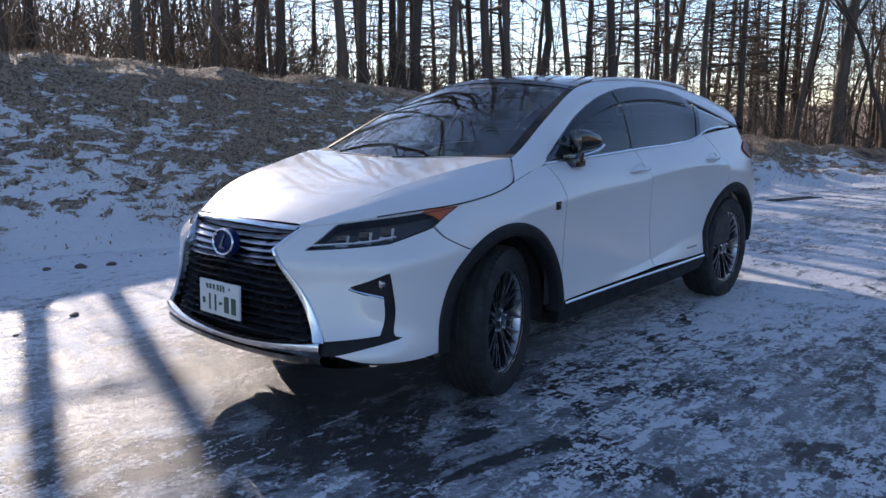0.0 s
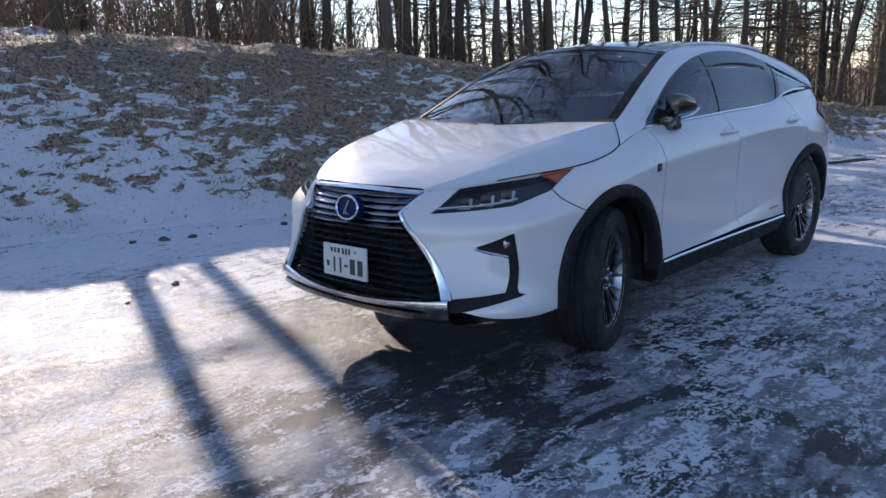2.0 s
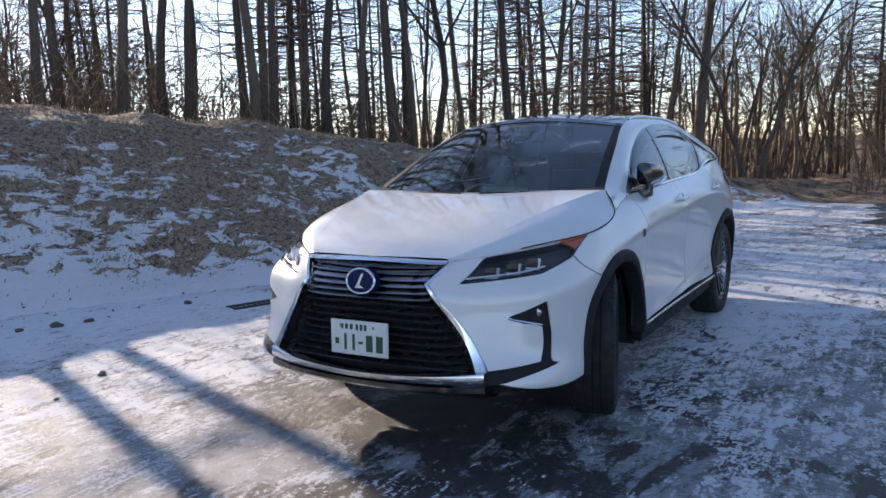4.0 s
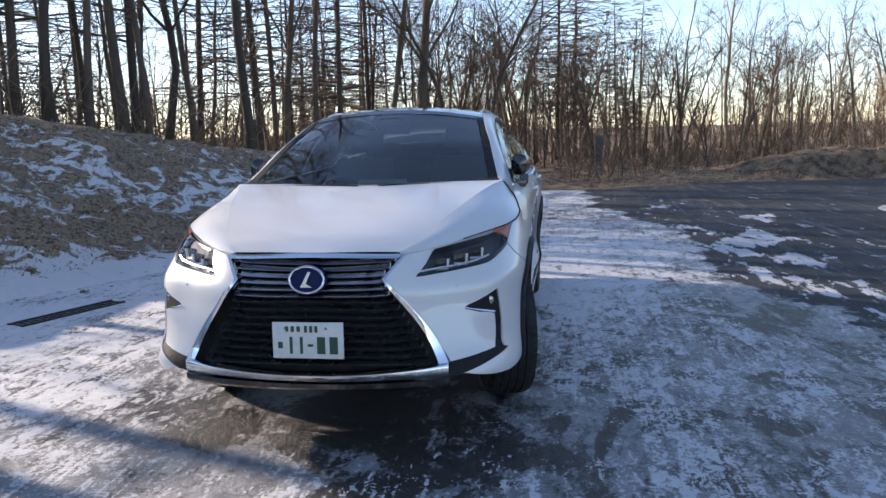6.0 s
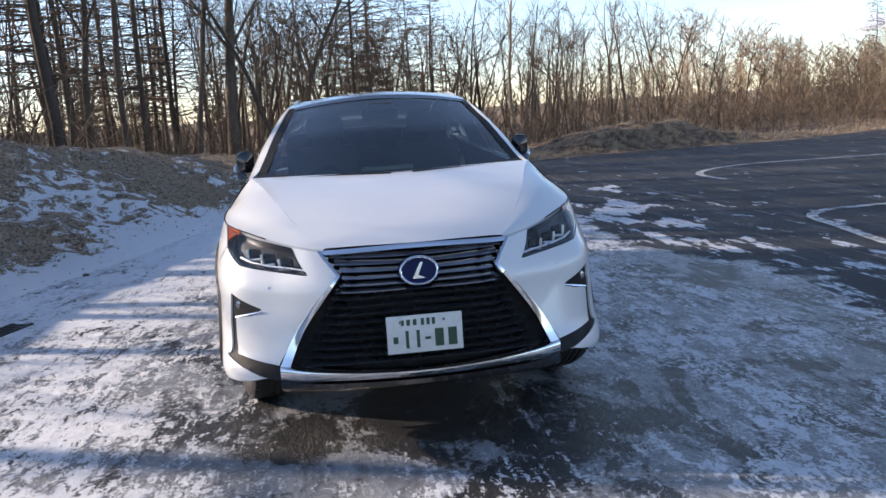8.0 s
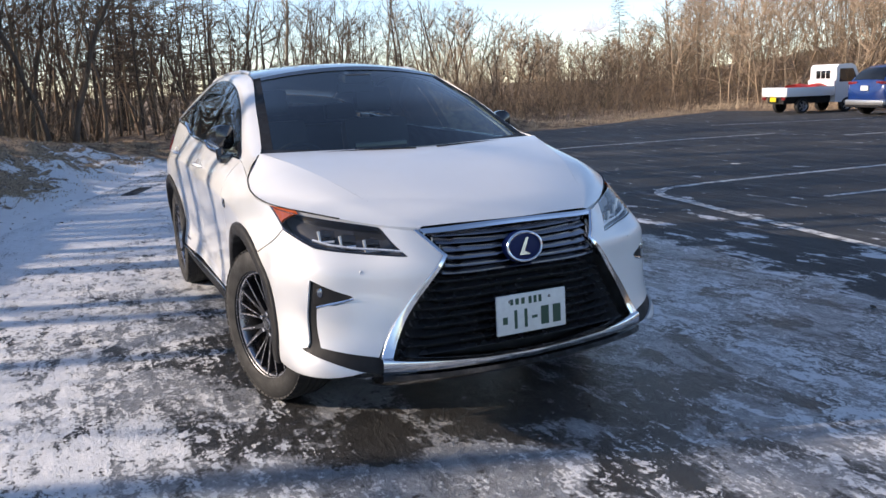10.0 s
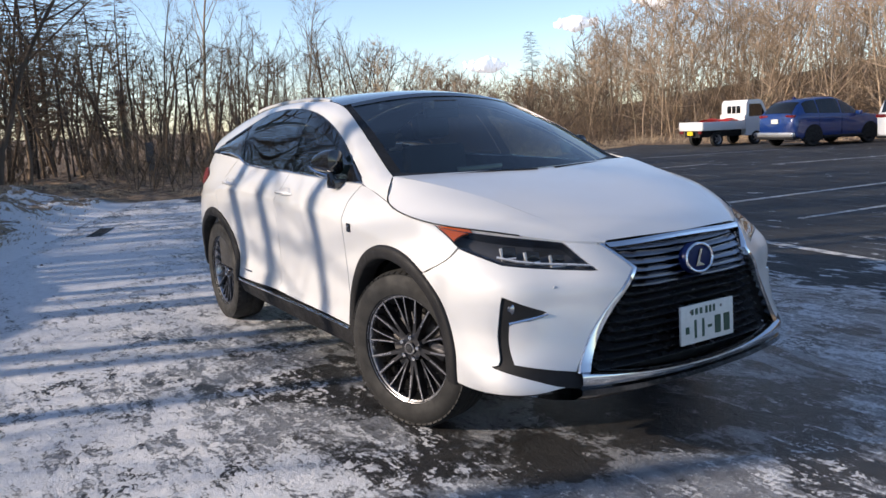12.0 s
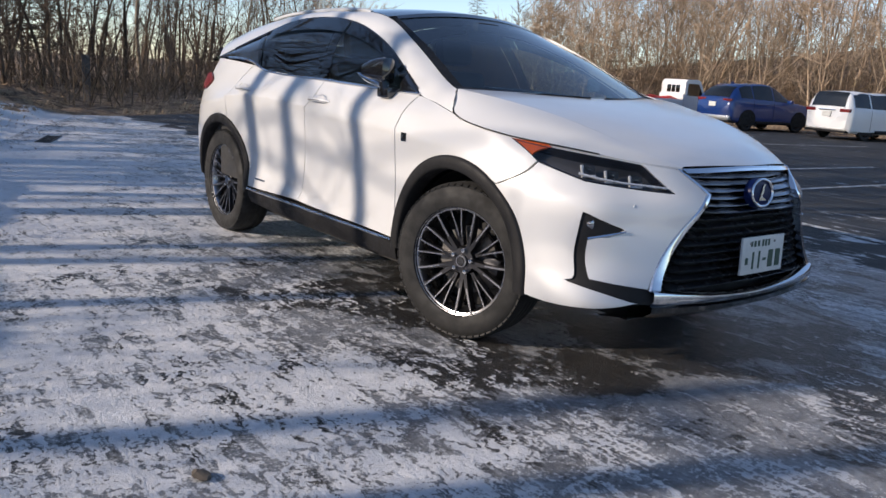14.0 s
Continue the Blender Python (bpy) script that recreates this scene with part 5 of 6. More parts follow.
    for y in (-0.40, 0.40):
        part("bench_headrest", Shape().box((-2.62, y - 0.13, 1.24), (-2.52, y + 0.13, 1.38), 0.04), LEATHER, bench)
    ring = Shape().tube([(0.02 * 0, 0.185 * math.cos(a), 0.185 * math.sin(a)) for a in np.linspace(0, 2 * math.pi, 33)], 0.016, 8, cap=False).moved(pose(-0.93, -0.38, 1.00, 0, -22, 0))
    wheel = part("steering_wheel", ring, CABIN, car)
    part("wheel_boss", Shape().box((-0.02, -0.17, -0.05), (0.03, 0.17, 0.04), 0.02).moved(pose(-0.93, -0.38, 1.00, 0, -22, 0)), CABIN, wheel)
    part("rear_view_mirror", Shape().box((-0.02, -0.12, -0.035), (0.02, 0.12, 0.035), 0.015).moved(pose(-0.98, 0, 1.50)), CABIN, car)
    part("sensor_box", Shape().box((-1.08, -0.09, 1.52), (-0.92, 0.09, 1.575), 0.02), CABIN, car)
    part("dash_screen", Shape().box((-0.60, -0.16, 1.10), (-0.575, 0.16, 1.185), 0.006), BLACK, car)
    # wheels; the front pair is steered to the left
    steer = 16.5
    for x, y, turn in ((0.0, -0.80, steer), (0.0, 0.80, 180 + steer), (-2.785, -0.815, 0), (-2.785, 0.815, 180)):
        build_wheel("wheel", car, Matrix.Translation((x, y, 0.380)) @ Matrix.Rotation(radians(turn), 4, "Z") @ Matrix.Rotation(radians(14 if y < 0 else 5), 4, "Y"), y > 0)
    return car


car = build_car()


# ---- woods ----
def bark_material(name, dark, lite, scale=9.0, stand=False):
    n = Nodes(name)
    v = n.coords((1, 1, 0.25), world_space=False)
    f = n.noise(v, scale, 6, 0.7)
    g = n.noise(n.coords(world_space=False), 0.9, 3)
    rnd = n.add("NewGeometry").outputs["Random Per Island"] if stand else n.add("ObjectInfo").outputs["Random"]
    col = n.mix(f, dark, lite)
    col = n.mix(n.math("MULTIPLY", n.ramp(g, 0.55, 0.75), 0.5), col, (0.13, 0.15, 0.08))
    hs = n.add("HueSaturation")
    n.put(hs.inputs["Value"], n.ramp(rnd, 0.0, 1.0, 0.45 if stand else 0.65, 1.3))
    n.link(col, hs.inputs["Color"])
    n.set(Base_Color=hs.outputs[0], Roughness=0.9)
    n.bump(f, 0.8, 0.02)
    return n.mat


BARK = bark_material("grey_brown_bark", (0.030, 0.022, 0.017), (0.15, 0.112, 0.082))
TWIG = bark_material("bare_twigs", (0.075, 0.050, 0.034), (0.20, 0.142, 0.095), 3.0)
# lit copies of bark and twigs: the sunshine is put into the colour
SUNLIT_BARK = bark_material("pale_bark", (0.24, 0.18, 0.125), (0.54, 0.43, 0.31))
SUNLIT_TWIG = bark_material("sunny_twigs", (0.29, 0.20, 0.12), (0.54, 0.395, 0.255), 3.0)

# twigs of the hillside, lightened for the sun that falls on them
SUNLIT_HILL_TWIG = bark_material("hillside_twigs", (0.27, 0.190, 0.125), (0.54, 0.410, 0.285), 3.0, True)
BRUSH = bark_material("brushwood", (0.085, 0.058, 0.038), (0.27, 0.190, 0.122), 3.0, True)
# twigs out of the sun: their shade is darkened into the colour
SHADED_TWIG = bark_material("thicket_twigs", (0.060, 0.040, 0.027), (0.19, 0.130, 0.084), 3.0, True)


def grow(rng, start, way, length, segs, bend, lift=0.0):
    """A wandering line from start."""
    pts = [np.array(start, float)]
    d = np.array(way, float)
    d /= np.linalg.norm(d)
    for _ in range(segs):
        d = d + rng.normal(0, bend, 3) + np.array([0, 0, lift])
        d /= np.linalg.norm(d)
        pts.append(pts[-1] + d * length / segs)
    return np.array(pts)


def side_way(rng, tan, spread):
    """A direction that leaves tan by about spread degrees."""
    a = rng.normal(0, 1, 3)
    a -= tan * np.dot(a, tan)
    a /= np.linalg.norm(a) + 1e-9
    s = radians(spread + rng.normal(0, 8))
    return tan * math.cos(s) + a * math.sin(s)


def broadleaf(seed, height=13.0, radius=0.15, fork=0.42, limbs=10, lean=0.0, twigs=5, wander=0.05, crown_lift=0.05, thin=0.0042):
    """Bare broadleaved tree: returns trunk-with-limbs and crown shapes."""
    rng = np.random.RandomState(seed)
    wood, crown = Shape(), Shape()
    trunk = grow(rng, (0, 0, -0.3), (lean, lean * 0.3, 1), height * 0.9, 14, wander, 0.03)
    k = np.linspace(0, 1, len(trunk))
    rad = radius * (1 - 0.86 * k) * (1 + 0.5 * np.exp(-k * 30))
    wood.tube(trunk, rad, 8)

    def spray(line, r, n, length, level):
        for _ in range(n):
            q = rng.uniform(0.25, 1.0)
            i = min(int(q * (len(line) - 1)), len(line) - 2)
            f = q * (len(line) - 1) - i
            p, tan = line[i] * (1 - f) + line[i + 1] * f, line[i + 1] - line[i]
            tan = tan / np.linalg.norm(tan)
            L = length * rng.uniform(0.55, 1.15) * (1.25 - 0.5 * q)
            b = grow(rng, p, side_way(rng, tan, 42), L, 3 if level else 1, 0.18, 0.05)
            rr = max(thin, r * rng.uniform(0.40, 0.6))
            crown.tube(b, np.linspace(rr, thin * 0.7, len(b)), 3, cap=False)
            if level:
                spray(b, rr, twigs, L * 0.55, level - 1)

    for j in range(limbs):
        q = fork + (1 - fork) * (j + rng.uniform(0, 0.8)) / limbs
        i = min(int(q * (len(trunk) - 1)), len(trunk) - 2)
        tan = trunk[i + 1] - trunk[i]
        tan /= np.linalg.norm(tan)
        a = j * 2.4 + rng.uniform(-0.5, 0.5)
        sp = radians(rng.uniform(30, 58))
        way = tan * math.cos(sp) + np.array([math.cos(a), math.sin(a), 0]) * math.sin(sp)
        L = height * rng.uniform(0.24, 0.36) * (1.35 - 0.8 * q)
        r0 = rad[i] * rng.uniform(0.38, 0.62)
        limb = grow(rng, trunk[i], way, L, 7, 0.11, crown_lift)
        wood.tube(limb, np.linspace(r0, 0.012, len(limb)), 4, cap=False)
        spray(limb, r0 * 0.55, 6, L * 0.42, 1)
    spray(trunk[8:], 0.03, 6, height * 0.12, 1)
    spray(trunk[1:9], 0.017, 22, 1.5, 0)
    spray(trunk[2:9], 0.020, 5, 1.6, 1)
    return wood, crown


def larch(seed, height=16.0, radius=0.10, dense=1.0):
    """Bare larch: one straight stem, whorls of thin drooping branches."""
    rng = np.random.RandomState(seed)
    wood, crown = Shape(), Shape()
    trunk = grow(rng, (0, 0, -0.3), (rng.normal(0, 0.02), rng.normal(0, 0.02), 1), height, 12, 0.012)
    k = np.linspace(0, 1, len(trunk))
    wood.tube(trunk, radius * (1 - 0.93 * k) * (1 + 0.4 * np.exp(-k * 30)), 8)
    n = int(height * 7.5 * dense)
    for j in range(n):
        q = 0.16 + 0.83 * (j + rng.uniform(0, 1)) / n
        i = min(int(q * 12), 11)
        f = q * 12 - i
        p = trunk[i] * (1 - f) + trunk[i + 1] * f
        a = rng.uniform(0, 2 * math.pi)
        L = (0.5 + (1.5 + 0.9 * dense) * (1 - q) ** 0.7) * rng.uniform(0.5, 1.1)
        b = grow(rng, p, (math.cos(a), math.sin(a), rng.uniform(-0.10, 0.18)), L, 3, 0.07, -0.01)
        crown.tube(b, np.linspace(0.030 * dense * (1.2 - q), 0.009 * dense, 4), 3, cap=False)
        for _ in range(int(5 * dense)):
            m = rng.randint(1, 4)
            w = np.array([math.cos(a + rng.uniform(-1, 1)), math.sin(a + rng.uniform(-1, 1)), rng.uniform(-0.5, 0.1)])
            t = grow(rng, b[m], w, rng.uniform(0.2, 0.6), 1, 0.12)
            crown.tube(t, [0.010 * dense, 0.005 * dense], 3, cap=False)
    return wood, crown


def tree_kind(name, shapes, label, bark, twig):
    wood, crown = shapes
    t = thing(name, label, "tree", at=Matrix.Translation((0, 0, -400)))
    part("trunk", wood, bark, t, sharp=0, outward=False)
    part("crown", crown, twig, t, sharp=0, outward=False)
    return t


rng = np.random.RandomState(5)
TALL = [tree_kind("tree", broadleaf(s, h, r, f, l, le, tw), "tall bare broadleaved tree with grey-brown bark in winter", BARK, TWIG) for s, h, r, f, l, le, tw in
        ((1, 15, 0.092, 0.48, 9, 0.0, 4), (2, 16, 0.098, 0.55, 8, 0.03, 4), (3, 14, 0.080, 0.42, 10, -0.04, 4), (4, 15.5, 0.094, 0.36, 10, 0.05, 4))]
FORKED = [tree_kind("tree", broadleaf(s, 13, 0.110, 0.26, 11, le, 6, 0.08), "bare forked tree with spreading limbs in winter", BARK, TWIG) for s, le in ((11, 0.05), (12, -0.08))]
LEANING = [tree_kind("tree", broadleaf(21, 15, 0.115, 0.5, 9, 0.17, 4), "thick leaning bare tree on the bank", BARK, TWIG)]
CURVED = [tree_kind("tree", broadleaf(s, 12, 0.085, 0.30, 10, 0.05, 6, 0.10), "bare tree with a crooked curving trunk", BARK, TWIG) for s in (31, 32)]
LARCH = [tree_kind("larch", larch(s, h), "tall bare larch with thin drooping branches", BARK, TWIG) for s, h in ((41, 17), (42, 15), (43, 16))]
SUNNY = [tree_kind("tree", broadleaf(s, h, 0.10, 0.26, 14, le, 9, 0.06, 0.07, 0.0070), "bare tree with fine twigs, coloured tan as if sunlit", SUNLIT_BARK, SUNLIT_TWIG) for s, h, le in ((51, 11, 0.0), (52, 12, 0.08), (53, 10, -0.06), (54, 9, 0.1))]
PALE_TREE = [tree_kind("tree", broadleaf(72, 14, 0.13, 0.34, 12, 0.03, 6, 0.06, 0.02, 0.008), "tall bare tree with a trunk coloured pale as if sunlit", SUNLIT_BARK, TWIG)]
MOSSY = [tree_kind("tree", broadleaf(75, 15, 0.19, 0.24, 10, 0.02, 5, 0.05, 0.02, 0.006), "thick old bare tree with upright limbs", BARK, TWIG)]
LARCH_FINE = [tree_kind("larch", larch(s, h, 0.13, 1.6), "tall bare larch with dense level branches", BARK, TWIG) for s, h in ((46, 16), (47, 15))]
KINDS = dict(h=LARCH_FINE, p=PALE_TREE, m=MOSSY, b=TALL, f=FORKED, n=LEANING, c=CURVED, l=LARCH, s=SUNNY)
used = set()


def plant(kind, x, y, size=1.0, turn=None, group="trees on the bank", tall=False):
    kinds = KINDS[kind]
    src = kinds[rng.randint(len(kinds))]
    turn = rng.uniform(0, 360) if turn is None else turn
    if in_sun(x, y) and y < -19:
        size = min(size, 0.5)
    if not tall:
        size = min(size, (skyline(x, y) - float(land(x, y))) * rng.uniform(0.8, 1.08) / dict(s=11.0, c=12.0).get(kind, 15.0))
    if size < 0.24:
        return None
    m = pose(x, y, float(land(x, y)), 0, 0, turn) @ Matrix.Diagonal((size, size, size * rng.uniform(0.94, 1.08), 1))
    if src.name not in used:
        used.add(src.name)
        src.matrix_basis = m
        ob = src
    else:
        ob = copy_thing(src, m)
    tagged(ob, group=group)
    PLANTED.append((x, y))
    return ob


PLANTED = []


def skyline(x, y):
    """Height that the tops reach: low over the dip behind the lot, rising to both sides."""
    az = math.degrees(math.atan2(y + 3.0, x - 3.0)) % 360
    el = np.interp(az, [100, 116, 127, 131, 135, 138, 141, 146, 150, 156, 166, 176, 184, 190], [22, 17, 13, 10, 7.2, 4.8, 3.0, 3.2, 5.4, 6.6, 6.8, 8.4, 14, 80])
    return 1.3 + math.hypot(x - 3.0, y + 3.0) * math.tan(radians(el))


def in_sun(x, y):
    """Inside the gap in the woods through which the sun reaches the car."""
    c = 0.943 * x - 0.334 * y
    return -4.5 < c < 6.0 and y < -6


# trees that stand out along the crest of the bank
for kind, places in dict(b=[(-1.9, -10.5), (-4.1, -10.2), (-5.1, -9.5), (-6.4, -9.3), (-7.0, -10.7), (-7.1, -8.3), (-7.8, -8.5), (-8.7, -7.9), (-9.4, -7.5), (-10.8, -7.2), (-14.5, -7.9), (-17.5, -5.7), (-21.0, -4.4), (-8.7, -10.1), (-12.5, -9.6)],
                         f=[(-8.8, -9.6), (-17.3, -6.4), (-12.5, -7.6)], n=[(-10.5, -7.5), (-13.1, -5.9)], m=[(-21.3, -3.4)], c=[(-21.4, -2.1), (-20.6, -1.5), (-32.0, -1.3), (-31.6, -0.5)],
                         l=[(-3.4, -13.1), (-5.8, -12.2), (-9.6, -9.2), (-11.8, -8.0), (-16.6, -8.8), (-18.8, -7.4), (-20.3, -5.8), (-10.2, -10.1)]).items():
    for x, y in places:
        plant(kind, x, y, 1.0, turn=200 if kind == "n" else None, tall=True)
# single trees that rise over the thicket beyond the dip
for kind, x, y, size in (("h", -38.4, 0.9, 0.95), ("h", -39.6, 1.9, 1.0), ("h", -38.3, 4.0, 0.62), ("h", -39.0, 5.3, 0.66), ("b", -39.7, 7.3, 0.72), ("p", -41.6, 10.3, 0.92), ("b", -45.1, 10.6, 0.6), ("p", -38.3, 14.7, 0.74),
                         ("s", -38.7, 16.3, 0.62), ("s", -37.2, 19.2, 0.62), ("c", -40.0, 13.0, 0.62), ("s", -41.5, 20.6, 0.55), ("h", -40.3, 32.4, 0.42), ("b", -33.8, 3.2, 0.5), ("c", -35.5, 7.6, 0.5), ("b", -34.0, 9.4, 0.48)):
    plant(kind, x, y, size, group="single trees beyond the lot", tall=True)


def scatter(count, box, kinds, gap, size, keep, group):
    """Plants at random inside box where keep(x, y) holds, at least gap apart."""
    made = tries = 0
    while made < count and tries < count * 40:
        tries += 1
        x, y = rng.uniform(box[0], box[1]), rng.uniform(box[2], box[3])
        if in_sun(x, y) and (made + tries) % 13 > (0 if y > -19 else 4):
            continue
        if not keep(x, y) or any((x - a) ** 2 + (y - b) ** 2 < gap * gap for a, b in PLANTED):
            continue
        plant(kinds[rng.randint(len(kinds))], x, y, rng.uniform(*size), group=group)
        made += 1


def on_bank(lo, hi):
    def keep(x, y):
        w, d = bank_coords(x, y)
        return lo < d < hi
    return keep


scatter(22, (-22, 10, -24, -4), "bbll", 1.9, (0.75, 1.05), on_bank(6.0, 16), "trees on the bank")
scatter(40, (-46, 10, -42, 0), "bllbl", 1.9, (0.7, 1.05), on_bank(12, 40), "trees on the bank")
scatter(26, (-34, 4, -34, -3), "l", 1.3, (0.65, 1.0), on_bank(6.5, 30), "larches on the bank")
scatter(40, (-48, -22, -9, 6), "llbcl", 1.5, (0.6, 0.85), lambda x, y: bank_coords(x, y)[1] > 2 or x < -24, "trees behind the bank")
# far side of the lot: thin-twigged wood, with sunlight put into its bark colour
beyond = lambda lo, hi: (lambda x, y: lo < max(float(lot_edge(y)) - x, hill(x, y)) < hi and y > 3)
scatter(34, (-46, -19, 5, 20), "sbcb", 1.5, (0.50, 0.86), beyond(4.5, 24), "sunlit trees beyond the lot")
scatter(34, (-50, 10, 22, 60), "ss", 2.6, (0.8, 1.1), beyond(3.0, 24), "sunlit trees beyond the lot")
# unseen trees added behind the camera, only to show in reflections
scatter(8, (16, 34, -20, 30), "bs", 3.0, (0.8, 1.0), lambda x, y: True, "trees across the drive")


# ---- far woods and brush, past counting ----
def far_wood():
    s = Shape()
    r = np.random.RandomState(77)
    for k in range(640):
        a, d = radians(r.uniform(136, 262)), r.uniform(60, 115)
        x, y = 2 + d * math.cos(a), d * math.sin(a)
        z = float(land(x, y)) - 0.5
        low = radians(136) < a < radians(192)
        h = r.uniform(3.5, 6.5) if low else r.uniform(7, 11.5)
        h = max(1.5, min(h, (skyline(x, y) - z) * r.uniform(0.85, 1.05)))
        top = np.array([x + r.normal(0, 0.7), y + r.normal(0, 0.7), z + h])
        base = np.array([x, y, z])
        s.tube([base, base * 0.5 + top * 0.5 + r.normal(0, 0.3, 3), top], [0.085, 0.05, 0.012], 4, cap=False)
        for _ in range(26):
            q = r.uniform(0.12, 0.97)
            p = base * (1 - q) + top * q
            b = r.uniform(0, 2 * math.pi)
            L = h * r.uniform(0.10, 0.30) * (1.2 - 0.5 * q)
            e = p + np.array([math.cos(b) * L * 0.75, math.sin(b) * L * 0.75, L * r.uniform(0.4, 0.9)])
            s.tube([p, e], [0.032, 0.012], 3, cap=False)
    ob = new("far_wood", s.mesh("far_wood", SHADED_TWIG, 0))
    return tagged(ob, "distant bare winter woodland beyond the lot", "woodland", kind="stuff")



def thin_tree(s, r, base, h, thick, limbs=10, clear=0.30):
    """One slender bare tree added to a stand: a clear stem under a fine upright crown."""
    stem = grow(r, base, (r.normal(0, 0.10), r.normal(0, 0.10), 1), h, 5, 0.09, 0.03)
    s.tube(stem, np.linspace(thick, 0.010, 6), 4, cap=False)
    for k in range(limbs):
        q = clear + (0.97 - clear) * r.rand() ** 0.85
        i = min(int(q * 5), 4)
        p = stem[i] + (stem[i + 1] - stem[i]) * (q * 5 - i)
        b = r.uniform(0, 2 * math.pi)
        L = h * r.uniform(0.14, 0.34) * (1.3 - 0.75 * q)
        limb = grow(r, p, (math.cos(b), math.sin(b), r.uniform(0.2, 1.2)), L, 2, 0.20, 0.08)
        s.tube(limb, [0.020, 0.014, 0.007], 3, cap=False)
        for _ in range(8):
            f = r.uniform(0.3, 2.0)
            j = min(int(f), 1)
            o = limb[j] + (limb[j + 1] - limb[j]) * (f - j)
            w = (limb[j + 1] - limb[j]) / (L / 2) * 0.9 + r.normal(0, 0.55, 3) + [0, 0, 0.25]
            s.tube([o, o + w * L * r.uniform(0.20, 0.45)], [0.010, 0.004], 3, cap=False)


def back_wood():
    """Close-grown brown wood behind the bank and past the dip, coloured darker for shade."""
    s = Shape()
    r = np.random.RandomState(83)
    made = 0
    while made < 450:
        a, d = radians(146 + 118 * r.rand() ** 0.75), r.uniform(24, 62)
        x, y = 3 + d * math.cos(a), -1 + d * math.sin(a)
        if bank_coords(x, y)[1] < 9 and lot_edge(y) - x < 4 or y > 0 and lot_edge(y) - x < 9 or radians(186) < a < radians(228) and r.rand() < 0.75:
            continue
        made += 1
        z = float(land(x, y)) - 0.3
        h = max(2.0, min(r.uniform(5.5, 11.0), (skyline(x, y) - z) * r.uniform(0.8, 1.06)))
        if in_sun(x, y):
            h *= 0.55
        thin_tree(s, r, np.array([x, y, z]), h, r.uniform(0.05, 0.11))
    ob = new("back_wood", s.mesh("back_wood", SHADED_TWIG, 0))
    return tagged(ob, "close-grown bare brown wood behind the bank", "woodland", kind="stuff")


def hill_wood():
    """Thick stand of thin trees on the sunny hillside, coloured pale for the sunlight."""
    s = Shape()
    r = np.random.RandomState(81)
    made = 0
    while made < 690:
        x, y = r.uniform(-52, 16), r.uniform(24, 66)
        e = hill(x, y)
        if not 0.8 < e < 30 or (e > 14 and r.rand() < 0.4):
            continue
        made += 1
        z = float(land(x, y)) - 0.3
        h = r.uniform(6.0, 10.5) * (0.75 if e < 4 else 1.0) 
        h = max(2.0, min(h, (skyline(x, y) - z) * r.uniform(0.8, 1.06)))
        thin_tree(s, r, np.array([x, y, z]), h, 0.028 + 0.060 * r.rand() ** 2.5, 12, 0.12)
    ob = new("hill_wood", s.mesh("hill_wood", SUNLIT_HILL_TWIG, 0))
    return tagged(ob, "dense bare woodland on the hillside, coloured tan as if sunlit", "woodland", kind="stuff")


def brush():
    """Saplings and dead stalks under the trees."""
    s, r = Shape(), np.random.RandomState(78)
    made = 0
    while made < 6200:
        if made % 2:
            x, y = r.uniform(-44, -12), r.uniform(1, 48)
            e = max(float(lot_edge(y)) - x, hill(x, y))
            if not 2.2 < e < 14:
                continue
        else:
            x, y = r.uniform(-32, 4), r.uniform(-26, 2)
            w, d = bank_coords(x, y)
            if d < 5.2 or d > 20 or r.rand() < 0.35:
                continue
        z = float(land(x, y))
        h = r.uniform(0.5, 2.9) * (1.35 if made % 2 and hill(x, y) > -1 else 0.8)
        t = np.array([r.normal(0, 0.45), r.normal(0, 0.45), 1.0])
        p = np.array([x, y, z - 0.05])
        m = p + t * h * 0.55
        e = m + (t * [1.4, 1.4, 0.8] + r.normal(0, 0.35, 3) * [1, 1, 0.2]) * h * 0.45
        s.tube([p, m, e], [0.013, 0.010, 0.005], 3, cap=False)
        for _ in range(3):
            o = p + (m - p) * r.uniform(0.4, 1.0)
            s.tube([o, o + (t * 0.6 + r.normal(0, 0.75, 3) * [1, 1, 0.5]) * h * 0.34], [0.006, 0.0025], 3, cap=False)
        made += 1
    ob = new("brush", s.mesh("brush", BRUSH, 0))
    return tagged(ob, "thin leafless saplings and dead stalks", "brush", kind="stuff")


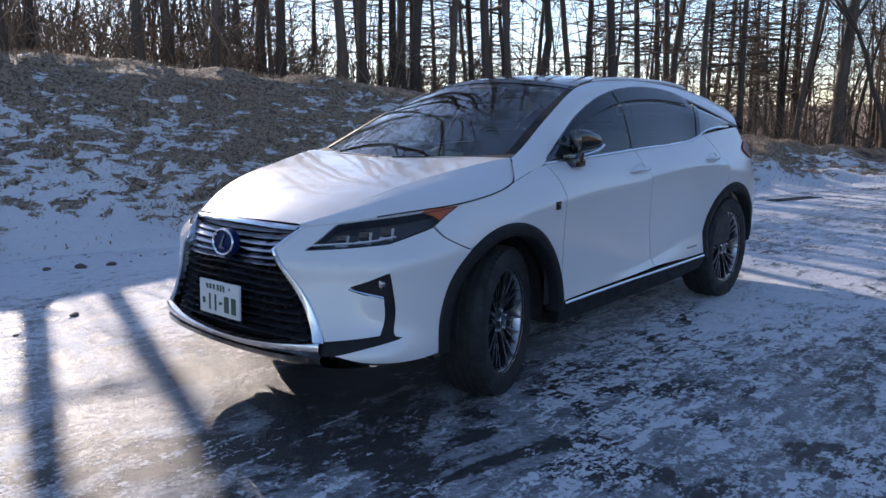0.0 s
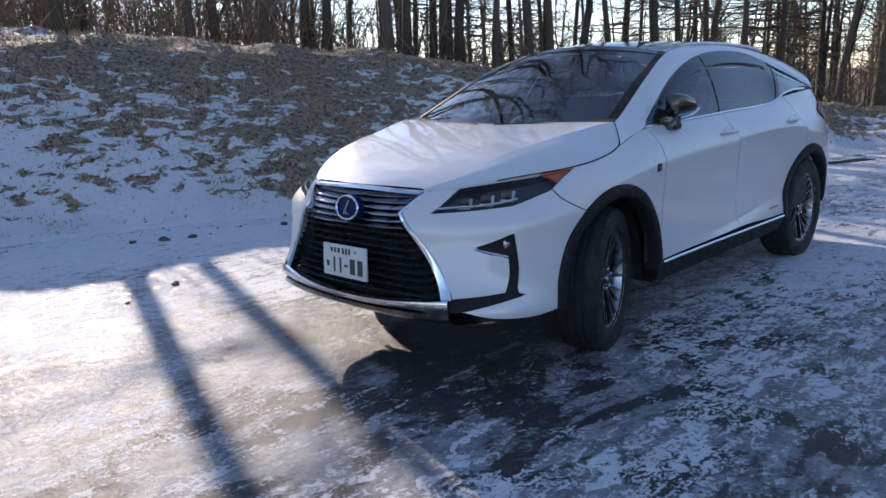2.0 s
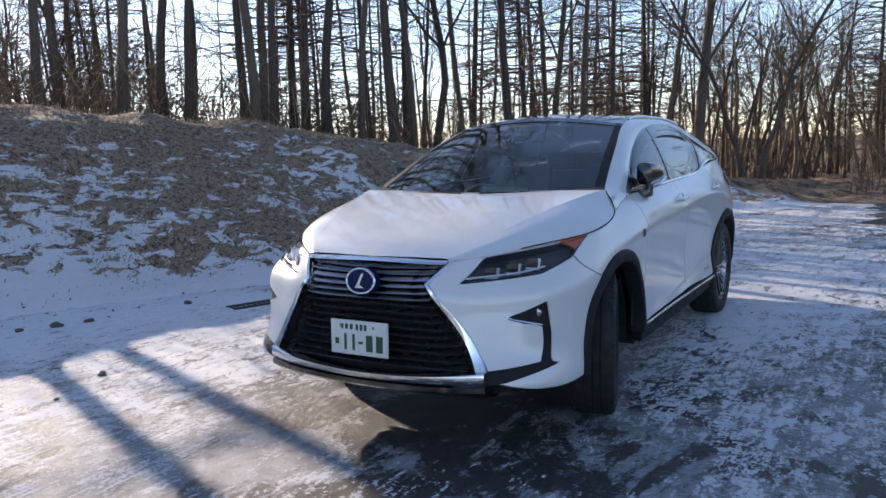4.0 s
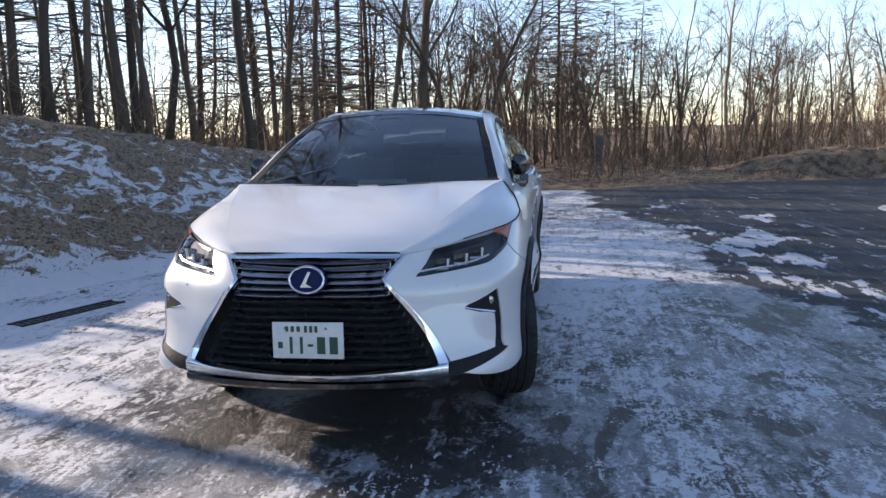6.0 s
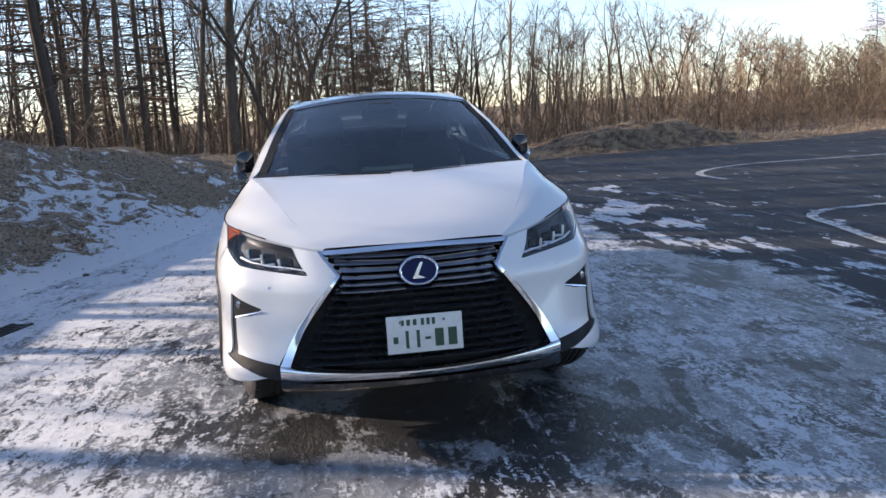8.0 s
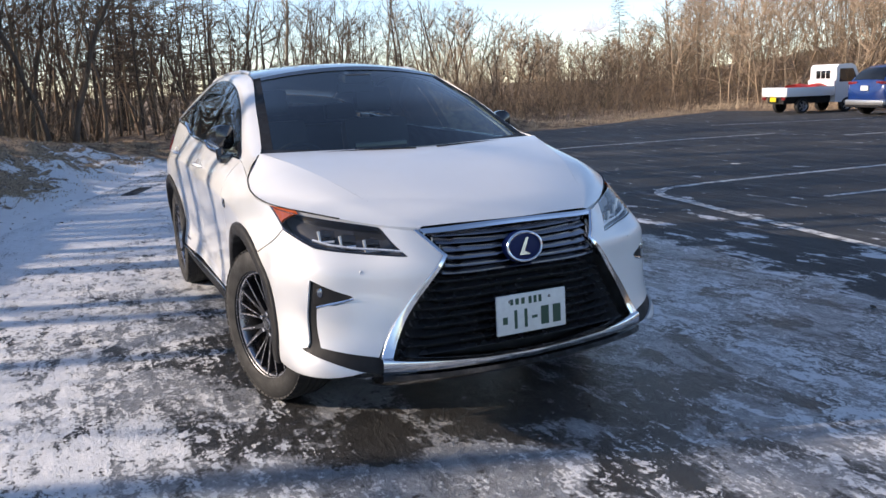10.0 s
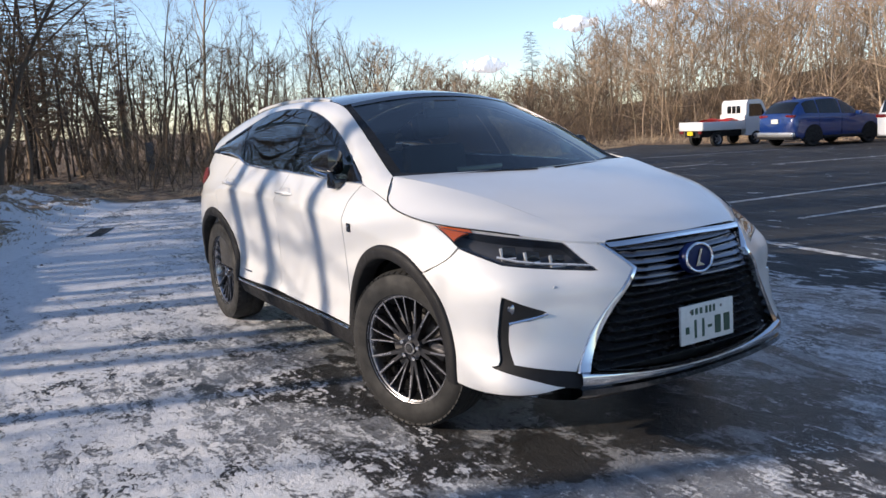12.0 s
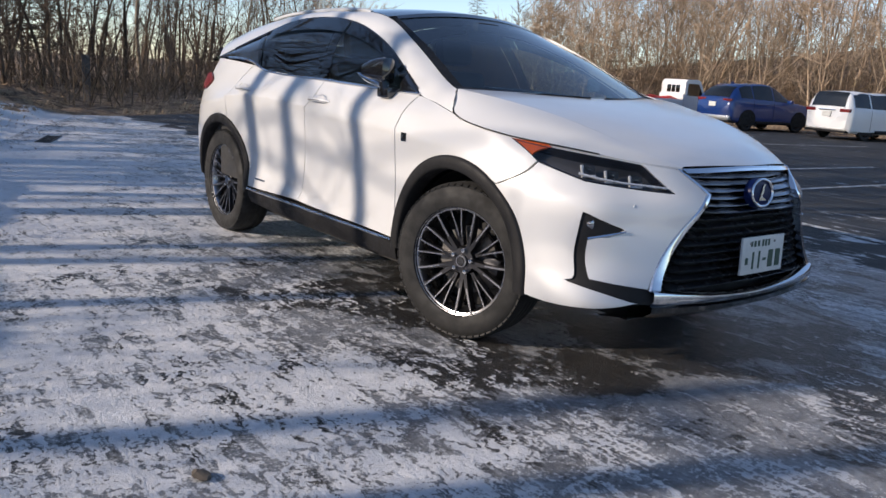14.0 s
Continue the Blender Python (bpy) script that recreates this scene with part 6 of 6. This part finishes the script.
def dead_grass():
    """Flattened dead grass of the bank and dry tufts at its crest."""
    r = np.random.RandomState(79)
    n = 47000
    w, d = r.uniform(-7, 20, n * 3), r.uniform(0.1, 7.5, n * 3)
    x = BANK_A[0] + w * BANK_U[0] + d * BANK_N[0]
    y = BANK_A[1] + w * BANK_U[1] + d * BANK_N[1]
    lie = vec_noise(x, y, 0.45, 21)
    clump = vec_noise(x, y, 1.6, 33)
    ok = (r.rand(n * 3) < smooth(0.62, 0.42, lie) * smooth(0.35, 0.6, clump) + 0.10) & (d > 0.35)
    x, y, d = x[ok][:n], y[ok][:n], d[ok][:n]
    edge_n = 9000
    ey = r.uniform(2, 40, edge_n)
    ex = lot_edge(ey) - np.abs(r.normal(0.6, 1.4, edge_n)) - 0.2
    hx, hy = r.uniform(-30, 10, 9000), r.uniform(24, 36, 9000)
    hk = np.abs(hill(hx, hy) - 0.2) < 2.2
    x, y = np.concatenate([x, ex, hx[hk]]), np.concatenate([y, ey, hy[hk]])
    tall = np.concatenate([np.interp(d, [0, 4, 5, 7.5], [0.05, 0.055, 0.12, 0.20]), np.full(edge_n, 0.15), np.full(hk.sum(), 0.5)])
    n = len(x)
    z = land(x, y) - 0.01
    L = tall * r.uniform(0.5, 1.5, n)
    a = r.uniform(0, 2 * np.pi, n)
    flop = r.uniform(0.7, 1.6, n)
    down = np.array([0.35, 0.94])
    tip = np.stack([x + (np.cos(a) * 0.5 + down[0] * 0.5) * L * flop, y + (np.sin(a) * 0.5 + down[1] * 0.5) * L * flop, z + L * np.where(flop > 1, 0.35, 0.8)], 1)
    wd = r.uniform(0.004, 0.010, n)
    b0 = np.stack([x - np.sin(a) * wd, y + np.cos(a) * wd, z], 1)
    b1 = np.stack([x + np.sin(a) * wd, y - np.cos(a) * wd, z], 1)
    mid = (b0 + b1) / 4 + tip / 2 + np.stack([np.zeros(n), np.zeros(n), L * 0.18], 1)
    m0, m1 = mid + (b0 - b1) * 0.35, mid - (b0 - b1) * 0.35
    V = np.stack([b0, b1, m1, m0, tip], 1).reshape(-1, 3)
    k = np.arange(n)[:, None] * 5
    quads = (k + [0, 1, 2, 3]).tolist()
    tris = (k + [3, 2, 4]).tolist()
    me = bpy.data.meshes.new("dead_grass")
    me.from_pydata(V.tolist(), [], quads + tris)
    nd = Nodes("straw")
    rnd = nd.add("NewGeometry").outputs["Random Per Island"]
    nd.set(Base_Color=nd.mix(rnd, (0.22, 0.155, 0.098), (0.56, 0.43, 0.285)), Roughness=0.8)
    me.materials.append(nd.mat)
    return tagged(new("dead_grass", me), "flattened dead straw-coloured grass on the bank", "grass", kind="stuff")


far_wood()
back_wood()
hill_wood()
brush()
dead_grass()


# ---- lot: painted lines, drain covers, stones ----
def line_material():
    n = Nodes("worn_line_paint")
    v = n.coords()
    wear = n.ramp(n.noise(v, 7, 6, 0.7), 0.38, 0.6)
    n.set(Base_Color=n.mix(wear, (0.09, 0.09, 0.09), (0.62, 0.62, 0.60)), Roughness=0.7)
    return n.mat


LINE = line_material()


def road_line(pts, width=0.13):
    P = curve(pts, 60)
    t = np.gradient(P, axis=0)
    t /= np.linalg.norm(t, axis=1)[:, None]
    nrm = np.stack([-t[:, 1], t[:, 0]], 1)
    rows = [[(*(p + m * k * width / 2), 0.005) for k in (-1, 1)] for p, m in zip(P, nrm)]
    ob = new("road_line", Shape().grid(rows).mesh("road_line", LINE, 0))
    return tagged(ob, "worn white parking bay line on asphalt", "road marking", "parking bay lines", "structure")


road_line([(3.0, 3.85), (-0.8, 4.53), (-3.5, 5.06), (-4.3, 5.25), (-4.62, 5.65), (-4.7, 6.4), (-4.60, 9.9), (-4.4, 13.5)])
road_line([(-8.6, 6.45), (-9.7, 6.45), (-10.4, 6.9), (-11.0, 7.9), (-11.1, 10.5), (-10.8, 14.5)])
road_line([(-2.88, 6.6), (-2.75, 8.9), (-2.6, 11.5)], 0.10)
road_line([(-9.2, 15.0), (-8.6, 18.0), (-8.0, 21.0)])
road_line([(-14.6, 16.0), (-13.8, 19.0), (-13.2, 21.5)])

IRON = simple("drain_iron", (0.035, 0.033, 0.032), 0.6, metal=0.4, grain=0.5)
STONE = simple("dark_stone", (0.09, 0.075, 0.06), 0.85, grain=0.8, scale=25, spread=0.5)
LEAFY = simple("dead_leaf", (0.13, 0.065, 0.035), 0.8, spread=0.5, scale=20)


def drain_cover(x, y, length):
    th = math.degrees(math.atan2(BANK_U[1], BANK_U[0]))
    d = thing("drain_cover", "long dark iron drain grating at the foot of the bank", "drain", "drain gratings", at=pose(x, y, 0.0, 0, 0, th))
    frame_s = Shape().box((-length / 2, -0.10, -0.02), (length / 2, -0.075, 0.012)).box((-length / 2, 0.075, -0.02), (length / 2, 0.10, 0.012))
    part("grate_frame", frame_s, IRON, d)
    for k in np.arange(-length / 2 + 0.03, length / 2, 0.055):
        part("grate_bar", Shape().box((k - 0.014, -0.075, -0.01), (k + 0.014, 0.075, 0.008)), IRON, d)
    return d


drain_cover(-1.75, -3.08, 1.0)
drain_cover(-9.6, -0.75, 1.0)


def stone(x, y, size, seed):
    bm = bmesh.new()
    bmesh.ops.create_icosphere(bm, subdivisions=2, radius=1)
    r = np.random.RandomState(seed)
    off = Vector(r.rand(3) * 9)
    for v in bm.verts:
        k = 1 + 0.45 * noise.noise(v.co * 1.3 + off)
        v.co = Vector((v.co.x * size * k, v.co.y * size * 0.7 * k, v.co.z * size * 0.45 * k + size * 0.25))
    s = Shape()
    s.bm(bm, pose(x, y, float(land(x, y)), 0, 0, r.uniform(0, 360)))
    ob = new("stone", s.mesh("stone", STONE, 30))
    return tagged(ob, "small dark stone lying on the packed snow", "stone", "stones on the ice")


for i, (x, y, size) in enumerate(((0.72, -2.42, 0.035), (-0.1, -4.15, 0.06), (-0.35, -4.05, 0.045), (0.15, -4.3, 0.04), (-1.3, -3.85, 0.05), (-2.6, -3.5, 0.035), (1.2, -2.2, 0.02), (-4.2, -3.0, 0.04), (0.5, 2.9, 0.02))):
    stone(x, y, size, i)


def leaf_clumps():
    r = np.random.RandomState(91)
    s = Shape()
    for _ in range(200):
        w, d = r.uniform(-4, 14), r.normal(0.05, 0.25)
        x, y = BANK_A[0] + w * BANK_U[0] + d * BANK_N[0], BANK_A[1] + w * BANK_U[1] + d * BANK_N[1]
        z, a, L = float(land(x, y)) + 0.008, r.uniform(0, 6.28), r.uniform(0.012, 0.03)
        c, t = np.array([x, y, z]), np.array([math.cos(a), math.sin(a), r.uniform(-0.1, 0.5)]) * L
        q = np.array([-math.sin(a), math.cos(a), r.uniform(-0.2, 0.3)]) * L * 0.5
        s.add([c - t, c + q + [0, 0, L * 0.3], c + t, c - q], [(0, 1, 2), (0, 2, 3)])
    ob = new("fallen_leaves", s.mesh("fallen_leaves", LEAFY, 0))
    return tagged(ob, "brown fallen leaves along the foot of the bank", "leaves", kind="stuff")


leaf_clumps()


def sign_post(x, y):
    """Narrow weathered board on two legs at the edge of the wood."""
    v = thing("sign_post", "narrow dark weathered board on two short legs", "sign", at=pose(x, y, float(land(x, y)), 0, 0, 12))
    grey = simple("weathered_board", (0.10, 0.085, 0.075), 0.8, grain=0.5, scale=18, spread=0.4)
    part("board", Shape().box((-0.015, -0.11, 0.42), (0.015, 0.11, 1.20), 0.006), grey, v)
    for k in (-0.08, 0.08):
        part("leg", Shape().box((-0.02, k - 0.018, -0.2), (0.012, k + 0.018, 0.44), 0.004), grey, v)
    return v


sign_post(-19.8, 2.25)


# ---- parked vehicles across the lot ----
def small_wheel(parent, x, y, r=0.33, rim=GUN):
    w = thing("wheel", "", "", at=Matrix.Translation((x, y, r)))
    w.parent = parent
    sg = 1 if y > 0 else -1
    part("tyre", Shape().lathe([(r * 0.66, 0.085), (r * 0.92, 0.09), (r, 0.06), (r, -0.06), (r * 0.92, -0.09), (r * 0.66, -0.085), (r * 0.66, 0.085)], sides=28), RUBBER, w)
    part("rim", Shape().lathe([(r * 0.67, sg * 0.08), (r * 0.60, sg * 0.06), (r * 0.58, 0.0)], sides=28), rim, w)
    face = Shape()
    for k in range(5):
        a = 2 * math.pi * k / 5
        c, n2 = np.array([math.cos(a), 0, math.sin(a)]), np.array([-math.sin(a), 0, math.cos(a)])
        y0 = np.array([0, sg * 0.065, 0])
        face.add([c * r * 0.08 + n2 * 0.03 + y0, c * r * 0.64 + n2 * 0.022 + y0, c * r * 0.64 - n2 * 0.022 + y0, c * r * 0.08 - n2 * 0.03 + y0], [(0, 1, 2, 3)])
    part("spokes", face, rim, w)
    part("wheel_back", Shape().lathe([(0.01, 0), (r * 0.6, 0)], sides=24), DARK, w)


def section(x, zl, zb, zt, wl, wb, wt):
    """Half ring of a car body: sill, side, shoulder, roof edge, roof middle."""
    half = [(0, zl), (wl * 0.9, zl), (wl, zl + 0.08), (wl + 0.01, (zl + zb) / 2), (wb, zb - 0.06), (wb - 0.02, zb), (wt + (wb - wt) * 0.35, zb + (zt - zb) * 0.6), (wt, zt - 0.07), (wt * 0.85, zt - 0.015), (0, zt)]
    ring = [(x, y, z) for y, z in half] + [(x, -y, z) for y, z in half[-2:0:-1]]
    return ring


def build_estate(name, label, paint, secs, at, wheels, windows, rear, group, glass):
    v = thing(name, label, "car", group, at=at)
    S = [section(*s) for s in secs]
    fine = cubic([c[0] for c in secs], np.array(S).reshape(len(S), -1), np.linspace(secs[0][0], secs[-1][0], 48)).reshape(48, -1, 3)
    body = Shape().grid(fine, close_u=True)
    k = len(body.v)
    n = fine.shape[1]
    body.f.append(tuple(range(n)))
    body.f.append(tuple(range(47 * n, 48 * n))[::-1])
    part("body", body, paint, v, sharp=35)
    xs = fine[:, 0, 0]
    for sg in (1, -1):
        for x0, x1 in windows:
            rows = []
            for x in np.linspace(x0, x1, 8):
                col = [np.array([np.interp(x, xs, fine[:, j, c]) for c in range(3)]) for j in (5, 6, 7)]
                col[0] = col[0] * 0.8 + col[1] * 0.2
                rows.append([p * [1, sg, 1] + np.array([0, 0.006 * sg, 0.0]) for p in col])
            part("side_window", Shape().grid(rows), DARKGLASS, v, "dark side window")
        for x in wheels[0]:
            small_wheel(v, x, sg * wheels[1], wheels[2])
            arc = [(x + (wheels[2] + 0.05) * math.cos(a), sg * (wheels[1] + 0.105), wheels[2] + (wheels[2] + 0.05) * math.sin(a)) for a in np.linspace(0, math.pi, 14)]
            part("wheel_arch", Shape().prism([(p[0], p[2]) for p in arc] + [(x - wheels[2] - 0.05, 0.2), (x + wheels[2] + 0.05, 0.2)], sorted((sg * (wheels[1] - 0.05), sg * (wheels[1] + 0.100))), "y"), DARK, v)
        sill = [(x, sg * (np.interp(x, xs, fine[:, 2, 1]) + 0.012), 0.31) for x in np.linspace(wheels[0][0] + 0.42, wheels[0][1] - 0.42, 8)]
        part("sill_guard", Shape().tube(sill, 0.065, 6), PLASTIC, v)
        for x in (windows[1][0] - 0.04, windows[2][0] - 0.04):
            seam = [(x + 0.004 * k, sg * (np.interp(x, xs, fine[:, j, 1]) + 0.003), np.interp(x, xs, fine[:, j, 2])) for k, j in enumerate((2, 3, 4, 5))]
            part("door_seam", Shape().tube(seam, 0.006, 4), DARK, v)
    rows = []
    for x in np.linspace(*glass, 9):
        ring = [np.array([np.interp(x, xs, fine[:, j, c]) for c in range(3)]) for j in (7, 8, 9)]
        ring[0] = ring[0] * 0.5 + ring[1] * 0.5
        rows.append([p + [-0.010, 0, 0.012] for p in ring] + [p * [1, -1, 1] + [-0.010, 0, 0.012] for p in ring[1::-1]])
    part("rear_window", Shape().grid(rows), DARKGLASS, v, "dark rear window")
    rear(v)
    return v


BLUE = paint_material("metallic_blue_paint", (0.002, 0.028, 0.150), 0.10)
PLAIN_WHITE = paint_material("white_paint", (0.78, 0.78, 0.77))
SILVER = simple("silver_trim", (0.5, 0.5, 0.5), 0.35, metal=0.8)


def rear_suv(v):
    for sg in (1, -1):
        part("tail_lamp", Shape().box((-2.16, sg * 0.62 - 0.20, 1.02), (-2.0, sg * 0.62 + 0.22, 1.12), 0.03), REDLENS, v, "red tail lamp")
        part("door_mirror", Shape().box((0.62, sg * 0.98 - 0.1, 1.04), (0.76, sg * 0.98 + 0.1, 1.18), 0.04), BLUE, v)
    part("number_plate", Shape().box((-2.235, -0.165, 0.82), (-2.17, 0.165, 0.98)), PLATE, v, "white number plate without writing")
    part("rear_bumper", Shape().box((-2.24, -0.84, 0.34), (-1.9, 0.84, 0.52), 0.06), SILVER, v, "silver skid plate")
    part("rear_guard", Shape().box((-2.22, -0.86, 0.26), (-1.88, 0.86, 0.36), 0.04), PLASTIC, v)
    part("roof_fin", Shape().prism([(-1.2, 1.66), (-1.42, 1.64), (-1.42, 1.73), (-1.36, 1.74)], (-0.02, 0.02), "y"), BLUE, v)


def rear_wagon(v):
    for sg in (1, -1):
        part("tail_lamp", Shape().box((-2.40, sg * 0.66 - 0.19, 0.92), (-2.22, sg * 0.66 + 0.19, 1.04), 0.03), REDLENS, v, "red tail lamp")
        part("door_mirror", Shape().box((0.9, sg * 0.95 - 0.1, 0.98), (1.04, sg * 0.95 + 0.1, 1.12), 0.04), PLAIN_WHITE, v)
    part("plate_trim", Shape().box((-2.42, -0.32, 0.96), (-2.38, 0.32, 1.0), 0.01), CHROME, v)
    part("number_plate", Shape().box((-2.42, -0.165, 0.76), (-2.40, 0.165, 0.92)), PLATE, v, "white number plate without writing")
    part("rear_guard", Shape().box((-2.40, -0.80, 0.24), (-2.1, 0.80, 0.32), 0.03), PLASTIC, v)


HEAD = 79.0
build_estate("blue_car", "metallic blue compact crossover parked with its tail to the lot", BLUE,
             [(-2.20, 0.48, 0.88, 0.98, 0.72, 0.76, 0.66), (-2.12, 0.34, 1.02, 1.14, 0.84, 0.85, 0.70), (-1.92, 0.28, 1.10, 1.42, 0.88, 0.88, 0.66), (-1.62, 0.26, 1.10, 1.60, 0.90, 0.90, 0.63), (-1.0, 0.25, 1.07, 1.68, 0.90, 0.90, 0.62), (0.0, 0.25, 1.04, 1.67, 0.90, 0.90, 0.62),
              (0.45, 0.25, 1.03, 1.52, 0.90, 0.89, 0.60), (0.98, 0.25, 1.04, 1.16, 0.90, 0.88, 0.72), (1.5, 0.25, 1.00, 1.07, 0.90, 0.86, 0.70), (1.98, 0.27, 0.92, 0.99, 0.86, 0.80, 0.62), (2.15, 0.30, 0.82, 0.87, 0.78, 0.70, 0.54), (2.22, 0.36, 0.66, 0.72, 0.68, 0.60, 0.44)],
             pose(-14.0, 24.7, float(land(-14.0, 24.7)), 0, 0, HEAD), ((-1.33, 1.34), 0.82, 0.36), ((-1.70, -1.1), (-1.04, -0.06), (0.0, 0.80)), rear_suv, "cars across the lot", (-1.72, -2.10))
build_estate("white_wagon", "white estate car with roof rails parked across the lot", PLAIN_WHITE,
             [(-2.38, 0.36, 0.98, 1.08, 0.76, 0.80, 0.70), (-2.30, 0.28, 1.02, 1.40, 0.84, 0.86, 0.68), (-2.0, 0.24, 1.02, 1.56, 0.87, 0.87, 0.66), (-1.0, 0.22, 1.00, 1.60, 0.88, 0.88, 0.64), (0.2, 0.22, 0.97, 1.58, 0.88, 0.88, 0.62),
              (0.75, 0.22, 0.96, 1.42, 0.88, 0.87, 0.60), (1.3, 0.22, 0.94, 1.06, 0.88, 0.85, 0.66), (1.9, 0.24, 0.86, 0.94, 0.86, 0.82, 0.6), (2.25, 0.28, 0.74, 0.82, 0.78, 0.7, 0.5), (2.38, 0.34, 0.62, 0.66, 0.66, 0.58, 0.4)],
             pose(-10.25, 26.0, float(land(-10.25, 26.0)), 0, 0, HEAD), ((-1.42, 1.36), 0.78, 0.325), ((-2.1, -1.32), (-1.24, -0.2), (-0.12, 0.95)), rear_wagon, "cars across the lot", (-2.16, -2.375))


def build_truck():
    v = thing("kei_truck", "small white flatbed truck with a red sheet on its bed", "truck", "cars across the lot", at=pose(-17.7, 24.0, float(land(-17.7, 24.0)), 0, 0, HEAD))
    cab = [(0.42, 0.36), (0.42, 1.62), (0.52, 1.74), (1.05, 1.76), (1.22, 1.68), (1.55, 1.06), (1.62, 0.70), (1.62, 0.36)]
    s = Shape().prism(cab, (-0.70, 0.70), "y")
    part("cab", s, PLAIN_WHITE, v, sharp=30)
    part("windscreen", Shape().grid([[(1.25, y * 0.6, 1.66), (1.555, y * 0.64, 1.08)] for y in np.linspace(-1, 1, 5)]), BLACK, v)
    for y in (-0.38, -0.12, 0.14):
        part("rear_window", Shape().box((0.405, y, 1.22), (0.425, y + 0.22, 1.52), 0.008), BLACK, v)
    for sg in (1, -1):
        win = [(0.56, 1.10), (0.56, 1.58), (1.12, 1.58), (1.42, 1.10)]
        part("side_window", Shape().prism(win, sorted((sg * 0.695, sg * 0.707)), "y"), BLACK, v, "dark side window")
        part("bed_side", Shape().box((-1.68, sg * 0.70 - 0.02, 0.66), (0.38, sg * 0.70 + 0.02, 0.95), 0.008), PLAIN_WHITE, v)
        part("door_mirror", Shape().box((1.36, sg * 0.82 - 0.06, 1.14), (1.42, sg * 0.82 + 0.06, 1.34), 0.02), BLACK, v)
        part("tail_lamp", Shape().box((-1.70, sg * 0.55 - 0.1, 0.50), (-1.66, sg * 0.55 + 0.1, 0.60), 0.01), REDLENS, v)
        for x in (-0.95, 0.95):
            small_wheel(v, x, sg * 0.62, 0.27, SILVER)
    part("tailgate", Shape().box((-1.70, -0.70, 0.66), (-1.66, 0.70, 0.95), 0.008), PLAIN_WHITE, v)
    part("bed_floor", Shape().box((-1.68, -0.70, 0.62), (0.40, 0.70, 0.68)), PLAIN_WHITE, v)
    part("chassis", Shape().box((-1.6, -0.45, 0.36), (1.5, 0.45, 0.62)), DARK, v)
    part("headboard", Shape().box((0.34, -0.70, 0.66), (0.38, 0.70, 1.18), 0.008), PLAIN_WHITE, v)
    part("number_plate", Shape().box((-1.72, -0.165, 0.44), (-1.70, 0.165, 0.60)), simple("plate_yellow", (0.75, 0.55, 0.02), 0.4), v, "yellow number plate without writing")
    rows = [[(x, y, 0.97 + 0.05 * math.sin(x * 7) * math.cos(y * 6) + (0.05 if abs(y) < 0.5 else -0.02)) for y in np.linspace(-0.66, 0.66, 12)] for x in np.linspace(-0.85, 0.25, 14)]
    part("red_sheet", Shape().grid(rows).grid(np.array(rows) - [0, 0, 0.06]), simple("red_tarpaulin", (0.55, 0.03, 0.02), 0.5), v, "crumpled red tarpaulin")
    return v


build_truck()


# ---- clouds low over the woods ----
def cloud(az, el, width, height, seed, dist=1800.0):
    r = np.random.RandomState(seed)
    s = Shape()
    for _ in range(80):
        bm = bmesh.new()
        bmesh.ops.create_icosphere(bm, subdivisions=2, radius=1)
        a, b = np.clip(r.normal(0, 0.26), -0.45, 0.45), abs(r.normal(0, 0.12))
        size = height * r.uniform(0.16, 0.44) * max(0.35, 1.15 - 1.7 * abs(a))
        off = Vector(r.rand(3) * 40)
        for q in bm.verts:
            q.co *= size * (1 + 0.28 * noise.noise(q.co * 1.1 + off) + 0.04 * noise.noise(q.co * 2.5 + off))
        s.bm(bm, Matrix.Translation((0, a * width * 1.1, b * height - 0.2 * height)))
    n = Nodes("cloud_white")
    # a weak glow of its own brightens the shaded side of the puffs
    n.set(Base_Color=(0.80, 0.82, 0.86), Roughness=1.0, Emission_Color=(0.75, 0.84, 0.96), Emission_Strength=0.35)
    m = Matrix.Rotation(radians(az), 4, "Z") @ Matrix.Translation((dist, 0, dist * math.tan(radians(el))))
    ob = new("cloud", s.moved(m).mesh("cloud", n.mat, 0))
    return tagged(ob, "soft white cumulus cloud low over the woods", "cloud", "clouds", "structure")


cloud(144.4, 3.9, 92, 36, 3)
cloud(132.0, 8.0, 120, 70, 5)
cloud(138.0, 6.4, 90, 34, 8)
